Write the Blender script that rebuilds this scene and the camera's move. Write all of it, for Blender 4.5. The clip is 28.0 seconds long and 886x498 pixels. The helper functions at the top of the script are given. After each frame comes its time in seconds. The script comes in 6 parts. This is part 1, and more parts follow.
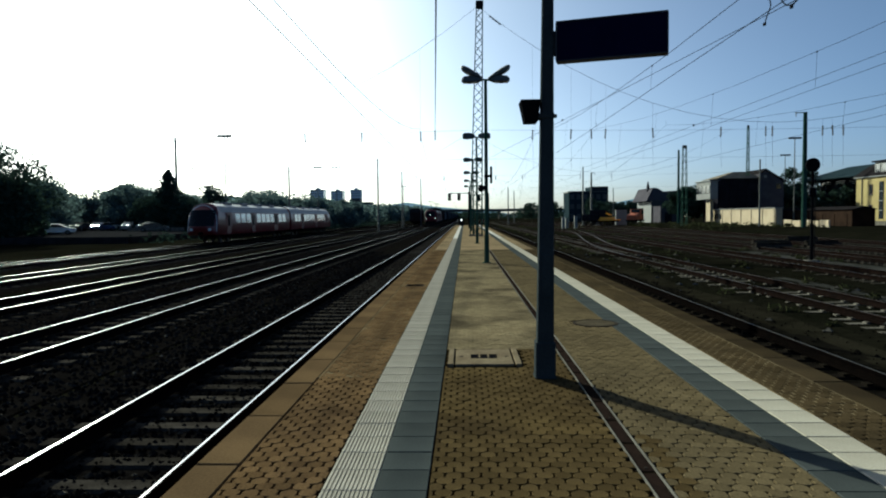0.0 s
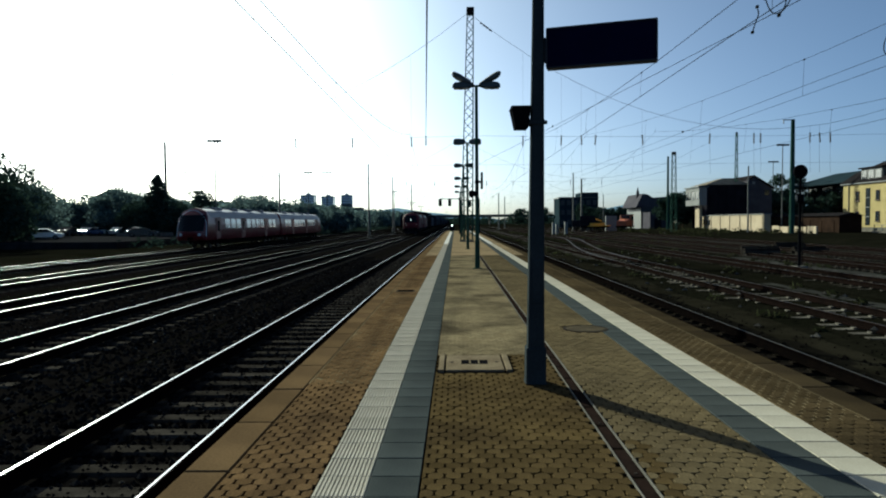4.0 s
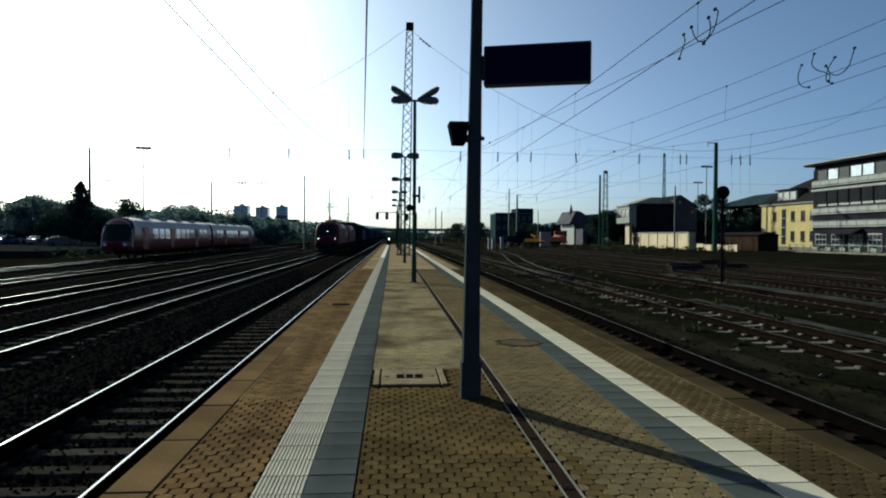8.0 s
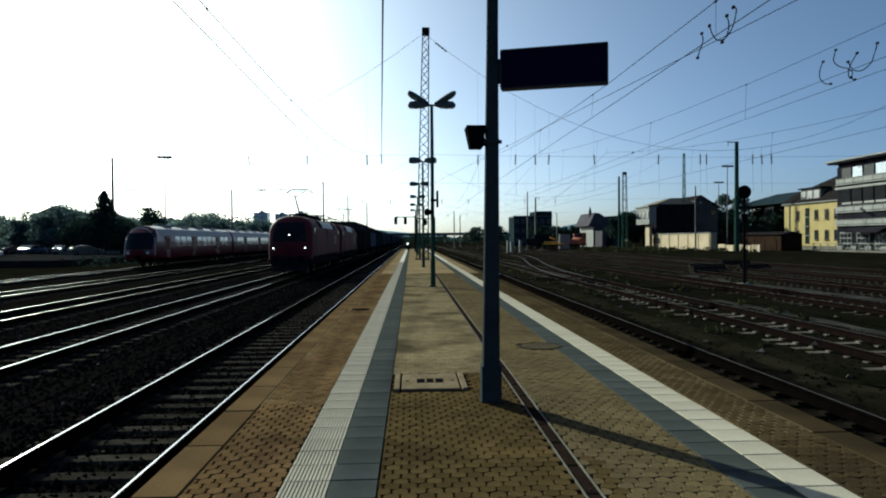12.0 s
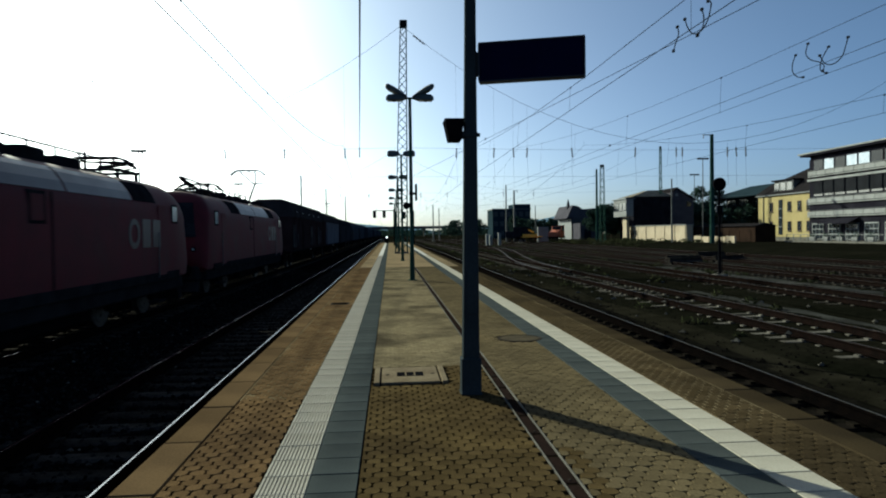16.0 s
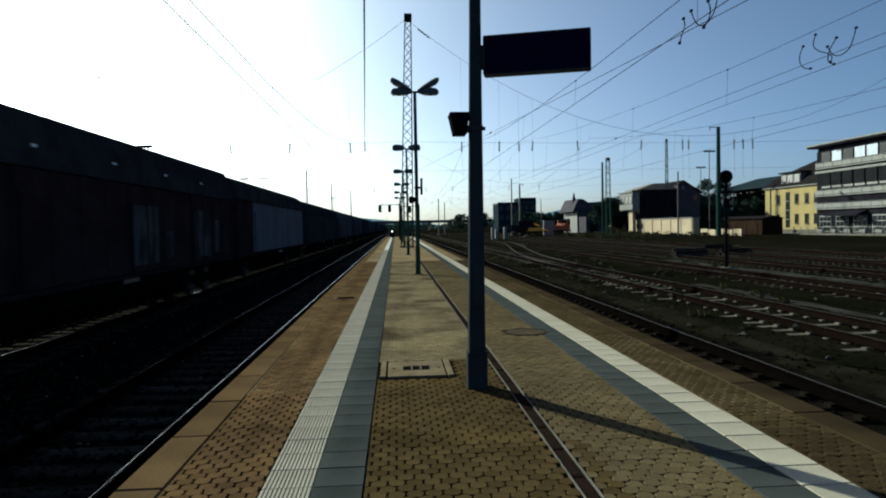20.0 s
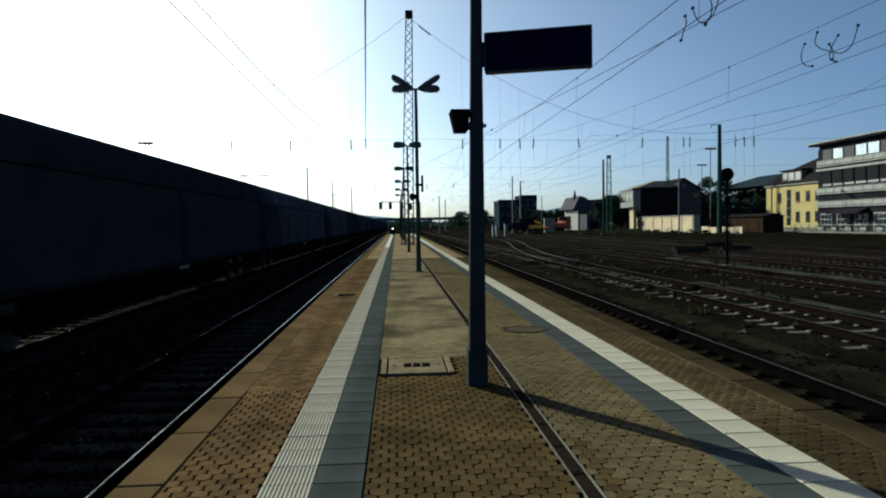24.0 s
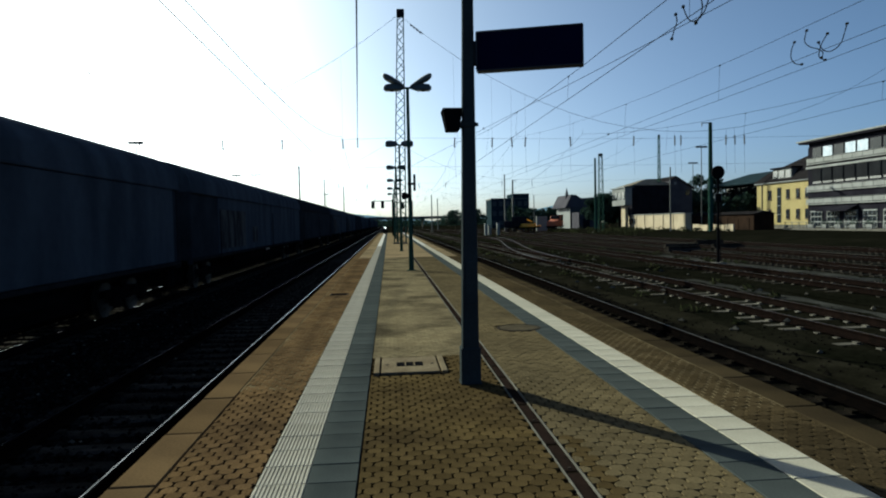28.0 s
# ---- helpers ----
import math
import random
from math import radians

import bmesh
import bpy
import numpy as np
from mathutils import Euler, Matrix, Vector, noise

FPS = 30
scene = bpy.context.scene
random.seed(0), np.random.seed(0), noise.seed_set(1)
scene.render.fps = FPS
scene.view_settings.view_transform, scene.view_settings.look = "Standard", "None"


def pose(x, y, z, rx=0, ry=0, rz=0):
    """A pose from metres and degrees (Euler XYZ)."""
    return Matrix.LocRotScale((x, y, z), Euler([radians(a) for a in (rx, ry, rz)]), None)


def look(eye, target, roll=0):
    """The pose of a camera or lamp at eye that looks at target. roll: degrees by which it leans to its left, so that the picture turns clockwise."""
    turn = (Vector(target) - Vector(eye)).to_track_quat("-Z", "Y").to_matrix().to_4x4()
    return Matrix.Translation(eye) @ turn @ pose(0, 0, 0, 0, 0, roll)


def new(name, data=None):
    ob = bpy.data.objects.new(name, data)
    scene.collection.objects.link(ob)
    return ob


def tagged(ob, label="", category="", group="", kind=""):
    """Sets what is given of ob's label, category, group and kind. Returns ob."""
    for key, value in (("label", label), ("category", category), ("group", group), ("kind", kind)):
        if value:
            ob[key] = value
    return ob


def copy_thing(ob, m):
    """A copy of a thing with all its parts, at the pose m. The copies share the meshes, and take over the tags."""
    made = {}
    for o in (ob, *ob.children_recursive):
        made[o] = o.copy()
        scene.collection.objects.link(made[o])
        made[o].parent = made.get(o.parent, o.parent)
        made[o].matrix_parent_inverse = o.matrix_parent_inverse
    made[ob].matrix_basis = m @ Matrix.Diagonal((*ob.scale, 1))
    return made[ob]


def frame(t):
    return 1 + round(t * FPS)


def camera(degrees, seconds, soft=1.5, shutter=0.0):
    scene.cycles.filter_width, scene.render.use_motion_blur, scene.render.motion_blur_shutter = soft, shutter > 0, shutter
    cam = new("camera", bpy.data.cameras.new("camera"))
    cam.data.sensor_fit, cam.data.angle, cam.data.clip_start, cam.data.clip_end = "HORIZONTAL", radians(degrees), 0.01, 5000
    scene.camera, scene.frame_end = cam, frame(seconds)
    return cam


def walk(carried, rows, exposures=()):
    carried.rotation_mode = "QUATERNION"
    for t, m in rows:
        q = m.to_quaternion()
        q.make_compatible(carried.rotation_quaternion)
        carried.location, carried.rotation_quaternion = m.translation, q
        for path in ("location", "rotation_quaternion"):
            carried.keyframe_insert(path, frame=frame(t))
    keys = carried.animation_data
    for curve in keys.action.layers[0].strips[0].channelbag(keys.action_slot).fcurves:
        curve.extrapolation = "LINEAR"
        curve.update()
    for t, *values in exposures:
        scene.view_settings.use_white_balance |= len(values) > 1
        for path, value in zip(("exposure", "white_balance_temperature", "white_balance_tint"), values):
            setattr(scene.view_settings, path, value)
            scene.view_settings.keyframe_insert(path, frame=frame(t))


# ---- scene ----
cam = camera(67.3, 28.0, soft=2.0, shutter=0.5)
# seconds, yaw, pitch, roll of a hand-held camera that stands on the platform
EYE = (0.0, 0.0, 1.509)
PATH = [
    (0.0, 1.871, -2.792, 0.619),
    (0.5, 2.299, -2.569, 0.639),
    (1.0, 2.324, -2.463, 0.443),
    (1.5, 2.264, -2.253, 0.611),
    (2.0, 1.769, -2.121, 0.362),
    (2.5, 1.314, -2.009, 0.333),
    (3.0, 1.476, -2.242, 0.248),
    (3.5, 1.116, -2.291, 0.419),
    (5.5, 1.583, -2.440, 1.150),
    (6.0, 1.941, -2.361, 1.347),
    (6.5, -0.703, -1.487, 0.529),
    (7.0, -3.093, -0.967, -0.104),
    (7.5, -4.372, -0.910, -0.474),
    (8.0, -4.347, -1.141, -0.349),
    (8.5, -3.738, -1.086, -0.139),
    (9.0, -2.995, -0.998, 0.141),
    (9.5, -2.873, -1.321, 0.452),
    (10.0, -2.788, -1.210, 0.675),
    (10.5, -2.570, -0.773, 0.775),
    (11.0, -2.232, -0.559, 0.793),
    (11.5, -2.836, -0.591, 0.250),
    (12.0, -2.749, -0.790, 0.442),
    (12.5, -2.799, -0.885, 0.544),
    (14.5, -2.778, -1.243, 1.168),
    (15.0, -3.032, -1.203, 0.849),
    (15.5, -4.182, -1.315, 0.946),
    (16.0, -4.552, -1.383, 0.798),
    (16.5, -4.233, -1.027, 0.894),
    (17.0, -4.261, -0.921, 0.906),
    (17.5, -3.953, -1.051, 0.907),
    (18.0, -3.821, -1.144, 0.875),
    (18.5, -4.073, -1.476, 0.656),
    (19.0, -4.018, -1.767, 0.733),
    (19.5, -4.074, -1.891, 1.040),
    (20.0, -4.074, -1.891, 1.040),
    (20.5, -3.929, -1.939, 1.077),
    (21.0, -3.849, -1.910, 1.111),
    (21.5, -3.869, -1.491, 0.966),
    (23.5, -3.906, -1.807, 0.598),
    (24.0, -4.011, -2.128, 0.938),
    (24.5, -3.722, -2.558, 1.259),
    (25.0, -3.662, -2.335, 1.184),
    (25.5, -3.941, -2.790, 1.252),
    (26.0, -4.169, -2.946, 1.192),
    (26.5, -4.201, -2.833, 1.348),
    (27.0, -4.349, -2.133, 1.377),
    (27.5, -4.726, -2.144, 1.299),
    (28.0, -4.666, -2.240, 1.179),
]
walk(cam, [(t, pose(*EYE, 90 + p, r, y)) for t, y, p, r in PATH], exposures=[(0.0, 0.84, 5820, -10), (28.0, 0.84, 5820, -10)])

# ---- light: low sun ahead and to the side, clear sky ----
SUN_AZ, SUN_EL = -33.0, 22.0          # degrees from +y, towards +x positive; height
sky_world = bpy.data.worlds.new("clear_sky")
scene.world = sky_world
sky_world.use_nodes = True
wn = sky_world.node_tree.nodes
sky = wn.new("ShaderNodeTexSky")
sky.sky_type = "NISHITA"
sky.sun_disc = False
sky.sun_elevation = radians(SUN_EL)
sky.sun_rotation = radians(SUN_AZ)
sky.altitude, sky.air_density, sky.dust_density, sky.ozone_density = 300, 0.45, 3.0, 2.8
wn["Background"].inputs["Strength"].default_value = 0.075
sky_world.node_tree.links.new(sky.outputs[0], wn["Background"].inputs["Color"])
sun_data = bpy.data.lights.new("sun", "SUN")
sun_data.energy, sun_data.angle, sun_data.color = 5.0, radians(0.5), (1.0, 0.91, 0.75)
sun_lamp = new("sun", sun_data)
sd = Vector((math.sin(radians(SUN_AZ)) * math.cos(radians(SUN_EL)), math.cos(radians(SUN_AZ)) * math.cos(radians(SUN_EL)), math.sin(radians(SUN_EL))))
sun_lamp.matrix_world = look(sd * 200, (0, 0, 0))

# ---- heights and lines of the plan ----
RAIL = -0.76                   # top of rail; the platform's top is 0
BED = RAIL - 0.20              # ballast between the sleepers
YARD = -1.0
P_LEFT, P_RIGHT = -1.68, 3.38  # platform edges
P_NEAR, P_END = -12.0, 112.0
TRAIN_X = -8.2
LEFT_TRACKS = (-3.42, -8.2, -12.78, -18.2, -24.4)
RIGHT_TRACKS = (5.10, 9.78, 15.35, 20.6, 25.6, 31.5)


# ---- mesh building ----
class MB:
    """Collects vertices and faces of one mesh."""

    def __init__(self):
        self.v, self.f = [], []

    def add(self, verts, faces):
        n = len(self.v)
        self.v.extend(tuple(p) for p in verts)
        self.f.extend(tuple(i + n for i in q) for q in faces)
        return self

    def box(self, x0, x1, y0, y1, z0, z1, ch=0.0):
        if ch <= 0:
            return self.add([(x, y, z) for x in (x0, x1) for y in (y0, y1) for z in (z0, z1)],
                            [(0, 1, 3, 2), (4, 6, 7, 5), (0, 4, 5, 1), (2, 3, 7, 6), (0, 2, 6, 4), (1, 5, 7, 3)])
        c = min(ch, (x1 - x0) * .45, (y1 - y0) * .45, (z1 - z0) * .45)
        lo, hi = (x0, y0, z0), (x1, y1, z1)
        vs, idx = [], {}
        for sx in (0, 1):
            for sy in (0, 1):
                for sz in (0, 1):
                    s = (sx, sy, sz)
                    for k in range(3):
                        p = [hi[a] if s[a] else lo[a] for a in range(3)]
                        for a in range(3):
                            if a != k:
                                p[a] += -c if s[a] else c
                        idx[(s, k)] = len(vs)
                        vs.append(p)
        fs = []
        mid = [(lo[a] + hi[a]) / 2 for a in range(3)]
        for k in range(3):
            a, b = [q for q in range(3) if q != k]
            for side in (0, 1):
                ring = []
                for (u, w) in ((0, 0), (1, 0), (1, 1), (0, 1)):
                    s = [0, 0, 0]
                    s[k], s[a], s[b] = side, u, w
                    ring.append(idx[(tuple(s), k)])
                fs.append(ring)
            for u in (0, 1):
                for w in (0, 1):
                    s0, s1 = [0, 0, 0], [0, 0, 0]
                    s0[a], s0[b], s1[a], s1[b], s1[k] = u, w, u, w, 1
                    s0, s1 = tuple(s0), tuple(s1)
                    fs.append([idx[(s0, a)], idx[(s0, b)], idx[(s1, b)], idx[(s1, a)]])
        for sx in (0, 1):
            for sy in (0, 1):
                for sz in (0, 1):
                    fs.append([idx[((sx, sy, sz), k)] for k in range(3)])
        out = []
        for q in fs:
            a, b, d = (Vector(vs[i]) for i in q[:3])
            cen = sum((Vector(vs[i]) for i in q), Vector()) / len(q) - Vector(mid)
            out.append(q if (b - a).cross(d - b).dot(cen) > 0 else q[::-1])
        return self.add(vs, out)

    def prism(self, prof, axis, t0, t1):
        """A polygon, extruded along an axis. prof: pairs in the two other axes, in their order."""
        n = len(prof)

        def at(p, t):
            return {"x": (t, p[0], p[1]), "y": (p[0], t, p[1]), "z": (p[0], p[1], t)}[axis]
        vs = [at(p, t0) for p in prof] + [at(p, t1) for p in prof]
        return self.add(vs, [tuple(range(n))[::-1], tuple(range(n, 2 * n))] + [(i, (i + 1) % n, n + (i + 1) % n, n + i) for i in range(n)])

    def cyl(self, p0, p1, r0, r1=None, n=10):
        r1 = r0 if r1 is None else r1
        p0, p1 = Vector(p0), Vector(p1)
        d = (p1 - p0).normalized()
        u = d.orthogonal().normalized()
        w = d.cross(u)
        vs = [p0 + (u * math.cos(a) + w * math.sin(a)) * r0 for a in (2 * math.pi * i / n for i in range(n))]
        vs += [p1 + (u * math.cos(a) + w * math.sin(a)) * r1 for a in (2 * math.pi * i / n for i in range(n))]
        return self.add(vs, [tuple(range(n))[::-1], tuple(range(n, 2 * n))] + [(i, (i + 1) % n, n + (i + 1) % n, n + i) for i in range(n)])

    def bar(self, p0, p1, r, n=4):
        return self.cyl(p0, p1, r, r, n)

    def tube(self, pts, r, n=5):
        pts = [Vector(p) for p in pts]
        rings = []
        for i, p in enumerate(pts):
            d = (pts[min(i + 1, len(pts) - 1)] - pts[max(i - 1, 0)]).normalized()
            ref = Vector((0, 0, 1)) if abs(d.z) < .9 else Vector((1, 0, 0))
            u = d.cross(ref).normalized()
            w = d.cross(u)
            rings.append([p + (u * math.cos(a) + w * math.sin(a)) * r for a in (2 * math.pi * k / n for k in range(n))])
        return self.loft(rings)

    def loft(self, rings, cap=True):
        n = len(rings[0])
        vs = [p for ring in rings for p in ring]
        fs = [(i * n + k, i * n + (k + 1) % n, (i + 1) * n + (k + 1) % n, (i + 1) * n + k) for i in range(len(rings) - 1) for k in range(n)]
        if cap:
            fs += [tuple(range(n))[::-1], tuple(range((len(rings) - 1) * n, len(rings) * n))]
        return self.add(vs, fs)

    def lathe(self, prof, c, n=16):
        """prof: (radius, z) pairs from bottom to top, round the upright line through c."""
        return self.loft([[(c[0] + r * math.cos(2 * math.pi * k / n), c[1] + r * math.sin(2 * math.pi * k / n), c[2] + z) for k in range(n)] for r, z in prof])

    def sheet(self, fn, nu, nv):
        vs = [fn(i / nu, j / nv) for i in range(nu + 1) for j in range(nv + 1)]
        return self.add(vs, [(i * (nv + 1) + j, (i + 1) * (nv + 1) + j, (i + 1) * (nv + 1) + j + 1, i * (nv + 1) + j + 1) for i in range(nu) for j in range(nv)])

    def mesh(self, name, material, smooth=0, fix=True):
        me = bpy.data.meshes.new(name)
        me.from_pydata(self.v, [], self.f)
        if fix and len(self.f) < 20000:
            bm = bmesh.new()
            bm.from_mesh(me)
            bmesh.ops.recalc_face_normals(bm, faces=bm.faces)
            bm.to_mesh(me)
            bm.free()
        if smooth:
            me.shade_smooth()
            me.set_sharp_from_angle(angle=radians(smooth))
        me.materials.append(material)
        return me


def part(name, mb, material, parent, label="", smooth=0, kind="", m=None, fix=True):
    """Links a mesh as one part under a thing or another part."""
    me = mb if isinstance(mb, bpy.types.Mesh) else mb.mesh(name, material, smooth, fix)
    ob = new(name, me)
    ob.parent = parent
    if m is not None:
        ob.matrix_basis = m
    return tagged(ob, label=label, kind=kind)


def thing(name, label, category, m=None, group="", kind="", mb=None, material=None, smooth=0, fix=True):
    """A top-level thing: an Empty at its base, or one mesh."""
    ob = new(name, mb.mesh(name, material, smooth, fix) if mb else None)
    if m is not None:
        ob.matrix_basis = m
    if not mb:
        ob.empty_display_size = 0.2
    return tagged(ob, label, category, group, kind)


# ---- materials ----
def mat(name, c, c2=None, rough=0.8, metal=0.0, scale=3.0, fine=40.0, bump=0.25, mix=0.5, coat=0.0, vary=0.0, island=0.0, spec=0.5, stretch=(1, 1, 1), lo=0.35, hi=0.65):
    m = bpy.data.materials.new(name)
    m.use_nodes = True
    nt = m.node_tree
    nd, ln = nt.nodes, nt.links
    b = nd["Principled BSDF"]
    c2 = c2 or tuple(x * 0.6 for x in c)
    tc = nd.new("ShaderNodeTexCoord")
    mp = nd.new("ShaderNodeMapping")
    mp.inputs["Scale"].default_value = stretch
    ln.new(tc.outputs["Object"], mp.inputs["Vector"])
    big, small = nd.new("ShaderNodeTexNoise"), nd.new("ShaderNodeTexNoise")
    big.inputs["Scale"].default_value, big.inputs["Detail"].default_value = scale, 5
    small.inputs["Scale"].default_value, small.inputs["Detail"].default_value = fine, 3
    for q in (big, small):
        ln.new(mp.outputs[0], q.inputs["Vector"])
    ramp = nd.new("ShaderNodeValToRGB")
    ramp.color_ramp.elements[0].position, ramp.color_ramp.elements[1].position = lo, hi
    ramp.color_ramp.elements[0].color, ramp.color_ramp.elements[1].color = (*c2, 1), (*c, 1)
    ln.new(big.outputs["Fac"], ramp.inputs[0])
    hsv = nd.new("ShaderNodeHueSaturation")
    ln.new(ramp.outputs[0], hsv.inputs["Color"])
    val = nd.new("ShaderNodeMapRange")
    val.inputs["From Min"].default_value, val.inputs["From Max"].default_value = 0.25, 0.75
    val.inputs["To Min"].default_value, val.inputs["To Max"].default_value = 1 - mix * .6, 1 + mix * .6
    ln.new(small.outputs["Fac"], val.inputs["Value"])
    out = val.outputs[0]
    if vary or island:
        src = nd.new("ShaderNodeNewGeometry").outputs["Random Per Island"] if island else nd.new("ShaderNodeObjectInfo").outputs["Random"]
        amt = vary or island
        rng = nd.new("ShaderNodeMapRange")
        rng.inputs["To Min"].default_value, rng.inputs["To Max"].default_value = 1 - amt, 1 + amt
        ln.new(src, rng.inputs["Value"])
        mul = nd.new("ShaderNodeMath")
        mul.operation = "MULTIPLY"
        ln.new(out, mul.inputs[0])
        ln.new(rng.outputs[0], mul.inputs[1])
        out = mul.outputs[0]
    ln.new(out, hsv.inputs["Value"])
    ln.new(hsv.outputs[0], b.inputs["Base Color"])
    rr = nd.new("ShaderNodeMapRange")
    rr.inputs["To Min"].default_value, rr.inputs["To Max"].default_value = max(rough - .12, .02), min(rough + .12, 1)
    ln.new(big.outputs["Fac"], rr.inputs["Value"])
    ln.new(rr.outputs[0], b.inputs["Roughness"])
    b.inputs["Metallic"].default_value = metal
    b.inputs["Coat Weight"].default_value = coat
    b.inputs["Specular IOR Level"].default_value = spec if rough < .7 or spec != .5 else .0
    if bump:
        bp = nd.new("ShaderNodeBump")
        bp.inputs["Strength"].default_value, bp.inputs["Distance"].default_value = bump, 0.01
        ln.new(small.outputs["Fac"], bp.inputs["Height"])
        ln.new(bp.outputs[0], b.inputs["Normal"])
    return m


def glow(name, c, strength):
    m = bpy.data.materials.new(name)
    m.use_nodes = True
    b = m.node_tree.nodes["Principled BSDF"]
    b.inputs["Base Color"].default_value = (*c, 1)
    b.inputs["Emission Color"].default_value = (*c, 1)
    b.inputs["Emission Strength"].default_value = strength
    return m


# near pavers toned down: the lens's fall-off to the edges is in their colour
M_PAVER = mat("paver_ochre", (0.0714, 0.0498, 0.0217), (0.0425, 0.0299, 0.0149), 0.85, scale=1.2, fine=70, bump=.4, mix=.5, vary=.22)
M_PAVER_S = mat("paver_ochre_field", (0.0714, 0.0498, 0.0217), (0.0425, 0.0299, 0.0149), 0.85, scale=1.2, fine=70, bump=.4, mix=.5, island=.22)
# the same paving beyond the laid pavers, in a paler tone
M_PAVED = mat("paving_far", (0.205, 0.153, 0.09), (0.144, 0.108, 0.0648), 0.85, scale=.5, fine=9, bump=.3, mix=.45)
M_JOINT = mat("joint_sand", (0.0091, 0.007, 0.0042), (0.0049, 0.0035, 0.0021), 0.95, scale=4, fine=90)
M_WHITE = mat("white_tile", (0.36, 0.33, 0.268), (0.29, 0.265, 0.212), 0.8, scale=1.5, fine=60, bump=.15, mix=.2, vary=.07)
M_WHITE_S = mat("white_tile_far", (0.36, 0.33, 0.268), (0.3, 0.275, 0.22), 0.6, scale=1.5, fine=60, bump=.15, mix=.2, island=.06)
M_RIB = mat("ribbed_white_tile", (0.346, 0.317, 0.267), (0.273, 0.252, 0.209), 0.75, scale=1.5, fine=60, bump=.15, mix=.25, vary=.07)
M_PAVER_W = mat("paver_worn_field", (0.169, 0.135, 0.0792), (0.066, 0.0528, 0.033), 0.85, scale=.9, fine=50, bump=.35, mix=.5, island=.12, lo=.36, hi=.58)
M_KERB_R = mat("kerb_worn_ochre", (0.0432, 0.0317, 0.0173), (0.0278, 0.0206, 0.0125), 0.85, scale=1.6, fine=60, bump=.35, mix=.35, vary=.14)
# olive pavers darkened as well, with lens fall-off in the colour
M_PAVER_O = mat("paver_olive_field", (0.106, 0.0811, 0.0439), (0.0686, 0.0531, 0.0303), 0.85, scale=.6, fine=60, bump=.4, mix=.45, island=.18)
M_SANDFILL = mat("sanded_joints", (0.143, 0.112, 0.065), (0.0598, 0.0481, 0.0299), 0.95, scale=.9, fine=60, bump=.3, mix=.5, lo=.36, hi=.58)
# near-black sleepers: the platform's shadow is painted into their colour
M_SHADESLEEPER = mat("sleeper_shaded", (0.0108, 0.009, 0.0072), (0.0054, 0.0048, 0.0042), 0.95, scale=2.5, fine=40, bump=.4, mix=.4)
M_BALCONY = mat("balcony_white", (0.255, 0.255, 0.245), (0.204, 0.204, 0.196), 0.8, scale=.6, fine=8, bump=.08, mix=.25)
M_LAMPBODY = mat("lamp_housing_slate", (0.060, 0.068, 0.070), (0.042, 0.049, 0.051), 0.6, scale=3, fine=30, bump=.05, mix=.2)
M_PAVER_D = mat("paver_dull_field", (0.0537, 0.0387, 0.0202), (0.0334, 0.0246, 0.0137), 0.85, scale=.9, fine=60, bump=.4, mix=.5, island=.2)
M_MIRRORGLASS = mat("mirror_glass", (0.612, 0.629, 0.646), (0.527, 0.544, 0.561), 0.08, metal=.9, scale=1, fine=10, bump=0, mix=.1)
# rail colour with the platform's shadow painted in
M_SHADERAIL = mat("rail_shaded", (0.003, 0.00225, 0.002), (0.00175, 0.0015, 0.0015), 0.85, scale=5, fine=50, bump=.4, mix=.5)
M_LID = mat("manhole_lid_worn", (0.07, 0.0574, 0.0385), (0.0455, 0.0378, 0.0266), 0.8, scale=4, fine=50, bump=.3, mix=.35)
# ballast colour with the platform's shadow painted in
M_BALLAST_R = mat("ballast_shaded", (0.0066, 0.006, 0.0048), (0.003, 0.003, 0.0024), 0.95, scale=3.0, fine=25, bump=.9, mix=.8)
M_FARBLUE = mat("far_building", (0.0203, 0.0315, 0.0383), (0.0158, 0.0248, 0.0306), 0.9, scale=.2, fine=2, bump=0, mix=.2)
M_GREY = mat("grey_tile", (0.0516, 0.0572, 0.0564), (0.0388, 0.0436, 0.0428), 0.7, scale=2, fine=80, bump=.2, mix=.25, vary=.12)
M_GREY_S = mat("grey_tile_far", (0.0563, 0.0625, 0.0616), (0.044, 0.0493, 0.0484), 0.7, scale=2, fine=80, bump=.2, mix=.25, island=.1)
M_KERB = mat("kerb_concrete", (0.102, 0.067, 0.0346), (0.0706, 0.0468, 0.0252), 0.85, scale=1.6, fine=60, bump=.35, mix=.3, vary=.12)
M_CONC = mat("concrete", (0.14, 0.13, 0.112), (0.091, 0.084, 0.0735), 0.9, scale=1.5, fine=35, bump=.4, mix=.3)
M_SLEEPER = mat("sleeper_concrete", (0.11, 0.1, 0.0862), (0.0483, 0.0428, 0.0366), 0.9, scale=2.5, fine=40, bump=.4, mix=.4, vary=.3)
M_SLEEPER_S = mat("sleeper_concrete_far", (0.102, 0.093, 0.078), (0.042, 0.0372, 0.0318), 0.9, scale=2.5, fine=40, bump=.4, mix=.4, island=.3)
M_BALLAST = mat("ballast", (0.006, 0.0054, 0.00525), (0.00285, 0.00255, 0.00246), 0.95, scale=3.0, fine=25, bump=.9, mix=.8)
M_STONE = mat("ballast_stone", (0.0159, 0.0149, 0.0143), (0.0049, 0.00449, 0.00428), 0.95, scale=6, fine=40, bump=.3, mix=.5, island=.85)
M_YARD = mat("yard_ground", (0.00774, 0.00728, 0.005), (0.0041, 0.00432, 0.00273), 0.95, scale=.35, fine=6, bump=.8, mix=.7)
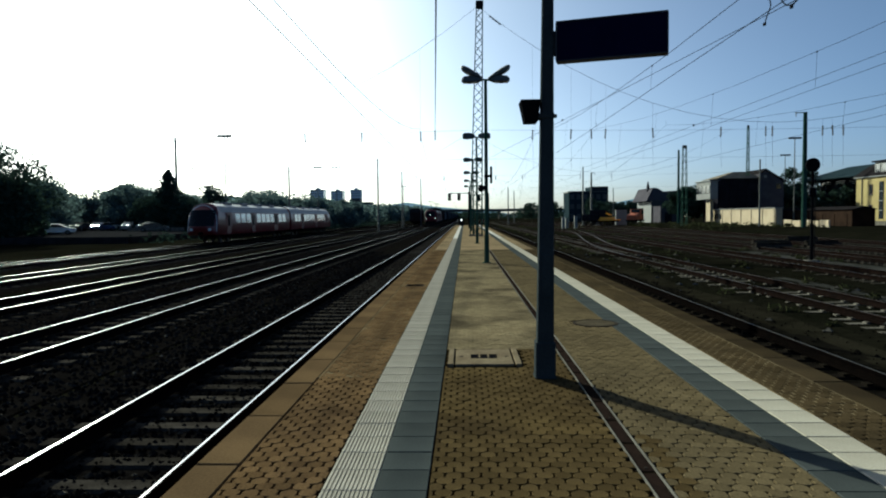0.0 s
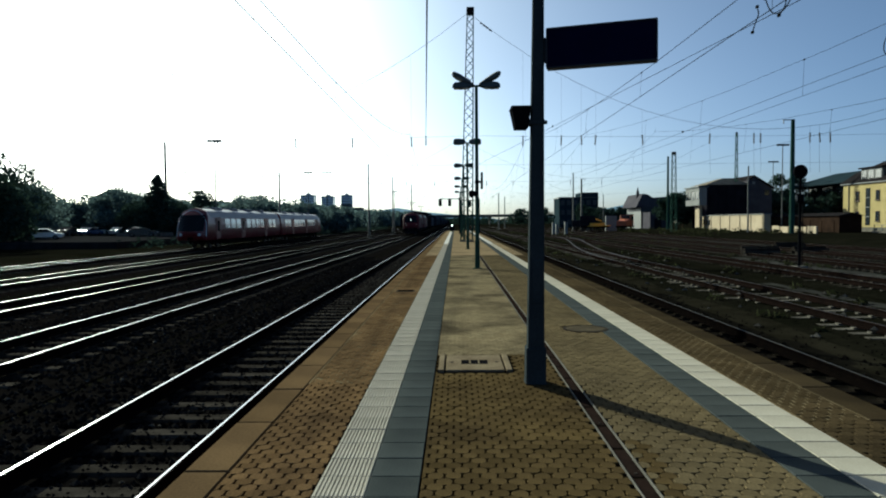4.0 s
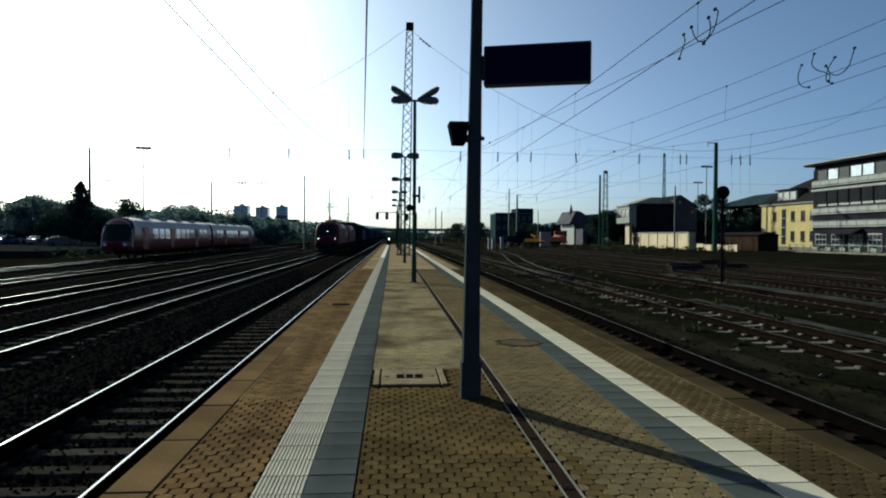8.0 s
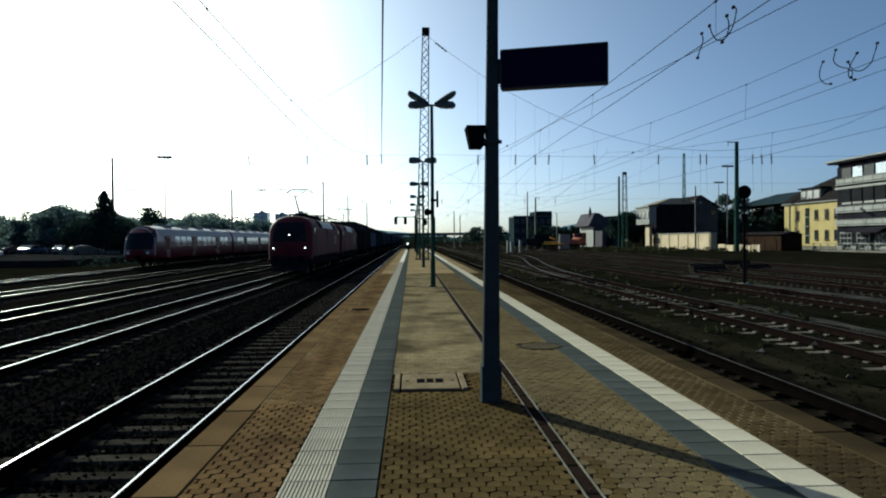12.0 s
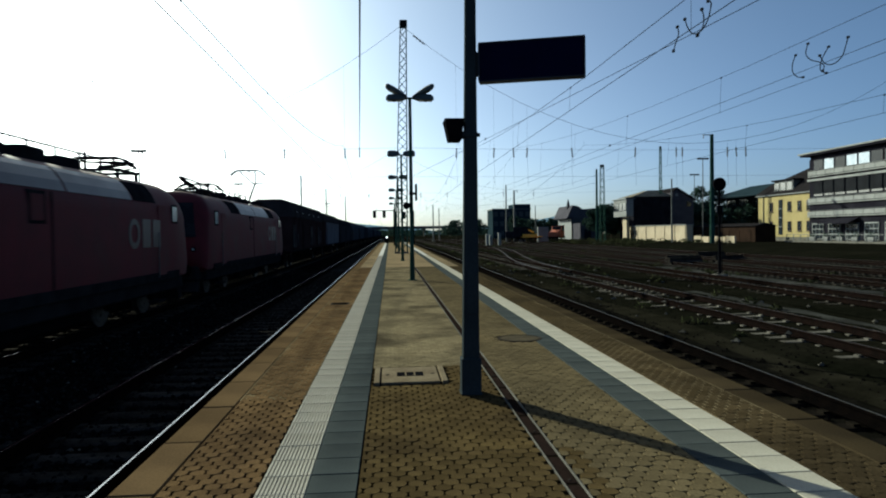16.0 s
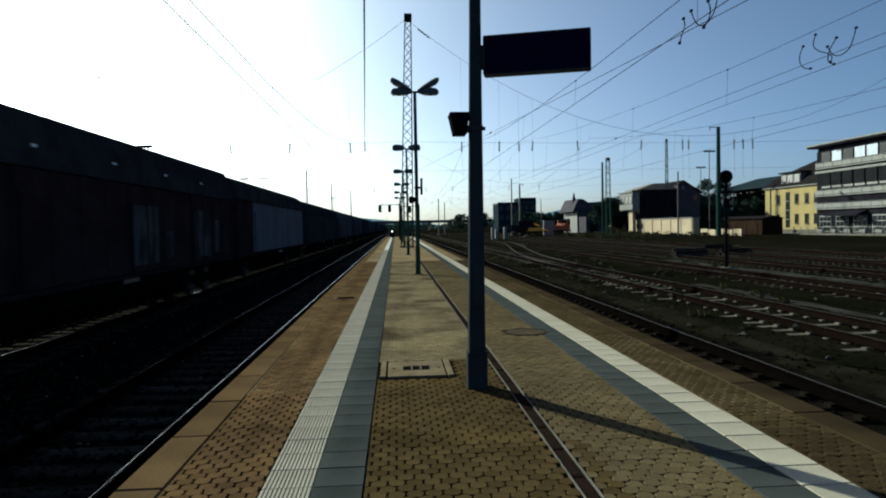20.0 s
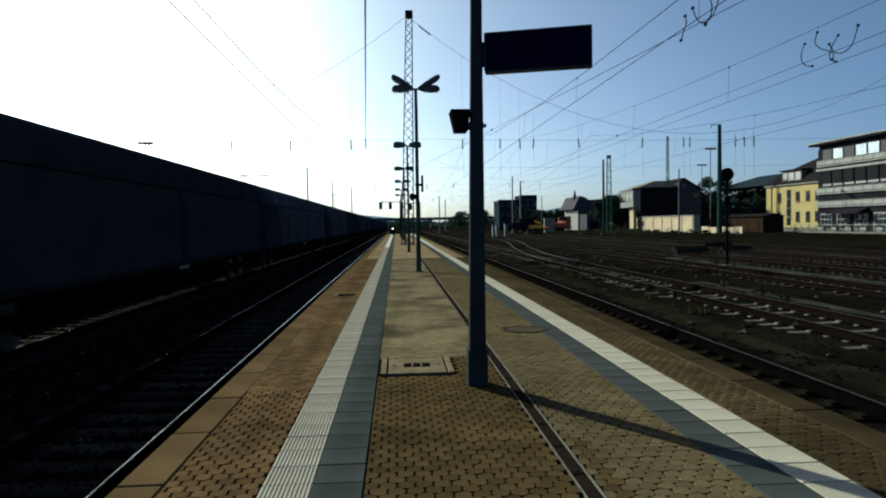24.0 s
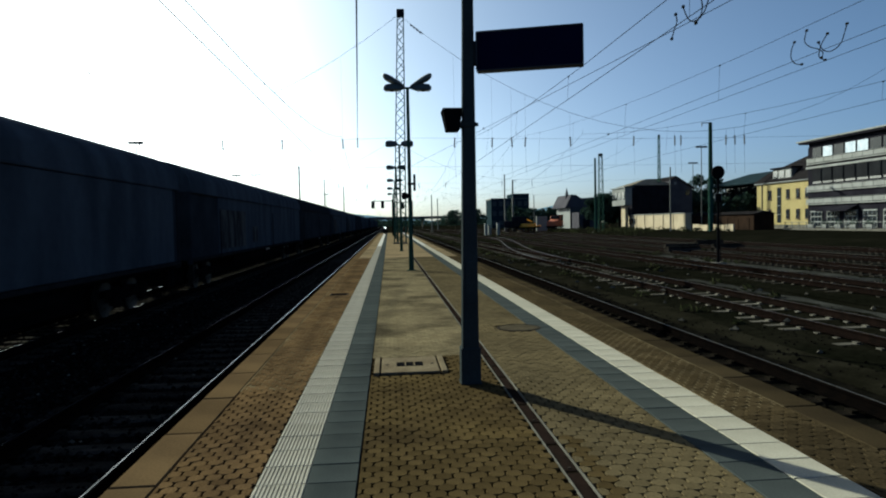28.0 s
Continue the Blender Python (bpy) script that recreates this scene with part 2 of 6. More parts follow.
M_RAILTOP = mat("rail_polished", (0.27, 0.268, 0.265), (0.2, 0.198, 0.196), 0.17, metal=1.0, scale=2, fine=30, bump=.03, mix=.15)
M_RAILWORN = mat("rail_worn", (0.095, 0.092, 0.09), (0.06, 0.058, 0.057), 0.42, metal=1.0, scale=2, fine=30, bump=.05, mix=.25)
M_RAIL = mat("rail_rust", (0.008, 0.005, 0.0042), (0.0045, 0.0034, 0.003), 0.8, scale=5, fine=50, bump=.4, mix=.5)
M_RUSTTOP = mat("rail_dull", (0.055, 0.038, 0.03), (0.035, 0.024, 0.019), 0.5, metal=.6, scale=4, fine=40, bump=.2, mix=.4)
M_POLE = mat("pole_paint_blue_grey", (0.0382, 0.0442, 0.0476), (0.0272, 0.0323, 0.0348), 0.72, scale=2, fine=50, bump=.1, mix=.25)
M_GREEN = mat("mast_paint_green", (0.034, 0.07, 0.054), (0.022, 0.046, 0.036), 0.7, scale=2, fine=40, bump=.15, mix=.3)
M_GALV = mat("galvanised_steel", (0.085, 0.09, 0.088), (0.055, 0.058, 0.057), 0.6, metal=.2, scale=3, fine=40, bump=.1, mix=.25)
M_SIGN = mat("sign_back_navy", (0.006, 0.006, 0.026), (0.005, 0.005, 0.021), 0.86, scale=2, fine=20, bump=.03, mix=.15)
M_SIGNRIM = mat("sign_rim_dark", (0.012, 0.012, 0.02), (0.008, 0.008, 0.014), 0.6, scale=4, fine=30, bump=.02, mix=.1)
M_GLINT = mat("glint_white", (0.72, 0.72, 0.74), (0.62, 0.62, 0.64), 0.5, scale=4, fine=30, bump=.02, mix=.1)
M_BLACK = mat("black_plastic", (0.008, 0.008, 0.009), (0.005, 0.005, 0.006), 0.85, scale=6, fine=60, bump=.1, mix=.3)
M_IRON = mat("cast_iron", (0.042, 0.035, 0.0294), (0.0245, 0.021, 0.0189), 0.8, metal=0, scale=5, fine=50, bump=.3, mix=.4)
M_RUST = mat("drain_rust", (0.017, 0.011, 0.009), (0.01, 0.0075, 0.0065), 0.75, scale=5, fine=60, bump=.3, mix=.5)
M_LAMPGLASS = mat("lamp_cover", (0.55, 0.58, 0.58), (0.45, 0.48, 0.48), 0.35, scale=3, fine=30, bump=.03, mix=.1)
M_WIRE = mat("copper_wire_dark", (0.010, 0.010, 0.010), (0.007, 0.007, 0.007), 0.9, scale=5, fine=20, bump=0, mix=.2)
M_COATGLASS = mat("coated_glass", (0.2, 0.22, 0.24), (0.15, 0.17, 0.19), 0.07, metal=.85, scale=1, fine=10, bump=0, mix=.05)
M_INSUL = mat("insulator_brown", (0.03, 0.02, 0.017), (0.022, 0.015, 0.012), 0.5, scale=5, fine=20, bump=0, mix=.2)
M_RED = mat("loco_red", (0.092, 0.0115, 0.018), (0.066, 0.0085, 0.0135), 0.7, scale=1.2, fine=25, bump=.05, mix=.2, spec=.15)
M_REDDMU = mat("railcar_red", (0.13, 0.009, 0.014), (0.1, 0.007, 0.011), 0.4, scale=1.0, fine=25, bump=.04, mix=.15, coat=.2)
M_LOCOGREY = mat("loco_dark_grey", (0.018, 0.018, 0.02), (0.011, 0.011, 0.013), 0.82, scale=2, fine=30, bump=.1, mix=.3)
M_ROOFGREY = mat("roof_shoulder_dull_red_grey", (0.0341, 0.0187, 0.0226), (0.0248, 0.0138, 0.0171), 0.45, scale=1.5, fine=25, bump=.08, mix=.25)
M_GLASS = mat("dark_glass", (0.02, 0.025, 0.03), (0.015, 0.018, 0.022), 0.08, scale=1, fine=10, bump=0, mix=.1, spec=.8)
# pale base colour stands for bright sky seen in the cab panes
M_SKYGLASS = mat("pale_sky_glass", (0.20, 0.24, 0.28), (0.14, 0.18, 0.22), 0.1, scale=1, fine=10, bump=0, mix=.1, spec=1.0)
M_WINDSCREEN = mat("smoked_windscreen", (0.010, 0.011, 0.014), (0.008, 0.009, 0.011), 0.25, scale=1, fine=10, bump=0, mix=.1, spec=.12)
M_CARROOF = mat("railcar_roof_grey", (0.15, 0.147, 0.163), (0.106, 0.104, 0.117), 0.5, scale=1.5, fine=25, bump=.08, mix=.25)
M_PAVER_L = mat("paver_russet_field", (0.118, 0.0737, 0.0354), (0.0716, 0.0457, 0.0239), 0.85, scale=.9, fine=60, bump=.4, mix=.45, island=.2)
M_LETTER = mat("letter_pale_grey", (0.0348, 0.0204, 0.024), (0.027, 0.0162, 0.0192), 0.5, scale=3, fine=30, bump=0, mix=.1)
M_BOGIE = mat("bogie_black", (0.007, 0.006, 0.006), (0.004, 0.004, 0.004), 0.85, scale=4, fine=30, bump=.3, mix=.4)
M_WHEEL = mat("wheel_steel", (0.045, 0.040, 0.035), (0.025, 0.021, 0.019), 0.6, metal=.6, scale=5, fine=40, bump=.2, mix=.3)
M_WAGBLUE = mat("wagon_blue_grey", (0.0288, 0.032, 0.0384), (0.0192, 0.0216, 0.0264), 0.82, scale=.9, fine=14, bump=.12, mix=.3)
M_WAGDOOR = mat("wagon_door_faded_blue", (0.0588, 0.0644, 0.0784), (0.0364, 0.0406, 0.0504), 0.8, scale=.9, fine=14, bump=.12, mix=.3, stretch=(1, 1.4, .3))
M_WAGBROWN = mat("wagon_brown", (0.033, 0.0215, 0.0225), (0.02, 0.0135, 0.0145), 0.82, scale=.9, fine=14, bump=.15, mix=.4)
M_WAGSIL = mat("wagon_roof_blue_grey", (0.022, 0.0235, 0.028), (0.016, 0.017, 0.021), 0.8, scale=.8, fine=12, bump=.1, mix=.3)
M_WAGROOF = mat("wagon_roof", (0.036, 0.0348, 0.036), (0.0216, 0.0204, 0.0216), 0.82, scale=.8, fine=14, bump=.15, mix=.35)
M_TARP = mat("wagon_tarpaulin", (0.111, 0.117, 0.138), (0.0767, 0.0828, 0.101), 0.82, scale=.7, fine=9, bump=.25, mix=.25, stretch=(1, 1, .35))
M_PATCH = mat("faded_poster", (0.0693, 0.0662, 0.0651), (0.0273, 0.0252, 0.0263), 0.82, scale=1.6, fine=18, bump=.05, mix=.3, stretch=(1, 1.3, .5), lo=.42, hi=.6)
M_HEADLIGHT = glow("headlight", (1.0, 0.95, 0.85), 4.0)
M_DWARFLIGHT = glow("signal_white_light", (1.0, 0.98, 0.95), 3.0)
M_TRUNK = mat("bark", (0.09, 0.07, 0.05), (0.05, 0.04, 0.03), 0.95, scale=4, fine=40, bump=.6, mix=.5)


def leafy(name, c, amount=.45, vary=.4):
    """Leaves: diffuse with light shining through, varied from leaf to leaf."""
    m = bpy.data.materials.new(name)
    m.use_nodes = True
    nd, ln = m.node_tree.nodes, m.node_tree.links
    nd.remove(nd["Principled BSDF"])
    geo, rng, hsv, tc, nz = nd.new("ShaderNodeNewGeometry"), nd.new("ShaderNodeMapRange"), nd.new("ShaderNodeHueSaturation"), nd.new("ShaderNodeTexCoord"), nd.new("ShaderNodeTexNoise")
    nz.inputs["Scale"].default_value = .35
    ln.new(tc.outputs["Object"], nz.inputs["Vector"])
    hue = nd.new("ShaderNodeMapRange")
    hue.inputs["To Min"].default_value, hue.inputs["To Max"].default_value = .47, .53
    ln.new(nz.outputs["Fac"], hue.inputs["Value"])
    ln.new(hue.outputs[0], hsv.inputs["Hue"])
    rng.inputs["To Min"].default_value, rng.inputs["To Max"].default_value = 1 - vary, 1 + vary
    ln.new(geo.outputs["Random Per Island"], rng.inputs["Value"])
    ln.new(rng.outputs[0], hsv.inputs["Value"])
    hsv.inputs["Color"].default_value = (*c, 1)
    dif, tra, mx = nd.new("ShaderNodeBsdfDiffuse"), nd.new("ShaderNodeBsdfTranslucent"), nd.new("ShaderNodeMixShader")
    mx.inputs[0].default_value = amount
    ln.new(hsv.outputs[0], dif.inputs["Color"])
    ln.new(hsv.outputs[0], tra.inputs["Color"])
    ln.new(dif.outputs[0], mx.inputs[1])
    ln.new(tra.outputs[0], mx.inputs[2])
    ln.new(mx.outputs[0], nd["Material Output"].inputs["Surface"])
    return m


M_LEAF = leafy("leaves", (.028, .045, .034), .18)
M_CONIFER = leafy("conifer_needles", (.022, .038, .030), .15)
M_WEED = leafy("weeds", (.022, .024, .012))
# paler, bluer leaves: the haze of distance is painted into this colour
M_HAZEWOOD = leafy("far_woods", (.08, .115, .112), .35)
M_COVER = mat("cover_concrete_tan", (0.17, 0.136, 0.0892), (0.111, 0.085, 0.0553), 0.85, scale=3, fine=50, bump=.3, mix=.35)
M_DARKSLEEPER = mat("sleeper_oiled", (0.0393, 0.0348, 0.0302), (0.0161, 0.0141, 0.0121), 0.9, scale=2.5, fine=40, bump=.4, mix=.4, vary=.3)
M_DARKSLEEPER_S = mat("sleeper_oiled_far", (0.0397, 0.0352, 0.0307), (0.0166, 0.0147, 0.0128), 0.9, scale=2.5, fine=40, bump=.4, mix=.4, island=.3)
M_GRAVEL = mat("pale_gravel", (0.0416, 0.0407, 0.0367), (0.0221, 0.0216, 0.0196), 0.95, scale=.8, fine=12, bump=.5, mix=.5)
M_YELLOW = mat("render_yellow", (0.34, 0.275, 0.13), (0.29, 0.235, 0.11), 0.9, scale=.5, fine=8, bump=.15, mix=.2)
M_CREAM = mat("render_cream", (0.4, 0.33, 0.235), (0.33, 0.27, 0.19), 0.9, scale=.5, fine=8, bump=.15, mix=.2)
M_WHITEWALL = mat("render_white", (0.224, 0.224, 0.217), (0.182, 0.182, 0.175), 0.85, scale=.5, fine=8, bump=.1, mix=.12)
M_DARKCLAD = mat("cladding_dark", (0.018, 0.017, 0.022), (0.012, 0.011, 0.015), 0.7, scale=.6, fine=6, bump=.1, mix=.3)
M_GREYCLAD = mat("cladding_grey", (0.034, 0.035, 0.038), (0.025, 0.026, 0.028), 0.6, scale=.6, fine=8, bump=.08, mix=.2)
M_SHUTTER = mat("shutter_anthracite", (0.022, 0.024, 0.025), (0.017, 0.018, 0.019), 0.7, scale=.6, fine=8, bump=.05, mix=.15)
M_ROOFTILE = mat("roof_dark_tile", (0.018, 0.016, 0.017), (0.012, 0.011, 0.012), 0.85, scale=1.2, fine=14, bump=.4, mix=.35)
M_ROOFMETAL = mat("roof_metal", (0.09, 0.105, 0.11), (0.07, 0.08, 0.085), 0.45, metal=.3, scale=.6, fine=10, bump=.08, mix=.2)
M_BOXROOF = mat("roof_weathered_tan", (0.2, 0.175, 0.135), (0.14, 0.12, 0.095), 0.8, scale=.9, fine=12, bump=.2, mix=.3)
M_BRICKRED = mat("wall_brown", (0.16, 0.10, 0.075), (0.10, 0.065, 0.05), 0.9, scale=.8, fine=12, bump=.2, mix=.35)
M_SHEDBROWN = mat("shed_timber_brown", (0.027, 0.0169, 0.0122), (0.0162, 0.0108, 0.00828), 0.9, scale=.8, fine=12, bump=.2, mix=.35)
# facade colour raised so that distance haze is part of it
M_HAZEBLUE = mat("far_facade", (0.78, 0.8, 0.82), (0.7, 0.72, 0.74), 0.9, scale=.06, fine=.8, bump=0, mix=.2)
M_ORANGE = mat("works_yellow", (0.62, 0.38, 0.03), (0.50, 0.29, 0.03), 0.55, scale=1.5, fine=20, bump=.08, mix=.25)
M_MACHRED = mat("works_orange_red", (0.45, 0.10, 0.03), (0.34, 0.08, 0.03), 0.55, scale=1.5, fine=20, bump=.08, mix=.25)
M_TYRE = mat("tyre", (0.02, 0.02, 0.02), (0.013, 0.013, 0.013), 0.85, scale=8, fine=50, bump=.3, mix=.3)
M_GABLE = mat("cladding_grey", (0.075, 0.070, 0.080), (0.055, 0.051, 0.060), 0.85, scale=.5, fine=6, bump=.1, mix=.25)
# the hills' pale haze is put in as a faint blue glow
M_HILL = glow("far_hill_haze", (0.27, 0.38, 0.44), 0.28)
M_OLIVE = mat("weedy_cinders", (0.0144, 0.0131, 0.0089), (0.00676, 0.00634, 0.00422), 0.95, scale=1.4, fine=22, bump=.8, mix=.7)
M_ASPHALT = mat("asphalt", (0.02, 0.02, 0.022), (0.013, 0.013, 0.014), 0.9, scale=1, fine=30, bump=.3, mix=.4)

# ---- ground ----
g = MB()
gx = [-3000, -800, -300, -120, -60, -30, -22, -16, -10.5, -6.0, P_LEFT - .25, P_RIGHT + .25, 7.4, 12.5, 18, 23, 28, 36, 60, 120, 300, 800, 3000]
gy = [-600, -100, -30, 0, 20, 40, 60, 90, 130, 180, 250, 400, 700, 1500, 4500]
g.add([(x, y, YARD - .02) for x in gx for y in gy], [(i * len(gy) + j, (i + 1) * len(gy) + j, (i + 1) * len(gy) + j + 1, i * len(gy) + j + 1) for i in range(len(gx) - 1) for j in range(len(gy) - 1)])
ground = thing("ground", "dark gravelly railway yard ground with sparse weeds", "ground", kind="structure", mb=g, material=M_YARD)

# ---- tracks ----
RAIL_PROFILE = [(-.036, 0), (.036, 0), (.036, -.035), (.010, -.05), (.010, -.135), (.068, -.155), (.068, -.17), (-.068, -.17), (-.068, -.155), (-.010, -.135), (-.010, -.05), (-.036, -.035)]


def sleeper_mesh(material):
    s = MB()
    prof = [(-.15, -.2), (.15, -.2), (.15, -.03), (.11, 0), (-.11, 0), (-.15, -.03)]
    s.prism(prof, "x", -1.3, 1.3)
    for x in (-.753, .753):
        for q in (-.11, .11):
            s.box(x + q - .045, x + q + .045, -.07, .07, 0, .035)
    return s.mesh("sleeper", material)


SLEEPER, DARK_SLEEPER, SHADE_SLEEPER = sleeper_mesh(M_SLEEPER), sleeper_mesh(M_DARKSLEEPER), sleeper_mesh(M_SHADESLEEPER)


def lay_track(name, x, y0, y1, near0, near1, polished, label, z=RAIL, stones=0, bed=M_BALLAST, dark=False, buried=0.0, fill=.235, stone=None, sunk=0.0):
    tr = thing(name, label, "railway track", kind="structure")
    b = MB()
    prof = [(x - 2.3, YARD), (x - 1.75, z - fill), (x + 1.75, z - fill), (x + 2.3, YARD)]
    b.prism(prof, "y", y0, y1)
    part("ballast_bed", b, bed, tr)
    for q in (-.7535, .7535):
        r = MB().prism([(x + q + a, z + c) for a, c in RAIL_PROFILE], "y", y0, y1)
        rail = part("rail", r, M_SHADERAIL if dark == 2 else M_RAIL, tr)
        h = MB().box(x + q - .012, x + q + .012, y0, y1, z - .002, z + .003)
        part("rail_head", h, (M_RAILTOP if polished == 1 else M_RAILWORN) if polished else M_WHEEL if dark == 2 else M_RUSTTOP, rail, "polished running surface" if polished else "dull rusty running surface")
    step = 0.6
    n0, n1 = int(math.ceil(y0 / step)), int(y1 / step)
    rest = MB()
    src = SHADE_SLEEPER if dark == 2 else DARK_SLEEPER if dark else SLEEPER
    vs, fs = [tuple(v.co) for v in src.vertices], [tuple(p.vertices) for p in src.polygons]
    for k in range(n0, n1):
        y = k * step
        if y > 18 and random.random() < buried:
            continue
        if near0 <= y <= near1:
            part("sleeper", src, None, tr, m=pose(x + random.uniform(-.02, .02), y + random.uniform(-.02, .02), z - .205 + sunk * random.uniform(-.012, .006), 0, sunk * random.uniform(-.7, .7), random.uniform(-.6, .6)))
        else:
            n = len(rest.v)
            rest.v.extend((a + x, b_ + y, c + z - .205) for a, b_, c in vs)
            rest.f.extend(tuple(i + n for i in q) for q in fs)
    if rest.v:
        part("sleepers_far", rest, M_SHADESLEEPER if dark == 2 else M_DARKSLEEPER_S if dark else M_SLEEPER_S, tr, kind="stuff", fix=False)
    if stones:
        st = MB()
        rnd = random.Random(int(x * 100) + 7)
        for _ in range(stones):
            u = rnd.random() ** 1.6
            px, py = x + rnd.uniform(-2.4, 2.4), near0 - 6 + u * (near1 - near0) * .8
            d = abs(px - x)
            pz = z - .235 if d < 1.75 else z - .235 - (d - 1.75) * .05
            s = rnd.uniform(.022, .058)
            if abs(d - .753) < .09:
                continue
            vs2 = []
            for (a, c, e) in ((1, 0, 0), (-1, 0, 0), (0, 1, 0), (0, -1, 0), (0, 0, 1), (0, 0, -1)):
                f_ = s * rnd.uniform(.7, 1.25)
                vs2.append((px + a * f_ + rnd.uniform(-.01, .01), py + c * f_ + rnd.uniform(-.01, .01), pz + .012 + e * f_ * .8))
            st.add(vs2, [(0, 2, 4), (2, 1, 4), (1, 3, 4), (3, 0, 4), (2, 0, 5), (1, 2, 5), (3, 1, 5), (0, 3, 5)])
        part("ballast_stones", st, stone or M_STONE, tr, kind="stuff", fix=False)
    return tr


TRACK_LABEL = "concrete-sleepered railway track with shiny rails on dark ballast"
RUSTY_LABEL = "old yard track with rusty rails and pale concrete sleepers"
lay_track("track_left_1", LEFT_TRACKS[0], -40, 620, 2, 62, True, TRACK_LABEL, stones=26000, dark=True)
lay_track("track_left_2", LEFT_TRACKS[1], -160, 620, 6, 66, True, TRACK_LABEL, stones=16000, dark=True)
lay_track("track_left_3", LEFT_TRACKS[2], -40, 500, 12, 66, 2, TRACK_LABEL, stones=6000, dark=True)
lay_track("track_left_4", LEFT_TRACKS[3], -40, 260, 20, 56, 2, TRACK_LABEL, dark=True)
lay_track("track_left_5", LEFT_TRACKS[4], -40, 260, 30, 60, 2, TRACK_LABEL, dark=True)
# this track's shade beside the platform is in its dark materials
lay_track("track_right_1", RIGHT_TRACKS[0], -40, 500, 5, 60, False, "railway track with dull rails beside the platform", stones=2500, dark=2, bed=M_BALLAST_R, stone=M_SHADESLEEPER)
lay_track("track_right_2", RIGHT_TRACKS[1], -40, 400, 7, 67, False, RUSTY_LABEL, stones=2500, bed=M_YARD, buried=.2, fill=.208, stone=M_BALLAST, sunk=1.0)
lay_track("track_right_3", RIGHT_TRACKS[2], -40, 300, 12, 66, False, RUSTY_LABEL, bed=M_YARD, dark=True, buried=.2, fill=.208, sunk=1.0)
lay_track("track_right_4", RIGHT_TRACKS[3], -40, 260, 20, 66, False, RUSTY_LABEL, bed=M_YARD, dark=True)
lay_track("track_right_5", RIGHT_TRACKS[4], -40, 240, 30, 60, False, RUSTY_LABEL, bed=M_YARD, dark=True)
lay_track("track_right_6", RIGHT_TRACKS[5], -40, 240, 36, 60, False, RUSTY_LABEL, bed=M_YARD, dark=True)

for x0, x1, y0, y1 in ((17.9, 18.9, 18, 44), (22.7, 23.6, 26, 120), (10.95, 12.4, 12, 26), (27.9, 29.4, 38, 140), (6.75, 7.9, 5, 70)):
    gs = MB().sheet(lambda u, v: (x0 + (x1 - x0) * (u + .12 * math.sin(v * 19 + x0) * (u - .5)), y0 + (y1 - y0) * v, YARD + .012 + .01 * math.sin(v * 40)), 6, 30)
    thing("gravel_strip", "pale gravel strip between yard tracks", "gravel", kind="structure", mb=gs, material=M_OLIVE if x0 == 6.75 else M_GRAVEL)

rnd = random.Random(33)
deb = MB()
for _ in range(130):
    px, py = rnd.choice((rnd.uniform(6.9, 8.4), rnd.uniform(11.3, 13.4), rnd.uniform(8.6, 11), rnd.uniform(17, 24))), rnd.uniform(11, 60)
    s_ = rnd.uniform(.03, .11)
    vs2 = [(px + a * s_ * rnd.uniform(.6, 1.4), py + c * s_ * rnd.uniform(.6, 1.4), YARD + .03 + (.13 if 8.5 < px < 11.1 else 0) + e * s_ * .7) for a, c, e in ((1, 0, 0), (-1, 0, 0), (0, 1, 0), (0, -1, 0), (0, 0, 1), (0, 0, -1))]
    deb.add(vs2, [(0, 2, 4), (2, 1, 4), (1, 3, 4), (3, 0, 4), (2, 0, 5), (1, 2, 5), (3, 1, 5), (0, 3, 5)])
for _ in range(300):
    px, py = rnd.choice((rnd.uniform(-6.9, -5.3), rnd.uniform(-4.1, -2.7), rnd.uniform(-11.4, -9.6), rnd.uniform(-16.4, -14.5))), 4 + 40 * rnd.random() ** 1.5
    s_ = rnd.uniform(.018, .045)
    pz = RAIL - .205 if px > -5 else RAIL - .235 - max(0, min(abs(px - x) for x in LEFT_TRACKS) - 1.75) * .05
    vs2 = [(px + a * s_ * rnd.uniform(.6, 1.4), py + c * s_ * rnd.uniform(.6, 1.4), pz + .02 + e * s_ * .7) for a, c, e in ((1, 0, 0), (-1, 0, 0), (0, 1, 0), (0, -1, 0), (0, 0, 1), (0, 0, -1))]
    deb.add(vs2, [(0, 2, 4), (2, 1, 4), (1, 3, 4), (3, 0, 4), (2, 0, 5), (1, 2, 5), (3, 1, 5), (0, 3, 5)])
thing("pale_stones", "scattered pale stones and concrete lumps in the yard", "stones", kind="stuff", mb=deb, material=M_SLEEPER_S, fix=False)
for k, (px, py, a) in enumerate(((20.9, 46, 8), (22.9, 50.5, -6), (25.8, 49, 12), (28.8, 58, 4))):
    pile = thing("sleeper_pile", "pile of old dark sleepers in the yard", "sleeper pile", m=pose(px, py, YARD, 0, 0, a), group="sleeper piles")
    for i in range(3):
        for j in range(3 - i):
            part("sleeper", MB().box(-1.3 + rnd.uniform(-.1, .1), 1.3 + rnd.uniform(-.1, .1), -.45 + j * .3 + i * .15, -.2 + j * .3 + i * .15, i * .17, i * .17 + .16, .02), M_DARKSLEEPER, pile)

# a turnout road that leaves the second right-hand track for the third
turn_road = thing("track_right_turnout", "rusty turnout track curving between two yard tracks", "railway track", kind="structure")
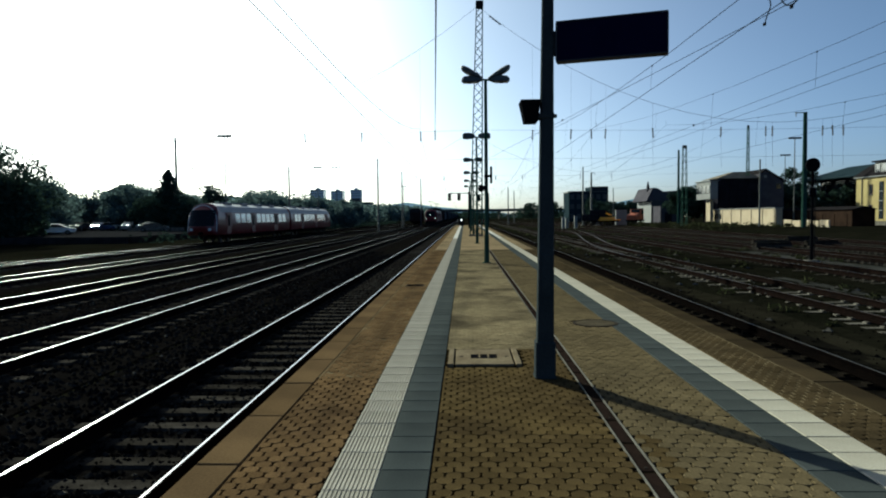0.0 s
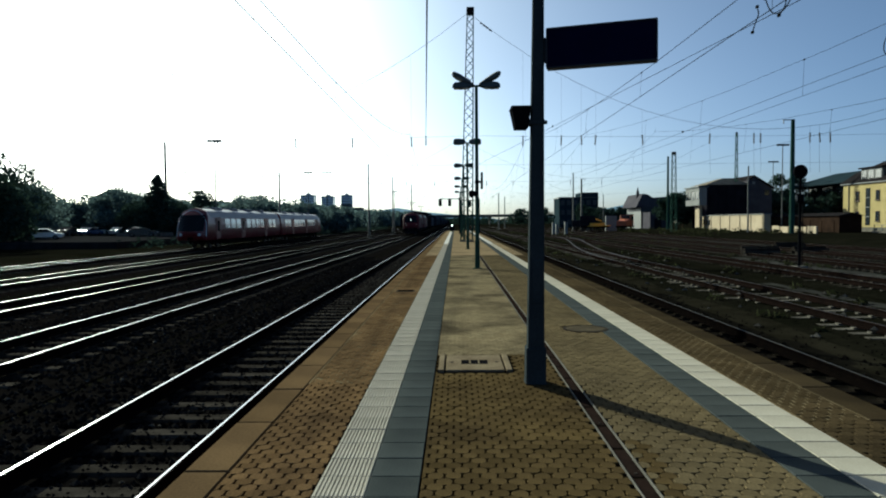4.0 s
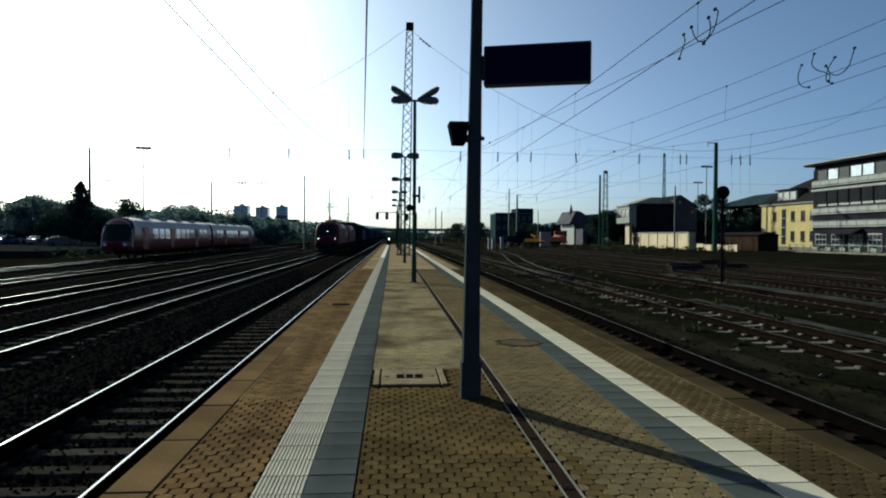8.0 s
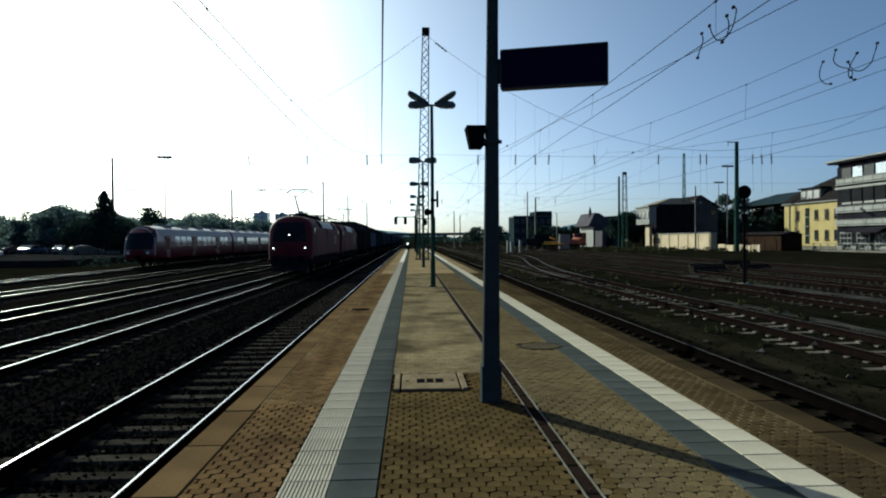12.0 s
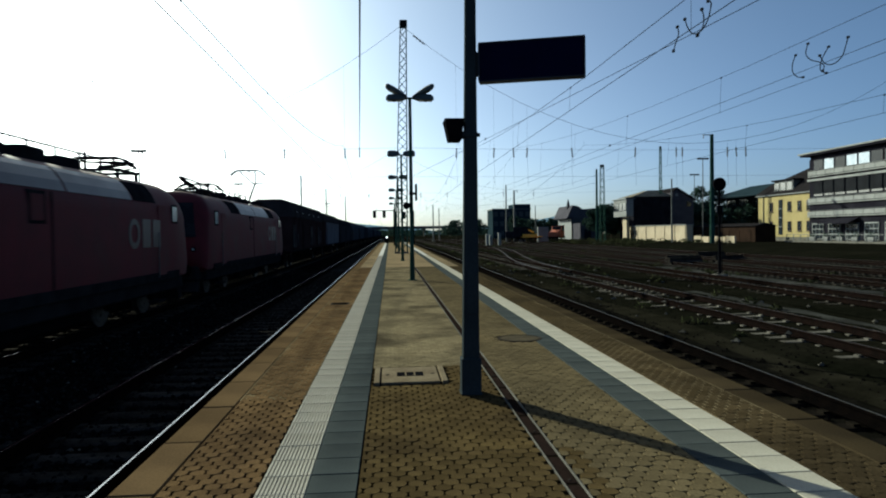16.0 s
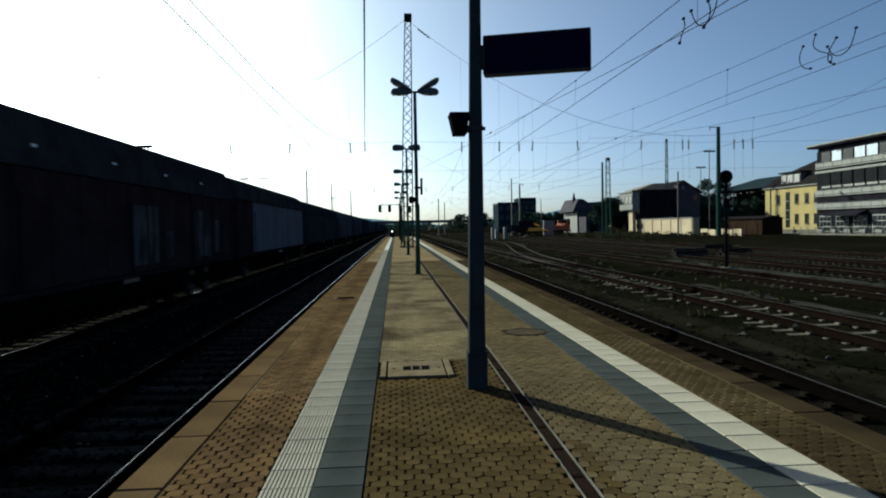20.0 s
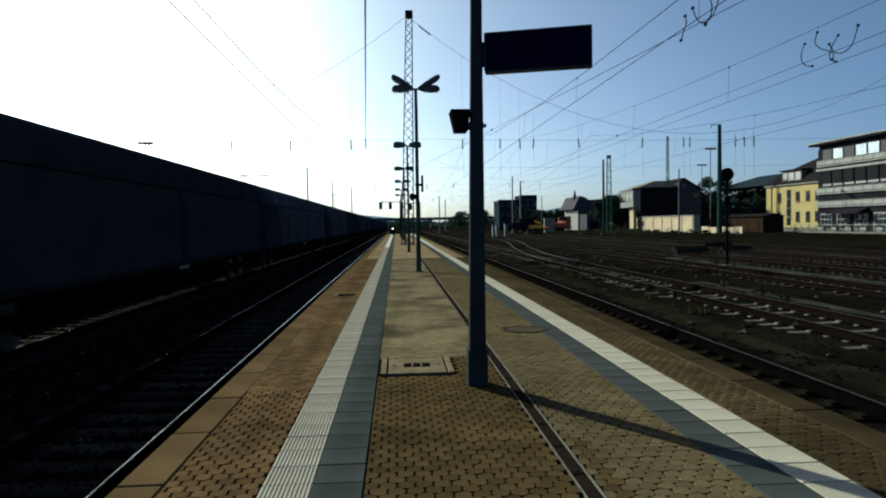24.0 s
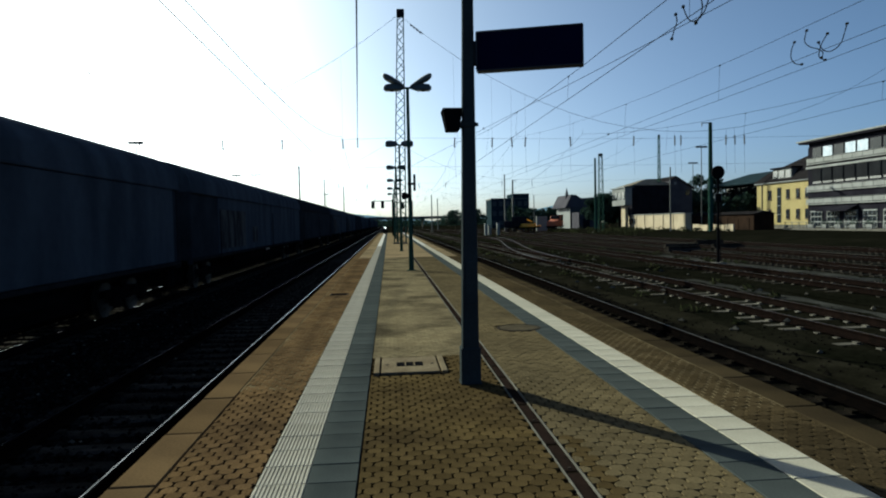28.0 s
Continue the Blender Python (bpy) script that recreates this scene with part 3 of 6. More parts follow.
for q in (-.7535, .7535):
    pts = []
    for i in range(25):
        u = i / 24
        s = u * u * (3 - 2 * u)
        pts.append((RIGHT_TRACKS[1] + q + (RIGHT_TRACKS[2] - RIGHT_TRACKS[1]) * s, 38 + 60 * u, RAIL - .03))
    r = MB()
    r.loft([[(p[0] + a, p[1], p[2] + c + .03) for a, c in ((-.036, 0), (.036, 0), (.068, -.17), (-.068, -.17))] for p in pts])
    part("rail", r, M_RAIL, turn_road)
    r = MB()
    r.loft([[(p[0] + a, p[1], p[2] + c + .03) for a, c in ((-.033, .004), (.033, .004), (.033, 0), (-.033, 0))] for p in pts])
    part("rail_head", r, M_RUSTTOP, turn_road)

# ---- platform ----
platform = thing("platform", "island railway platform paved with ochre interlocking pavers", "platform", kind="structure")
b = MB()
b.box(P_LEFT + .06, P_RIGHT - .06, P_NEAR, P_END, YARD - .1, -.075)
part("body", b, M_CONC, platform)
b = MB()
b.box(P_LEFT + .27, P_RIGHT - .27, P_NEAR, 30, -.075, -.012)
part("bedding", b, M_JOINT, platform)
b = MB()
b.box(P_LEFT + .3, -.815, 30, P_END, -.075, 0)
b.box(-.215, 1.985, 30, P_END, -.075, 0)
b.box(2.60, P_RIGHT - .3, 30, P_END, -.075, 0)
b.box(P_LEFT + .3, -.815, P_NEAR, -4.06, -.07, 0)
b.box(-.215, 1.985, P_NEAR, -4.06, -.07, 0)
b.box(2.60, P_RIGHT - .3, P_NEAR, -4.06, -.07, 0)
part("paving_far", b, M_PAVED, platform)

# kerb stones, tiles and pavers


def slab_mesh(name, w, l, h, material, ch=.006):
    return MB().box(-w / 2, w / 2, -l / 2, l / 2, -h, 0, ch).mesh(name, material)


KERB_R = slab_mesh("kerb_stone_ochre", .285, .992, .16, M_KERB_R, .012)
KERB = slab_mesh("kerb_stone", .285, .992, .16, M_KERB, .012)
for side, x in (("l", P_LEFT + .1425), ("r", P_RIGHT - .1425)):
    for k in range(int(P_NEAR), int(P_END)):
        part("kerb_stone", KERB if side == "l" else KERB_R, None, platform, m=pose(x, k + .48, random.uniform(-.001, .002)))
TILE_W = slab_mesh("white_tile", .294, .288, .06, M_WHITE, .003)
TILE_G = slab_mesh("grey_tile", .294, .294, .06, M_GREY, .004)
rib = MB()
for k in range(12):
    u = -.147 + .294 * (k + .5) / 12
    rib.add([(u - .0105, -.142, -.006), (u - .006, -.142, 0), (u + .006, -.142, 0), (u + .0105, -.142, -.006),
             (u - .0105, .142, -.006), (u - .006, .142, 0), (u + .006, .142, 0), (u + .0105, .142, -.006)],
            [(0, 1, 5, 4), (1, 2, 6, 5), (2, 3, 7, 6), (0, 3, 2, 1), (4, 5, 6, 7)])
rib.box(-.147, .147, -.147, .147, -.06, -.006)
TILE_R = rib.mesh("ribbed_tile", M_RIB)
far_w, far_g = MB(), MB()
for k in range(int(P_NEAR / .3), int(P_END / .3)):
    y = (k + .5) * .3
    near = 1.2 < y < 46
    for x, me, far in ((-.665, TILE_R, far_w), (-.367, TILE_G, far_g), (2.44, TILE_W, far_w), (2.14, TILE_G, far_g)):
        if near:
            part("tactile_tile" if me is TILE_R else "paving_tile", me, None, platform, m=pose(x + random.uniform(-.001, .001), y, random.uniform(-.0015, .0015)))
        else:
            far.box(x - .148, x + .148, y - .147, y + .147, -.06, 0)
part("white_tiles_far", far_w, M_WHITE_S, platform, kind="stuff", fix=False)
part("grey_tiles_far", far_g, M_GREY_S, platform, kind="stuff", fix=False)

# interlocking pavers with short straight joints and bevelled shoulders
PW, PR = 0.106, 0.085
outline = [(-.0475, -.022), (-.024, -.0505), (.024, -.0505), (.0475, -.022), (.0475, .022), (.024, .0505), (-.024, .0505), (-.0475, .022)]


def paver_geo():
    top = [(x * .95, y * .94, 0) for x, y in outline]
    mid = [(x, y, -.0045) for x, y in outline]
    low = [(x, y, -.04) for x, y in outline]
    n = len(outline)
    fs = [tuple(range(n))]
    for a in (0, 1):
        fs += [(a * n + i, (a + 1) * n + i, (a + 1) * n + (i + 1) % n, a * n + (i + 1) % n) for i in range(n)]
    return top + mid + low, fs


pv, pf = paver_geo()
PAVER = bpy.data.meshes.new("paver")
PAVER.from_pydata(pv, [], pf)
PAVER.materials.append(M_PAVER)
field, worn, olive, russet, dull = MB(), MB(), MB(), MB(), MB()
rnd = random.Random(11)
near_left = 280
for (xa, xb) in ((-.215, 1.985), (P_LEFT + .29, -.815), (2.60, P_RIGHT - .29)):
    row = 0
    y = -4.0
    while y < 30:
        x = xa - (PW / 2 if row % 2 else 0) - .02
        while x < xb:
            cx = x + PW / 2
            lo_x, hi_x = max(xa + .005, cx - .05), min(xb - .005, cx + .05)
            if xa < .5 < xb and abs(cx - 1.068) < .145:
                if cx < 1.068:
                    hi_x = min(hi_x, 1.004)
                else:
                    lo_x = max(lo_x, 1.132)
            keep = hi_x - lo_x > .02 and not (-.20 < cx < .60 and 6.62 < y < 7.50) and math.hypot(cx - 1.81, y - 9.3) > .33 and not (-1.31 < cx < -.9 and 14.4 < y < 14.8)
            if keep:
                z = rnd.uniform(-.003, .002)
                whole = hi_x - lo_x > .099
                if near_left and whole and 3.3 < y < 4.5 and xa < 0 and xb > 1 and cx < 1.3:
                    near_left -= 1
                    part("paver", PAVER, None, platform, m=pose(cx, y, z, rnd.uniform(-.5, .5), rnd.uniform(-.5, .5), rnd.uniform(-1.2, 1.2)))
                else:
                    tx, ty = rnd.uniform(-.008, .008), rnd.uniform(-.008, .008)
                    dest = russet if xa < -1 else dull if xa > 2.5 else olive if cx > 1.068 else worn if y > 7.5 else field
                    n = len(dest.v)
                    dest.v.extend((min(max(cx + px, lo_x), hi_x), y + py, pz + z + px * tx + py * ty) for px, py, pz in pv)
                    dest.f.extend(tuple(i + n for i in q) for q in pf)
            x += PW
        y += PR
        row += 1
part("pavers_worn", worn, M_PAVER_W, platform, kind="stuff", fix=False)
part("pavers_russet", russet, M_PAVER_L, platform, kind="stuff", fix=False)
part("pavers_dull", dull, M_PAVER_D, platform, kind="stuff", fix=False)
part("pavers_olive", olive, M_PAVER_O, platform, kind="stuff", fix=False)
fill = MB()
fill.box(P_LEFT + .28, -.817, 6.2, 30, -.011, -.0030)
fill.box(-.213, 1.006, 7.52, 30, -.011, -.0022)
fill.box(1.130, 1.983, 6.2, 8.95, -.011, -.0036)
fill.box(1.130, 1.983, 9.65, 30, -.011, -.0034)
fill.box(2.602, P_RIGHT - .28, 5.0, 30, -.011, -.0036)
part("joint_sand", fill, M_SANDFILL, platform)
part("pavers_field", field, M_PAVER_S, platform, kind="stuff", fix=False)

# slot drain along the platform
drain = thing("slot_drain", "rusty slot drain with tan edges in the paving", "drain", kind="structure")
for x in (1.017, 1.119):
    part("drain_edge", MB().box(x - .006, x + .006, P_NEAR, P_END, -.06, .003, .003), M_CONC, drain)
part("drain_channel", MB().box(1.026, 1.110, P_NEAR, P_END, -.06, -.016), M_RUST, drain)
for k in range(0, 104):
    y = -4.1 + k * .5
    part("grate_bar", MB().box(1.028, 1.108, y, y + .47, -.016, -.008, .003).mesh("grate_bar", M_RUST) if k == 0 else bpy.data.meshes["grate_bar"], None, drain, m=pose(0, 0, 0) if k == 0 else pose(0, k * .5, 0))
    if k % 2 == 0:
        part("bolt", MB().cyl((1.068, -4.05, -.008), (1.068, -4.05, -.003), .012, .010, 8).mesh("bolt", M_IRON) if k == 0 else bpy.data.meshes["bolt"], None, drain, m=pose(0, k * .5, 0))

# inspection cover with lifting lugs
cover = thing("inspection_cover", "concrete-filled inspection cover with raised side frames", "manhole cover", m=pose(.19, 7.06, 0))
part("slab", MB().box(-.30, .30, -.38, .38, -.05, .012, .008), M_COVER, cover, "tan worn concrete slab")
for s in (-1, 1):
    part("frame_rail", MB().box(s * .345 - .03, s * .345 + .03, -.41, .41, -.05, .022, .006), M_COVER, cover)
    part("keyhole", MB().cyl((s * .24, 0, .011), (s * .24, 0, .0145), .022, .022, 10), M_IRON, cover)
    part("gap", MB().box(s * .3075 - .006, s * .3075 + .006, -.38, .38, -.03, .0), M_JOINT, cover)
part("grip_recess", MB().box(-.14, .14, -.10, .10, .010, .0145, .002), M_BLACK, cover, "dark recess with grips")
for s in (-.047, .047):
    part("grip", MB().box(s - .009, s + .009, -.09, .09, .013, .019, .003), M_COVER, cover)

manhole = thing("manhole_cover", "round iron manhole cover set in the pavers", "manhole cover", m=pose(1.81, 9.3, 0))
part("rim", MB().lathe([(.31, -.05), (.31, .004), (.28, .006), (.28, -.05)], (0, 0, 0), 32), M_IRON, manhole)
part("lid", MB().lathe([(.27, -.05), (.27, .002), (.25, .006), (.0, .006)], (0, 0, 0), 32), M_LID, manhole)
gully = thing("gully_grate", "small dark iron gully grate near platform edge", "drain grate", m=pose(-1.11, 14.6, 0))
part("frame", MB().box(-.2, .2, -.2, .2, -.05, .004, .005), M_IRON, gully)
for k in range(6):
    part("grate_slot", MB().box(-.16, .16, -.15 + k * .055, -.125 + k * .055, 0, .0075), M_BLACK, gully)

# ---- things on the platform ----
POLE_X, POLE_Y = .735, 6.2
sign_pole = thing("sign_pole", "blue-grey steel platform pole carrying a dark sign panel", "sign pole", m=pose(POLE_X, POLE_Y, 0, 0, .62, 0))
prof = [(-.08, -.08), (.08, -.08), (.08, .08), (-.08, .08)]
s = MB()
s.loft([[(w * a, w * c, z) for a, c in ((-.85, -1), (.85, -1), (1, -.85), (1, .85), (.85, 1), (-.85, 1), (-1, .85), (-1, -.85))] for z, w in ((0, .079), (.4, .076), (2.0, .062), (3.4, .05), (5.9, .042))])
part("pole", s, M_POLE, sign_pole)
part("base_collar", MB().box(-.092, .092, -.092, .092, 0, .34, .012), M_POLE, sign_pole)
part("base_plate", MB().box(-.1, .1, -.1, .1, 0, .014, .005), M_POLE, sign_pole)
part("service_door", MB().box(-.045, .045, -.078, -.066, .75, 1.15, .004), M_POLE, sign_pole)
sign = part("sign", MB().box(.125, 1.075, -.05, .05, 2.90, 3.25, .012), M_SIGN, sign_pole, "dark navy sign panel", m=Matrix.Translation((0, 0, 0)) @ pose(0, 0, 0, 0, 0, -16.5) @ pose(0, 0, 0, 0, -.6, 0))
for z in (2.90, 3.25):
    part("sign_rim", MB().box(.118, 1.082, -.056, .056, z - .007, z + .007, .002), M_SIGNRIM, sign)
for x in (.122, 1.078):
    part("sign_rim", MB().box(x - .007, x + .007, -.056, .056, 2.909, 3.241, .003), M_SIGNRIM, sign)
part("bracket", MB().box(.03, .13, -.03, .03, 2.96, 3.18, .006), M_POLE, sign)

speaker = thing("loudspeaker", "black box loudspeaker on a bracket at the pole", "loudspeaker", m=pose(POLE_X - .012, POLE_Y, 2.36))
part("housing", MB().loft([[(-.17, -.1, 0), (-.055, -.1, 0), (-.055, .1, 0), (-.17, .1, 0)], [(-.205, -.13, .18), (-.03, -.13, .18), (-.03, .13, .18), (-.205, .13, .18)]]), M_BLACK, speaker)
part("lid", MB().box(-.21, -.025, -.135, .135, .18, .195, .005), M_BLACK, speaker)
part("bracket", MB().box(-.06, .13, -.02, .02, .045, .075), M_POLE, speaker)
part("clamp", MB().box(-.07, .10, -.07, .07, .03, .085, .006), M_POLE, speaker)


def platform_lamp(first):
    lamp = thing("platform_lamp", "green-grey platform lamp with two winged slate-grey heads" if first else "green-grey platform lamp with two flat slate-grey heads", "street lamp", group="lamps along the platform")
    part("base_collar", MB().cyl((0, 0, 0), (0, 0, .9), .085, .075, 12), M_GREEN, lamp, smooth=40)
    part("pole", MB().cyl((0, 0, .3), (0, 0, 5.85), .066, .052, 12), M_GREEN, lamp, smooth=40)
    part("base_plate", MB().box(-.14, .14, -.14, .14, 0, .02, .004), M_GREEN, lamp)
    part("cross_arm", MB().tube([(-.28, 0, 5.93), (-.1, 0, 5.84), (.1, 0, 5.84), (.28, 0, 5.93)], .035, 8), M_GREEN, lamp)
    for sx in (-1, 1):
        head = MB()
        rings = []
        for u, w, h0, h1 in ((.10, .05, 5.81, 5.87), (.28, .14, 5.76, 5.93), (.50, .18, 5.74, 5.96), (.68, .17, 5.755, 5.94), (.765, .06, 5.79, 5.88)):
            h1 += 0 if first else .13
            rings.append([(sx * u, y, z) for y, z in ((-w, h0 + .03), (-w * .6, h0), (w * .6, h0), (w, h0 + .03), (w * .7, h1), (-w * .7, h1))])
        head.loft(rings)
        hd = part("lamp_head", head, M_LAMPBODY, lamp, smooth=50)
        part("lamp_cover", MB().box(min(sx * .28, sx * .72), max(sx * .28, sx * .72), -.1, .1, 5.745, 5.775, .01), M_LAMPGLASS, hd)
        if not first:
            continue
        refl = MB()
        rings = []
        for u, w, z in ((.08, .06, 5.88), (.26, .14, 5.97), (.48, .20, 6.08), (.66, .20, 6.17), (.75, .14, 6.215), (.785, .05, 6.235)):
            rings.append([(sx * u, y, z + q) for y, q in ((-w, -w * .25), (-w * .5, -w * .48), (w * .5, -w * .48), (w, -w * .25), (w, w * .3), (w * .6, w * .52), (-w * .6, w * .52), (-w, w * .3))])
        refl.loft(rings)
        part("reflector", refl, M_LAMPBODY, lamp, "tilted slate-grey reflector wing", smooth=50)
    return lamp


lamp0 = platform_lamp(True)
lamp0.matrix_basis = pose(.70, 21.46, 0)
LAMPS = (36.9, 52.3, 67.6, 83.0, 98.2)
lamp1 = platform_lamp(False)
lamp1.matrix_basis = pose(.68, LAMPS[0], 0)
for y in LAMPS[1:]:
    copy_thing(lamp1, pose(.68, y, 0))

box_loud = thing("platform_speaker_pair", "dark horn loudspeakers clamped on the lamp pole", "loudspeaker", m=pose(.72, 21.42, 2.75))
part("clamp", MB().box(-.09, .12, -.09, .09, 0, .07, .006), M_BLACK, box_loud)
part("box", MB().box(.10, .17, -.14, .1, -.20, .34, .02), M_BLACK, box_loud)
part("horn_arm", MB().bar((0, -.06, .03), (-.04, -.06, -.34), .025), M_BLACK, box_loud)
part("horn", MB().cyl((-.04, -.05, -.34), (-.2, -.24, -.36), .05, .12, 12), M_BLACK, box_loud)


def lattice_mast(x, y, h, w0, w1, lean, detail, arm=False, label="tall green lattice steel catenary mast", material=None):
    material = material or M_GREEN
    ma = thing("catenary_mast", label, "catenary mast", m=pose(x, y, YARD if detail != 1 else 0), group="catenary masts")
    z0 = 0
    n = 26 if detail else 12

    def corner(k, z):
        u = z / h
        w = w0 + (w1 - w0) * u
        sx, sy = ((-1, -1), (1, -1), (1, 1), (-1, 1))[k % 4]
        return Vector((lean * u + sx * w / 2, sy * w / 2, z))
    r = .055 if detail else .07
    for k in range(4):
        part("leg", MB().cyl(corner(k, 0), corner(k, h), r, r * .8, 4), material, ma)
    hs = [h * (1 - (1 - i / n) ** 1.08) for i in range(n + 1)]
    joined = MB()
    for i in range(n):
        for k in range(4):
            a, c = corner(k + (i % 2), hs[i]), corner(k + 1 - (i % 2), hs[i + 1])
            if detail:
                part("brace", MB().bar(a, c, r * .6), material, ma)
            else:
                joined.bar(a, c, r * .45)
    if not detail:
        part("bracing", joined, material, ma, kind="stuff")
    cw = w1 * (.62 if detail else .55)
    part("cap", MB().box(lean - cw, lean + cw, -cw, cw, h - .25, h + .25, .03), M_LOCOGREY, ma)
    part("footing", MB().box(-w0 * .6, w0 * .6, -w0 * .6, w0 * .6, -.3, .1, .02), M_CONC, ma)
    if arm:
        part("top_arm", MB().box(lean - 1.6, lean + .2, -.06, .06, h + .2, h + .34), material, ma)
    return ma


MAST_Y = 51.0
lattice_mast(.85, MAST_Y, 17.4, .90, .46, .40, 1)
for mx, ml in ((46.0, -.5), (-45.0, .5)):
    lattice_mast(mx, MAST_Y, 18.4, .9, .4, ml, 0)

# ---- rolling stock: y runs from the front (0) to the rear, z from the rail top ----
WHEELSETS = []


def wheelset_mesh(r):
    w = MB()
    w.cyl((-1.0, 0, 0), (1.0, 0, 0), .085, .085, 10)
    for s in (-1, 1):
        w.cyl((s * .69, 0, 0), (s * .82, 0, 0), r, r, 24)
        w.cyl((s * .665, 0, 0), (s * .69, 0, 0), r + .028, r + .028, 24)
        w.cyl((s * .82, 0, 0), (s * .835, 0, 0), r * .8, r * .78, 24)
        for k in range(5):
            a = 2 * math.pi * k / 5
            w.bar((s * .84, .22 * math.cos(a), .22 * math.sin(a)), (s * .825, .3 * math.cos(a), .3 * math.sin(a)), .04)
    return w.mesh("wheelset", M_WHEEL, 40)


WHEEL_BIG, WHEEL_SMALL = wheelset_mesh(.56), wheelset_mesh(.46)


def bogie(vehicle, y, base, r, spin=True):
    fr = MB()
    L = base / 2 + .55
    for s in (-1, 1):
        fr.prism([(y - L, r + .08), (y - L, r + .26), (y - base * .25, r + .26), (y - base * .18, r + .12), (y + base * .18, r + .12), (y + base * .25, r + .26), (y + L, r + .26), (y + L, r + .08), (y + base * .28, r - .02), (y - base * .28, r - .02)], "x", s * 1.0 - .07, s * 1.0 + .07)
    fr.box(-1.0, 1.0, y - .25, y + .25, r - .05, r + .3)
    bo = part("bogie", fr, M_BOGIE, vehicle)
    for s in (-1, 1):
        for q in (-base / 2, base / 2):
            part("axle_box", MB().box(s * 1.06 - .09, s * 1.06 + .09, y + q - .17, y + q + .17, r - .16, r + .16, .03), M_BOGIE, bo)
            part("spring", MB().cyl((s * 1.05, y + q, r + .14), (s * 1.05, y + q, r + .34), .1, .1, 8), M_BOGIE, bo)
    for q in (-base / 2, base / 2):
        ws = part("wheelset", WHEEL_BIG if r > .5 else WHEEL_SMALL, None, vehicle, m=pose(0, y + q, r))
        if spin:
            WHEELSETS.append((ws, y + q, r))


def buffers(vehicle, y, way, zc=1.05):
    for s in (-.875, .875):
        bu = MB()
        bu.cyl((s, y, zc), (s, y + way * .38, zc), .10, .10, 12)
        bu.cyl((s, y + way * .38, zc), (s, y + way * .60, zc), .075, .075, 12)
        bu.cyl((s, y + way * .60, zc), (s, y + way * .64, zc), .24, .23, 16)
        part("buffer", bu, M_BOGIE, vehicle, smooth=40)
    hk = MB().box(-.05, .05, min(y, y + way * .35), max(y, y + way * .35), zc - .08, zc + .08, .02)
    hk.tube([(0, y + way * .3, zc), (0, y + way * .4, zc - .25), (0, y + way * .3, zc - .5)], .03, 6)
    part("coupling", hk, M_BOGIE, vehicle)


LOCO_L = 18.3
HALF = [(1.25, .95), (1.44, 1.05), (1.48, 1.5), (1.48, 2.9), (1.455, 3.12), (1.39, 3.34), (1.27, 3.55), (1.1, 3.73), (.88, 3.86), (.6, 3.95), (.3, 4.0)]
CS = [(-x, z) for x, z in HALF] + [(0, 4.02)] + HALF[::-1] + [(0, .95)]


def nose_y(a, z):
    return .62 * (1 - math.sqrt(max(0.0, 1 - a ** 2.6))) + .42 * max(0.0, z - 2.15) ** 1.2


def loco_front(x, z):
    """Depth of the nose at width x and height z."""
    w = 1.48 if z < 2.9 else 1.48 - (z - 2.9) * .25
    a = min(1.0, max(abs(x) / w, abs(z - 2.2) / 1.8 * .9))
    return nose_y(a, z)


def pantograph(parent, y, way, up):
    """One-armed current collector; way: the side to which the knee points."""
    base = MB()
    for s in (-.5, .5):
        base.box(s - .05, s + .05, y - .75, y + .75, 4.16, 4.24)
    for q in (-.7, .7):
        base.box(-.6, .6, y + q - .05, y + q + .05, 4.16, 4.24)
        for s in (-.5, .5):
            base.cyl((s, y + q, 3.84), (s, y + q, 4.18), .07, .055, 8)
    pg = part("pantograph", base, M_LOCOGREY, parent, "raised current collector" if up else "folded current collector")
    zt = 6.06 if up else 4.52
    if up:
        foot, knee, head = (0, y - way * .35, 4.24), (0, y + way * 1.55, 5.42), (0, y - way * .45, 5.94)
    else:
        foot, knee, head = (0, y - way * .7, 4.26), (0, y + way * 1.75, 4.62), (0, y - way * .75, 4.42)
    part("lower_arm", MB().cyl(foot, knee, .06, .05, 8), M_BLACK, pg)
    ua = MB()
    for s in (-1, 1):
        ua.cyl((s * .06, knee[1], knee[2]), (s * .42, head[1], head[2]), .038, .032, 6)
    part("upper_arm", ua, M_BLACK, pg)
    part("guide_rod", MB().cyl((.1, foot[1] + way * .62, 4.22), (.08, knee[1] + way * .2, knee[2] - .14), .026, .026, 5), M_BLACK, pg)
    hd = MB()
    for q in (-.16, .16):
        hd.tube([(-.98, head[1] + q, zt - .28), (-.75, head[1] + q, zt - .07), (-.55, head[1] + q, zt), (.55, head[1] + q, zt), (.75, head[1] + q, zt - .07), (.98, head[1] + q, zt - .28)], .036, 6)
    for s in (-.45, .45):
        hd.bar((s, head[1] - .16, zt), (s, head[1] + .16, zt), .026)
        hd.bar((s, head[1], zt), (s * .9, head[1], head[2] - .02), .03)
    hd.bar((-.45, head[1], head[2]), (.45, head[1], head[2]), .02)
    part("collector_head", hd, M_BLACK, pg)


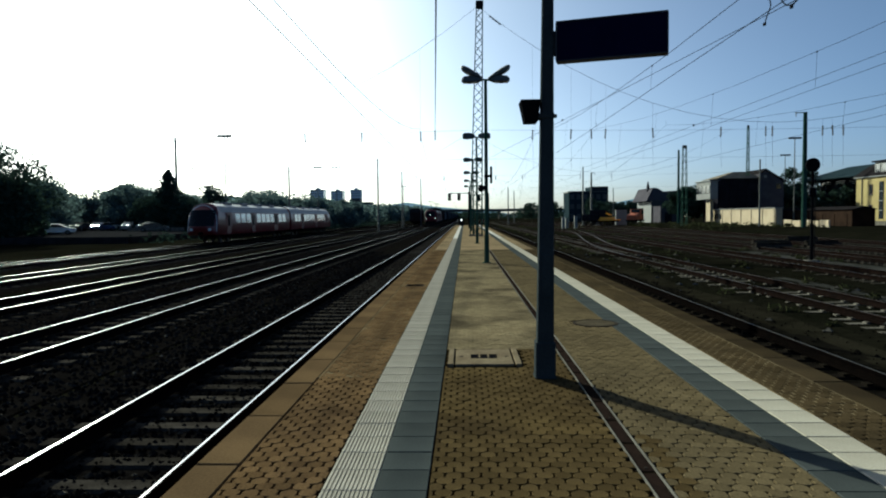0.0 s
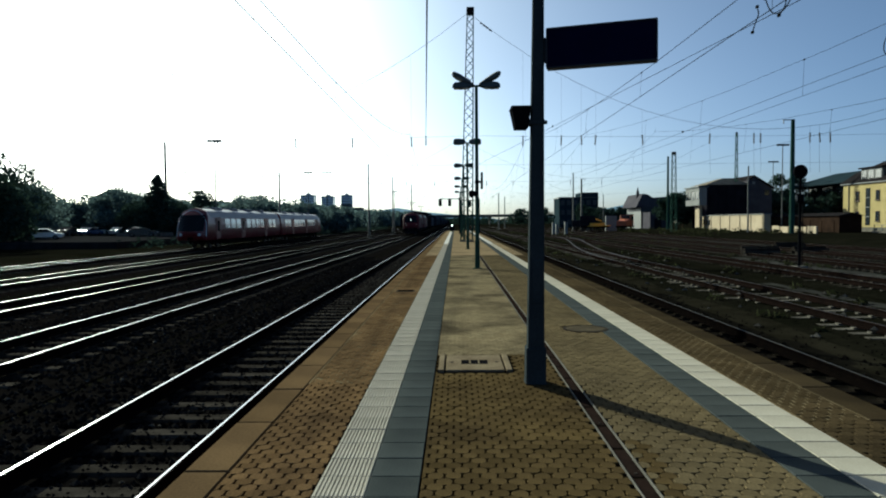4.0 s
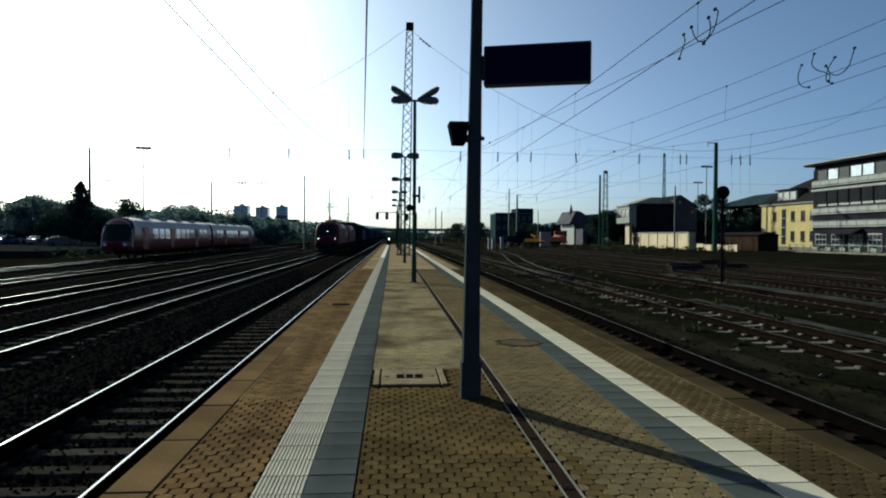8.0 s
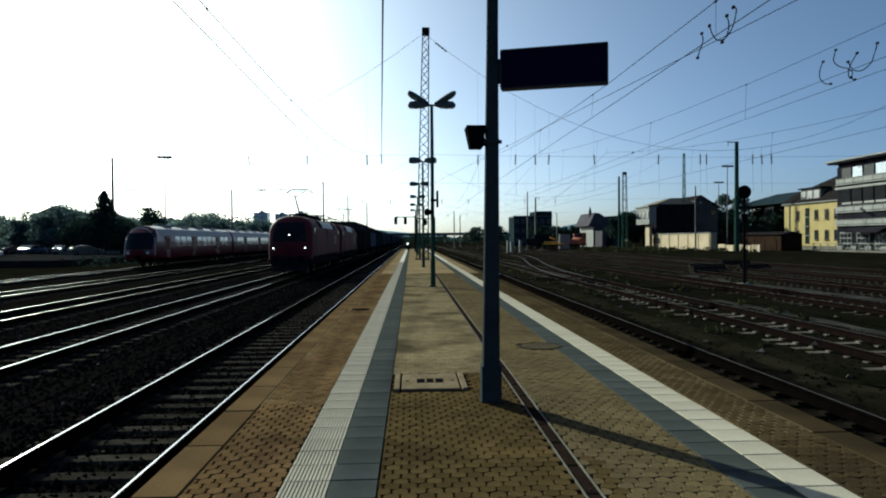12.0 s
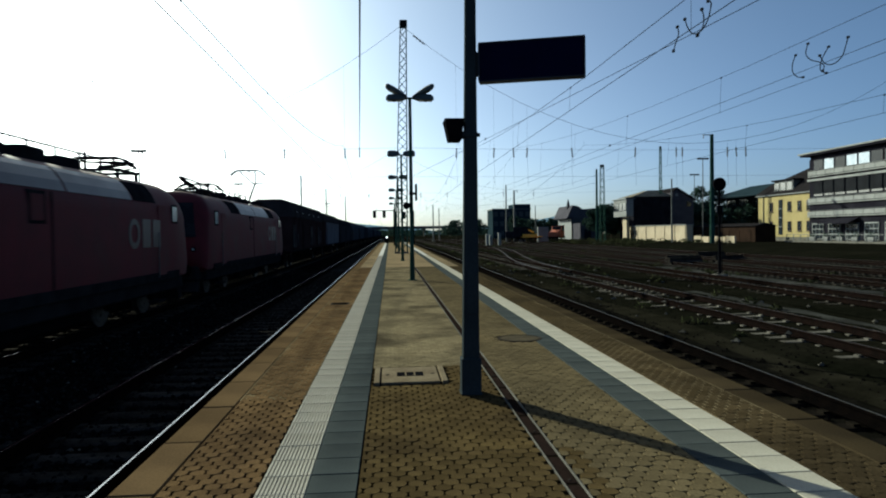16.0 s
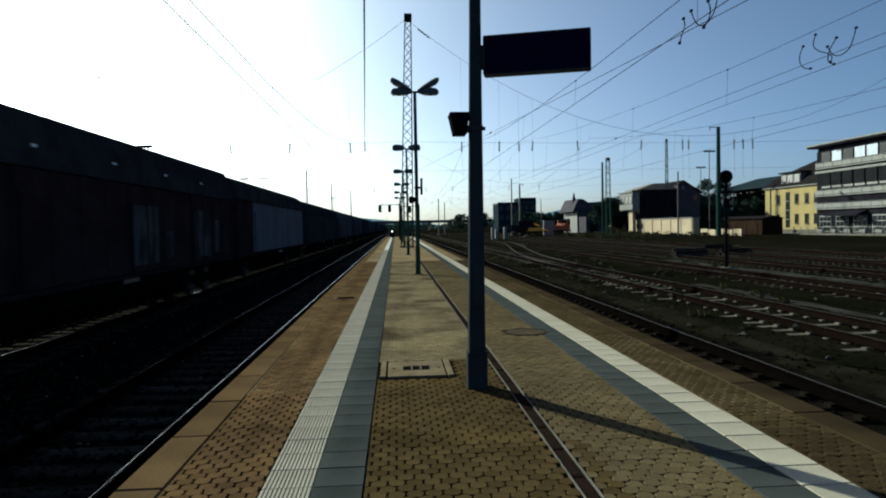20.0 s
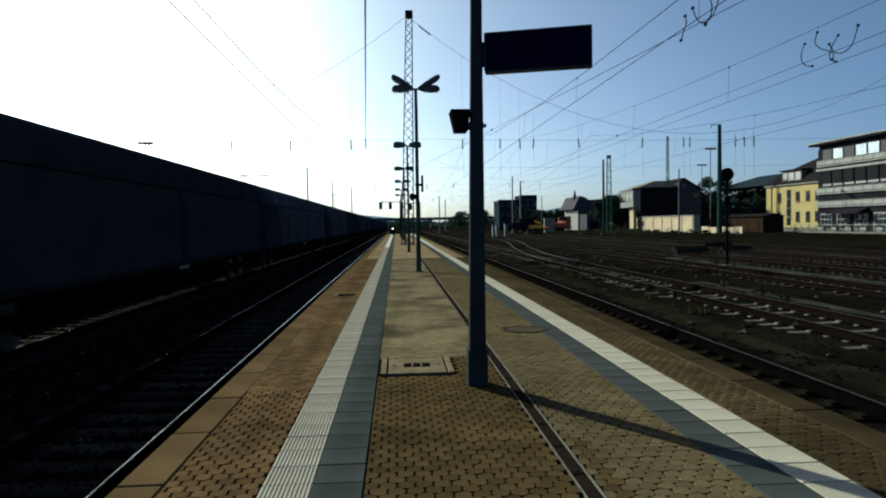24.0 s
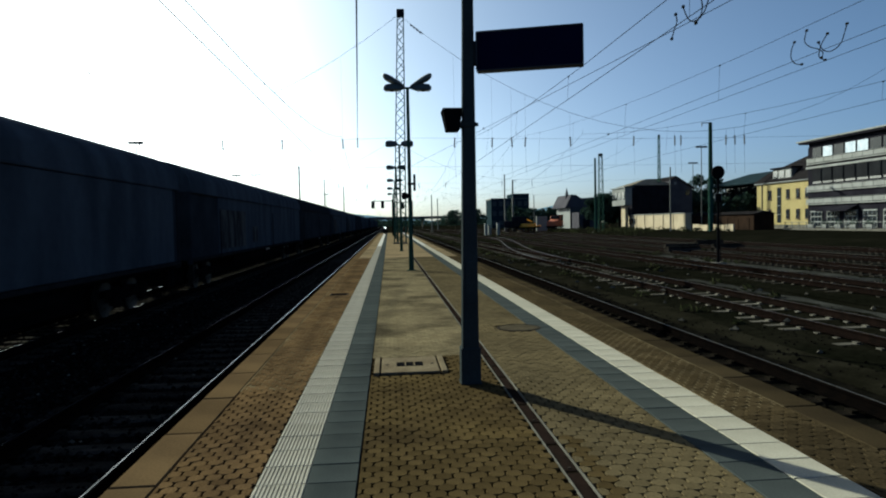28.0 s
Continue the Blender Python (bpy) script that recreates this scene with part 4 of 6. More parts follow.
def locomotive(front_up, label):
    lo = thing("locomotive", label, "locomotive", group="double-headed freight train")
    rings = []
    for a in (.05, .3, .55, .75, .88, .95, .985, 1.0):
        rings.append([(x * a, nose_y(a, z0), z0) for x, z0 in ((x, 2.2 + (z - 2.2) * a) for x, z in CS)])
    mid = [1.9 + i * (LOCO_L - 3.8) / 6 for i in range(7)]
    for y in mid:
        rings.append([(x, y, z) for x, z in CS])
    for a in (1.0, .985, .95, .88, .75, .55, .3, .05):
        rings.append([(x * a, LOCO_L - nose_y(a, z0), z0) for x, z0 in ((x, 2.2 + (z - 2.2) * a) for x, z in CS)])
    part("body", MB().loft(rings), M_RED, lo, "dark red rounded steel body", smooth=35)
    sk = MB()
    sk.box(-1.38, 1.38, .75, LOCO_L - .75, .62, 1.0, .04)
    part("skirt", sk, M_LOCOGREY, lo)
    # dark grey sill paint; the lower body's fade into shade is in it too
    for s in (-1, 1):
        part("lower_band", MB().box(min(s * 1.40, s * 1.484), max(s * 1.40, s * 1.484), 1.4, LOCO_L - 1.4, .98, 1.22, .01), M_LOCOGREY, lo, "dark grey band along the sill")
    # windscreens, cab windows, doors, lights at both ends
    for end in (0, 1):
        def fy(x, z, off=.02):
            y = loco_front(x, z) - off
            return LOCO_L - y if end else y
        part("windscreen", MB().sheet(lambda u, v: ((u - .5) * (2.30 - .45 * v), fy((u - .5) * (2.30 - .45 * v), 2.25 + v * 1.28), 2.25 + v * 1.28), 8, 6), M_WINDSCREEN, lo, "dark wrap windscreen", smooth=60)
        part("bumper", MB().box(-1.2, 1.2, (LOCO_L - .75 if end else .2), (LOCO_L - .2 if end else .75), .62, 1.22, .08), M_LOCOGREY, lo)
        part("plough", MB().prism([(.12, .25), (.45, .2), (.6, .62), (.3, .62)] if not end else [(LOCO_L - .12, .25), (LOCO_L - .45, .2), (LOCO_L - .6, .62), (LOCO_L - .3, .62)], "x", -1.15, 1.15), M_LOCOGREY, lo)
        for x, z in ((-1.06, 1.80), (1.06, 1.80), (0, 2.70)):
            y = fy(x, z, .07 if x == 0 else .04)
            d = -1 if not end else 1
            hl = part("headlight_housing", MB().cyl((x, y - d * .06, z), (x, y, z), .09, .085, 14), M_BLACK, lo)
            part("headlight", MB().cyl((x, y, z), (x, y + d * .02, z), .038, .034, 14), M_HEADLIGHT if not end and front_up else M_LAMPGLASS, hl, "lit headlight" if not end and front_up else "unlit tail lamp")
        yy = LOCO_L - 1.8 if end else 1.8
        for s in (-1, 1):
            fw = part("cab_window_frame", MB().box(min(s * 1.475, s * 1.492), max(s * 1.475, s * 1.492), yy - .27, yy + .27, 2.68, 3.26, .01), M_LOCOGREY, lo)
            part("cab_window", MB().box(min(s * 1.49, s * 1.50), max(s * 1.49, s * 1.50), yy - .21, yy + .21, 2.74, 3.20, .004), M_SKYGLASS, fw)
            yd = yy + (-1.15 if end else 1.15)
            part("cab_door", MB().box(min(s * 1.478, s * 1.49), max(s * 1.478, s * 1.49), yd - .33, yd + .33, 1.15, 3.2, .01), M_RED, lo)
            part("handrail", MB().cyl((s * 1.53, yd - .42, 1.1), (s * 1.53, yd - .42, 2.4), .016, .016, 6), M_GALV, lo)
            part("steps", MB().box(min(s * 1.15, s * 1.45), max(s * 1.15, s * 1.45), yd - .3, yd + .3, .35, .42), M_LOCOGREY, lo)
    # shoulders of the roof with gaps of dark machinery, grilles
    for s in (-1, 1):
        for y0, y1, m_, nm in ((4.5, 6.2, M_LOCOGREY, "roof_recess"), (6.3, 9.6, M_ROOFGREY, "roof_panel"), (9.7, 13.2, M_ROOFGREY, "roof_panel"), (13.35, 15.0, M_LOCOGREY, "roof_recess")):
            pr = [(s * 1.40, 3.24), (s * 1.435, 3.25), (s * 1.345, 3.47), (s * 1.20, 3.68), (s * 1.08, 3.785), (s * 1.05, 3.74), (s * 1.16, 3.64), (s * 1.30, 3.44)]
            part(nm, MB().prism(pr, "y", y0, y1), m_, lo)
        hatch = part("side_hatch", MB().box(min(s * 1.41, s * 1.487), max(s * 1.41, s * 1.487), 8.05, 8.7, 2.55, 3.2, .01), M_LOCOGREY, lo)
        part("hatch_panel", MB().box(min(s * 1.48, s * 1.492), max(s * 1.48, s * 1.492), 8.13, 8.62, 2.62, 3.13, .006), M_RED, hatch)
        part("seam", MB().box(min(s * 1.479, s * 1.487), max(s * 1.479, s * 1.487), 8.9, 8.97, 1.1, 3.2), M_LOCOGREY, lo)
        # operator's mark as plain pale shapes: a ring and two blocks
        y0 = LOCO_L - 5.1
        rings = [[(s * x, y0 + r * .40 * math.cos(2 * math.pi * k / 24), 2.36 + r * .40 * math.sin(2 * math.pi * k / 24)) for k in range(24)] for x, r in ((1.474, 1.0), (1.492, 1.0), (1.492, .62), (1.474, .62))]
        part("mark_ring", MB().loft(rings, cap=False), M_LETTER, lo)
        for q in (0, 1):
            yb = y0 + .58 + q * .78
            part("mark_block", MB().box(min(s * 1.478, s * 1.492), max(s * 1.478, s * 1.492), yb, yb + .62, 1.98, 2.76, .006), M_LETTER, lo)
    # roof gear
    for k, y in enumerate((5.6, 7.0, 8.6, 10.2, 11.8)):
        part("roof_box", MB().box(-.55, .55, y - .45, y + .45, 3.92, 4.22 + .05 * (k % 2), .04), M_LOCOGREY, lo)
    bus = MB()
    bus.tube([(.25, 4.0, 4.46), (.25, 14.4, 4.46)], .02, 6)
    for k in range(9):
        bus.cyl((.25, 4.2 + k * 1.25, 3.95), (.25, 4.2 + k * 1.25, 4.46), .05, .03, 6)
    part("roof_busbar", bus, M_LOCOGREY, lo)
    for k in range(6):
        part("insulator", MB().lathe([(.05, 0), (.09, .05), (.05, .1), (.09, .15), (.05, .2), (.09, .25), (.04, .3)], (-.5, 5.0 + k * 1.6, 3.95), 10), M_INSUL, lo)
    pantograph(lo, 4.1, -1, front_up)
    pantograph(lo, LOCO_L - 2.9, 1, not front_up)
    for y in (LOCO_L / 2 - 4.95, LOCO_L / 2 + 4.95):
        bogie(lo, y, 3.0, .56)
    # dark block added to keep bright rails from showing under the locomotive
    part("underfloor_gear", MB().box(-.55, .55, 1.1, LOCO_L - 1.1, .24, .96, .03), M_BOGIE, lo)
    part("transformer", MB().box(-1.2, 1.2, 7.0, 11.3, .3, .95, .06), M_BOGIE, lo)
    buffers(lo, .35, -1)
    buffers(lo, LOCO_L - .35, 1)
    return lo


def wagon(L, kind, side, roof, label, panels=4, axles="bogie", patch=False, inset=.25, lift=0.0, lead=0.0, m_door=None, ribs=True):
    """A covered freight wagon. kind: 'trapeze' sliding-wall body, or 'barrel' with a rounded roof."""
    wa = thing("covered_wagon", label, "freight wagon", group="wagons of the freight train")
    zs = (3.55 if kind == "trapeze" else 3.42) + lift
    part("underframe", MB().box(-1.3, 1.3, 0, L, .98, 1.18, .02), M_BOGIE, wa)
    for s in (-1.2, 1.2):
        part("sill_beam", MB().prism([(s - .04, 1.0), (s + .04, 1.0), (s + .04, .72), (s - .04, .72)], "y", L * .25, L * .75), M_BOGIE, wa)
    # added solid block that hides the shining rails beneath the wagon
    part("brake_rigging", MB().box(-.5, .5, .7, L - .7, .24, .98, .03), M_BOGIE, wa)
    part("body", MB().box(-1.38, 1.38, .06, L - .06, 1.18, zs, .03), side, wa)
    if kind == "trapeze":
        pr = [(-1.47, zs), (-1.45, zs + .35), (-1.22, 4.52), (-.8, 4.66), (.8, 4.66), (1.22, 4.52), (1.45, zs + .35), (1.47, zs)]
        if patch:
            pr = [(x, z + .1 if z > 4.4 else z) for x, z in pr]
    else:
        pr = [(1.46 * math.cos(math.pi * (1 - k / 12)), zs + 1.12 * math.sin(math.pi * k / 12) ** .7) for k in range(13)]
    part("roof", MB().prism(pr, "y", 0, L), roof, wa, smooth=35)
    for e in (0, L):
        part("end_wall", MB().box(-1.44, 1.44, min(e, e + (.08 if e == 0 else -.08)), max(e, e + (.08 if e == 0 else -.08)), 1.0, zs + .02, .01), side, wa)
        for x in (-.95, -.32, .32, .95):
            y0 = -.03 if e == 0 else L - .01
            part("end_rib", MB().box(x - .04, x + .04, y0, y0 + .04, 1.1, zs, .008), side, wa)
    step = (L - 2 * inset - lead) / panels
    m_door = m_door or side
    for s in (-1, 1):
        for k in range(panels):
            y0, y1 = inset + lead + k * step + .03, inset + lead + (k + 1) * step - .03
            xo = 1.40 + .03 * (k % 2)
            dr = MB()
            dr.box(min(s * 1.36, s * (xo + .02)), max(s * 1.36, s * (xo + .02)), y0, y1, 1.22, zs - .04, .015)
            door = part("sliding_door", dr, m_door, wa)
            nr = max(2, int((y1 - y0) / 1.15))
            for j in range(nr + 1 if ribs else 0):
                yr = y0 + .05 + (y1 - y0 - .1) * j / nr
                part("door_rib", MB().box(min(s * (xo + .015), s * (xo + .045)), max(s * (xo + .015), s * (xo + .045)), yr - .025, yr + .025, 1.26, zs - .08, .006), side, door)
            part("locking_bar", MB().cyl((s * (xo + .06), y0 + .12, 1.15), (s * (xo + .06), y0 + .12, zs - .5), .018, .018, 6), M_BOGIE, door)
            if patch and k != 1:
                part("poster", MB().box(min(s * (xo + .02), s * (xo + .026)), max(s * (xo + .02), s * (xo + .026)), y0 + .3, y0 + (y1 - y0) * .42, 1.4, 3.0), M_PATCH, door, "faded pale poster")
                part("poster", MB().box(min(s * (xo + .02), s * (xo + .025)), max(s * (xo + .02), s * (xo + .025)), y0 + (y1 - y0) * .55, y0 + (y1 - y0) * .66, 1.5, 2.3 + .4 * (k % 2)), M_PATCH, door, "faded pale poster")
        part("door_rail", MB().box(min(s * 1.4, s * 1.5), max(s * 1.4, s * 1.5), .1, L - .1, 1.10, 1.2, .015), M_LOCOGREY, wa)
        part("eaves_rail", MB().box(min(s * 1.42, s * 1.49), max(s * 1.42, s * 1.49), .05, L - .05, zs - .03, zs + .05, .01), roof, wa)
        for y in (.45, L - .75):
            part("step_iron", MB().tube([(s * 1.3, y, 1.0), (s * 1.3, y, .45), (s * 1.3, y + .35, .45), (s * 1.3, y + .35, 1.0)], .018, 5), M_LOCOGREY, wa)
        part("label_plate", MB().box(min(s * 1.43, s * 1.475), max(s * 1.43, s * 1.475), L * .5 - .5, L * .5 + .5, 1.0, 1.10), M_LETTER, wa)
    if patch and kind == "trapeze":
        # white boxes paint the glints of latches along the roof edge
        for k in range(5):
            part("roof_latch", MB().box(1.38, 1.47, L * (.12 + .17 * k), L * (.12 + .17 * k) + .16, zs + .36, zs + .42, .01), M_GLINT, wa, "small latch with its glint painted white")
    if axles == "bogie":
        for y in (L * .12, L * .88):
            bogie(wa, y, 1.8, .46)
    else:
        for y in (L * .2, L * .8):
            ws = part("wheelset", WHEEL_SMALL, None, wa, m=pose(0, y, .46))
            WHEELSETS.append((ws, y, .46))
            for s in (-1, 1):
                part("axle_guard", MB().prism([(y - .5, 1.0), (y + .5, 1.0), (y + .22, .3), (y - .22, .3)], "x", s * 1.02 - .03, s * 1.02 + .03), M_BOGIE, wa)
                part("leaf_spring", MB().prism([(y - .7, .86), (y, .66), (y + .7, .86), (y + .7, .92), (y, .80), (y - .7, .92)], "x", s * 1.1 - .05, s * 1.1 + .05), M_BOGIE, wa)
    for yb, way in ((0, -1), (L, 1)):
        buffers(wa, yb, way)
    return wa


def vehicles():
    train = []
    a = locomotive(True, "red electric locomotive leading a freight train, headlights lit")
    train.append((a, 0.0))
    c = locomotive(False, "second red electric locomotive with rear collector raised")
    train.append((c, 19.75))
    base = {
        "poster": wagon(21.2, "trapeze", M_WAGBROWN, M_WAGROOF, "dark brown sliding-wall wagon with faded posters", 4, "bogie", True),
        "tarp": wagon(20.3, "barrel", M_WAGBROWN, M_WAGROOF, "dark covered wagon with a pale grey-blue tarpaulin side", 1, "two", lift=.24, lead=2.9, m_door=M_TARP, ribs=False),
        "barrel": wagon(24.7, "barrel", M_WAGBLUE, M_WAGSIL, "long dark blue-grey bogie wagon with rounded roof", 2, "bogie", False, .6, lift=.1, ribs=False),
        # roof in the pale door colour, which paints the sky's sheen on its slope
        "barrel_patch": wagon(28.4, "barrel", M_WAGBLUE, M_WAGDOOR, "long dark blue-grey bogie wagon with faded pale side panels", 2, "bogie", True, .6, lift=.1, lead=3.2, m_door=M_WAGDOOR, ribs=False),
    }
    order = [("poster", 41.8), ("tarp", 64.3)]
    off = 85.9
    for k in range(16):
        nm = "barrel" if k % 3 == 0 else "barrel_patch"
        order.append((nm, off))
        off += (24.7 if nm == "barrel" else 28.4) + 1.3
    used = set()
    for nm, off in order:
        src = base[nm]
        if nm in used:
            ob = copy_thing(src, pose(TRAIN_X, off, RAIL))
            for ch in ob.children:
                if ch.name.startswith("wheelset"):
                    WHEELSETS.append((ch, ch.location.y, .46))
        else:
            used.add(nm)
            ob = src
        train.append((ob, off))
    return train


TRAIN = vehicles()
# front of the train along the line, metres, at seconds
FRONT = [(0.0, 159.6), (1.0, 150.2), (2.0, 140.8), (3.0, 131.4), (4.0, 122.0), (5.5, 108.0), (7.0, 93.8), (8.0, 84.4), (9.0, 74.7), (10.0, 64.9), (11.0, 55.1), (12.0, 45.2), (12.5, 40.2),
         (14.5, 20.0), (15.5, 9.9), (17.0, -4.85), (18.5, -19.6), (20.0, -34.95), (21.5, -50.6), (23.5, -71.4), (25.0, -87.1), (26.5, -102.6), (28.0, -118.1)]


def front_at(t):
    for (t0, y0), (t1, y1) in zip(FRONT, FRONT[1:]):
        if t <= t1:
            return y0 + (y1 - y0) * (t - t0) / (t1 - t0)
    return FRONT[-1][1]

# ---- overhead line ----
CONTACT = 5.0            # contact wire above the platform's top
SPAN_Z = 7.60


def sag(p, q, d, n=14):
    p, q = Vector(p), Vector(q)
    return [p.lerp(q, i / n) - Vector((0, 0, 4 * d * (i / n) * (1 - i / n))) for i in range(n + 1)]


def insulator(parent, p, q, r=.05):
    i = MB()
    p, q = Vector(p), Vector(q)
    n = 4
    for k in range(n):
        a, c = p.lerp(q, k / n), p.lerp(q, (k + .6) / n)
        i.cyl(a, c, r, r * .6, 8)
    i.bar(p, q, r * .4)
    return part("insulator", i, M_INSUL, parent)


def line_wires(name, x, y0, y1, spans, label, mess=3.2, zig=.2, CONTACT=CONTACT, r=.008, gap=.45):
    """Contact wire, messenger wire and droppers over one track."""
    li = thing(name, label, "overhead line", group="overhead lines")
    ms, cs = [], []
    for k, (a, c) in enumerate(zip(spans, spans[1:])):
        za = zig if k % 2 else -zig
        cs += [(x + za, a, CONTACT), (x - za, c, CONTACT)]
        pts = sag((x, a, CONTACT + mess), (x, c, CONTACT + mess), (mess - gap), 12)
        ms += pts if not ms else pts[1:]
        for j in range(1, 10):
            u = j / 10
            p = Vector((x, a + (c - a) * u, CONTACT + mess - 4 * (mess - gap) * u * (1 - u)))
            part("dropper", MB().bar(p, (x + za * (1 - 2 * u), p.y, CONTACT), .004), M_WIRE, li)
            part("clip", MB().box(p.x - .014, p.x + .014, p.y - .03, p.y + .03, p.z - .02, p.z + .02), M_WIRE, li)
    for y in spans[2:5]:
        part("suspension", MB().bar((x, y + .02, CONTACT + mess - .02), (x, y + .02, SPAN_Z + .9), .008), M_WIRE, li)
    part("contact_wire", MB().tube(cs, r, 5), M_WIRE, li)
    part("messenger_wire", MB().tube(ms, r, 5), M_WIRE, li)
    return li


SPANS = (-107, -28, 51, 112, 175, 240, 310)
WIRES = "thin dark contact and messenger wires over a track"
for nm, x, height, mess, gap, r in (("overhead_line_left_1", -3.42, CONTACT, 3.2, .45, .012), ("overhead_line_left_2", -8.2, 5.31, 3.2, .45, .012), ("overhead_line_left_3", -12.78, CONTACT, 3.2, .45, .012),
                                    ("overhead_line_right_1", 5.38, 5.06, 2.6, .6, .008), ("overhead_line_right_2", 10.0, 5.02, 3.0, .95, .006), ("overhead_line_right_3", 15.2, CONTACT, 3.2, .45, .007)):
    line_wires(nm, x, -60, 310, SPANS, WIRES, mess=mess, CONTACT=height, r=r, gap=gap)

# contact wires that cross from one track's line to the next above the turnouts
for p, q, r in (((.9, 50.8, 5.42), (11.1, -28, 5.22), .007), ((9.05, 50.8, 5.1), (9.5, -28, 5.02), .006)):
    cw_ = thing("crossing_wire", "thin dark contact wire crossing between two overhead lines", "overhead wire", group="overhead lines")
    part("wire", MB().tube(sag(p, q, .05, 12), r, 5), M_WIRE, cw_)
    for u in (.30, .55):
        a = Vector(p).lerp(q, u)
        part("clamp", MB().box(a.x - .02, a.x + .02, a.y - .05, a.y + .05, a.z - .06, a.z + .01), M_WIRE, cw_)

# feeder wire that runs over the platform to the head-span
feeder = thing("feeder_wire", "single dark wire running from a head-span overhead", "overhead wire")
p_far, p_near = Vector((-2.20, 51, 8.0)), Vector((.42, -8, 5.0))
part("wire", MB().tube(sag(p_far, p_near, .25, 20), .017, 6), M_WIRE, feeder)
insulator(feeder, (-2.20, 51, 8.05), (-2.20, 51, 7.3), .07)

# head-spans across the whole yard


def head_span(y, top_z, xl, xm, xr, drops, zc=SPAN_Z):
    hs = thing("head_span", "wire head-span across the tracks with brown insulators", "head-span", group="head-spans")
    for x0, x1 in ((xl, xm), (xm, xr)):
        pts = sag((x0, y, top_z), (x1, y, top_z), top_z - zc - .7, 20)
        part("span_cable", MB().tube(pts, .013, 5), M_WIRE, hs)
        pts = sag((x0, y, zc + .45), (x1, y, zc + .45), .25, 10)
        part("upper_cross_wire", MB().tube(pts, .008, 4), M_WIRE, hs)
        pts = sag((x0, y, zc - 1.75), (x1, y, zc - 1.75), .1, 10)
        part("lower_cross_wire", MB().tube(pts, .006, 4), M_WIRE, hs)
        insulator(hs, Vector((x0, y, top_z)).lerp((x1, y, top_z), .02) - Vector((0, 0, .75)), Vector((x0, y, top_z)).lerp((x1, y, top_z), .04) - Vector((0, 0, 1.45)), .07)
    for x in drops:
        insulator(hs, (x, y, zc + .38), (x + (random.random() - .5) * .12, y, zc - .38), .078)
        x0, x1 = (xl, xm) if x < xm else (xm, xr)
        u = (x - x0) / (x1 - x0)
        zt = top_z - 4 * (top_z - zc - .7) * u * (1 - u)
        part("hanger", MB().bar((x, y, zc + .38), (x, y, zt), .006), M_WIRE, hs)
        part("steady_arm", MB().bar((x, y, zc - .38), (x + .05, y, CONTACT), .007), M_WIRE, hs)
    return hs


head_span(51.02, 17.3, -45, 1.1, 46, (-18.2, -12.2, -7.8, -3.3, 5.2, 8.1, 9.6, 10.7, 14.2, 19.3, 22.6, 23.1, 26.8, 27.5, 28.3))
head_span(112.0, 15.5, -40, 1.0, 44, (-18.2, -12.4, -8.1, -3.4, 5.2, 9.7, 14.4, 19.3, 24.5), 7.9)
head_span(175.0, 15.0, -38, 1.0, 42, (-12.6, -8.2, -3.4, 5.2, 9.7, 14.6, 20), 7.9)

# jumper loops hanging in the wires over the right-hand tracks
loops = thing("jumper_cables", "curly jumper cables hanging between overhead wires", "cable", group="overhead lines")
JUMPERS = (
    (5.15, ((11.55, 5.36), (11.50, 5.22), (11.62, 5.10), (11.72, 4.98))),
    (5.15, ((11.25, 5.40), (11.12, 5.20), (10.92, 5.05), (10.65, 5.02), (10.42, 5.12), (10.30, 5.34), (10.40, 5.42))),
    (5.15, ((10.62, 5.36), (10.55, 5.2), (10.60, 5.06), (10.78, 4.98))),
    (9.6, ((15.08, 5.58), (15.2, 5.42), (15.2, 5.22), (15.02, 5.06), (14.8, 5.0))),
    (9.6, ((14.62, 5.72), (14.70, 5.5), (14.5, 5.32), (14.22, 5.2), (14.05, 5.08), (14.1, 4.98))),
    (9.6, ((14.20, 5.34), (14.02, 5.12), (13.75, 5.04), (13.48, 5.12), (13.36, 5.30), (13.28, 5.48))),
    (9.6, ((13.9, 5.45), (14.12, 5.25), (14.18, 5.02), (13.98, 4.9))),
)
for cx, pts in JUMPERS:
    k = 1.045 if cx < 6 else 1.0
    cx, pts = cx * k, [(y * k, 1.509 + (z - 1.509) * k - (.26 if cx < 6 else 0)) for y, z in pts]
    soft = []
    for i in range(len(pts) - 1):
        a, b_, c, d = (pts[max(0, min(len(pts) - 1, i + j))] for j in (-1, 0, 1, 2))
        for u in (0, .25, .5, .75):
            soft.append(tuple(.5 * (2 * b_[k] + (c[k] - a[k]) * u + (2 * a[k] - 5 * b_[k] + 4 * c[k] - d[k]) * u * u + (3 * b_[k] - a[k] - 3 * c[k] + d[k]) * u ** 3) for k in (0, 1)))
    soft.append(pts[-1])
    part("jumper", MB().tube([(cx, y, z) for y, z in soft], .011, 6), M_WIRE, loops)
    for y, z in (pts[0], pts[-1]):
        part("clamp", MB().box(cx - .018, cx + .018, y - .03, y + .03, z - .022, z + .022), M_WIRE, loops)

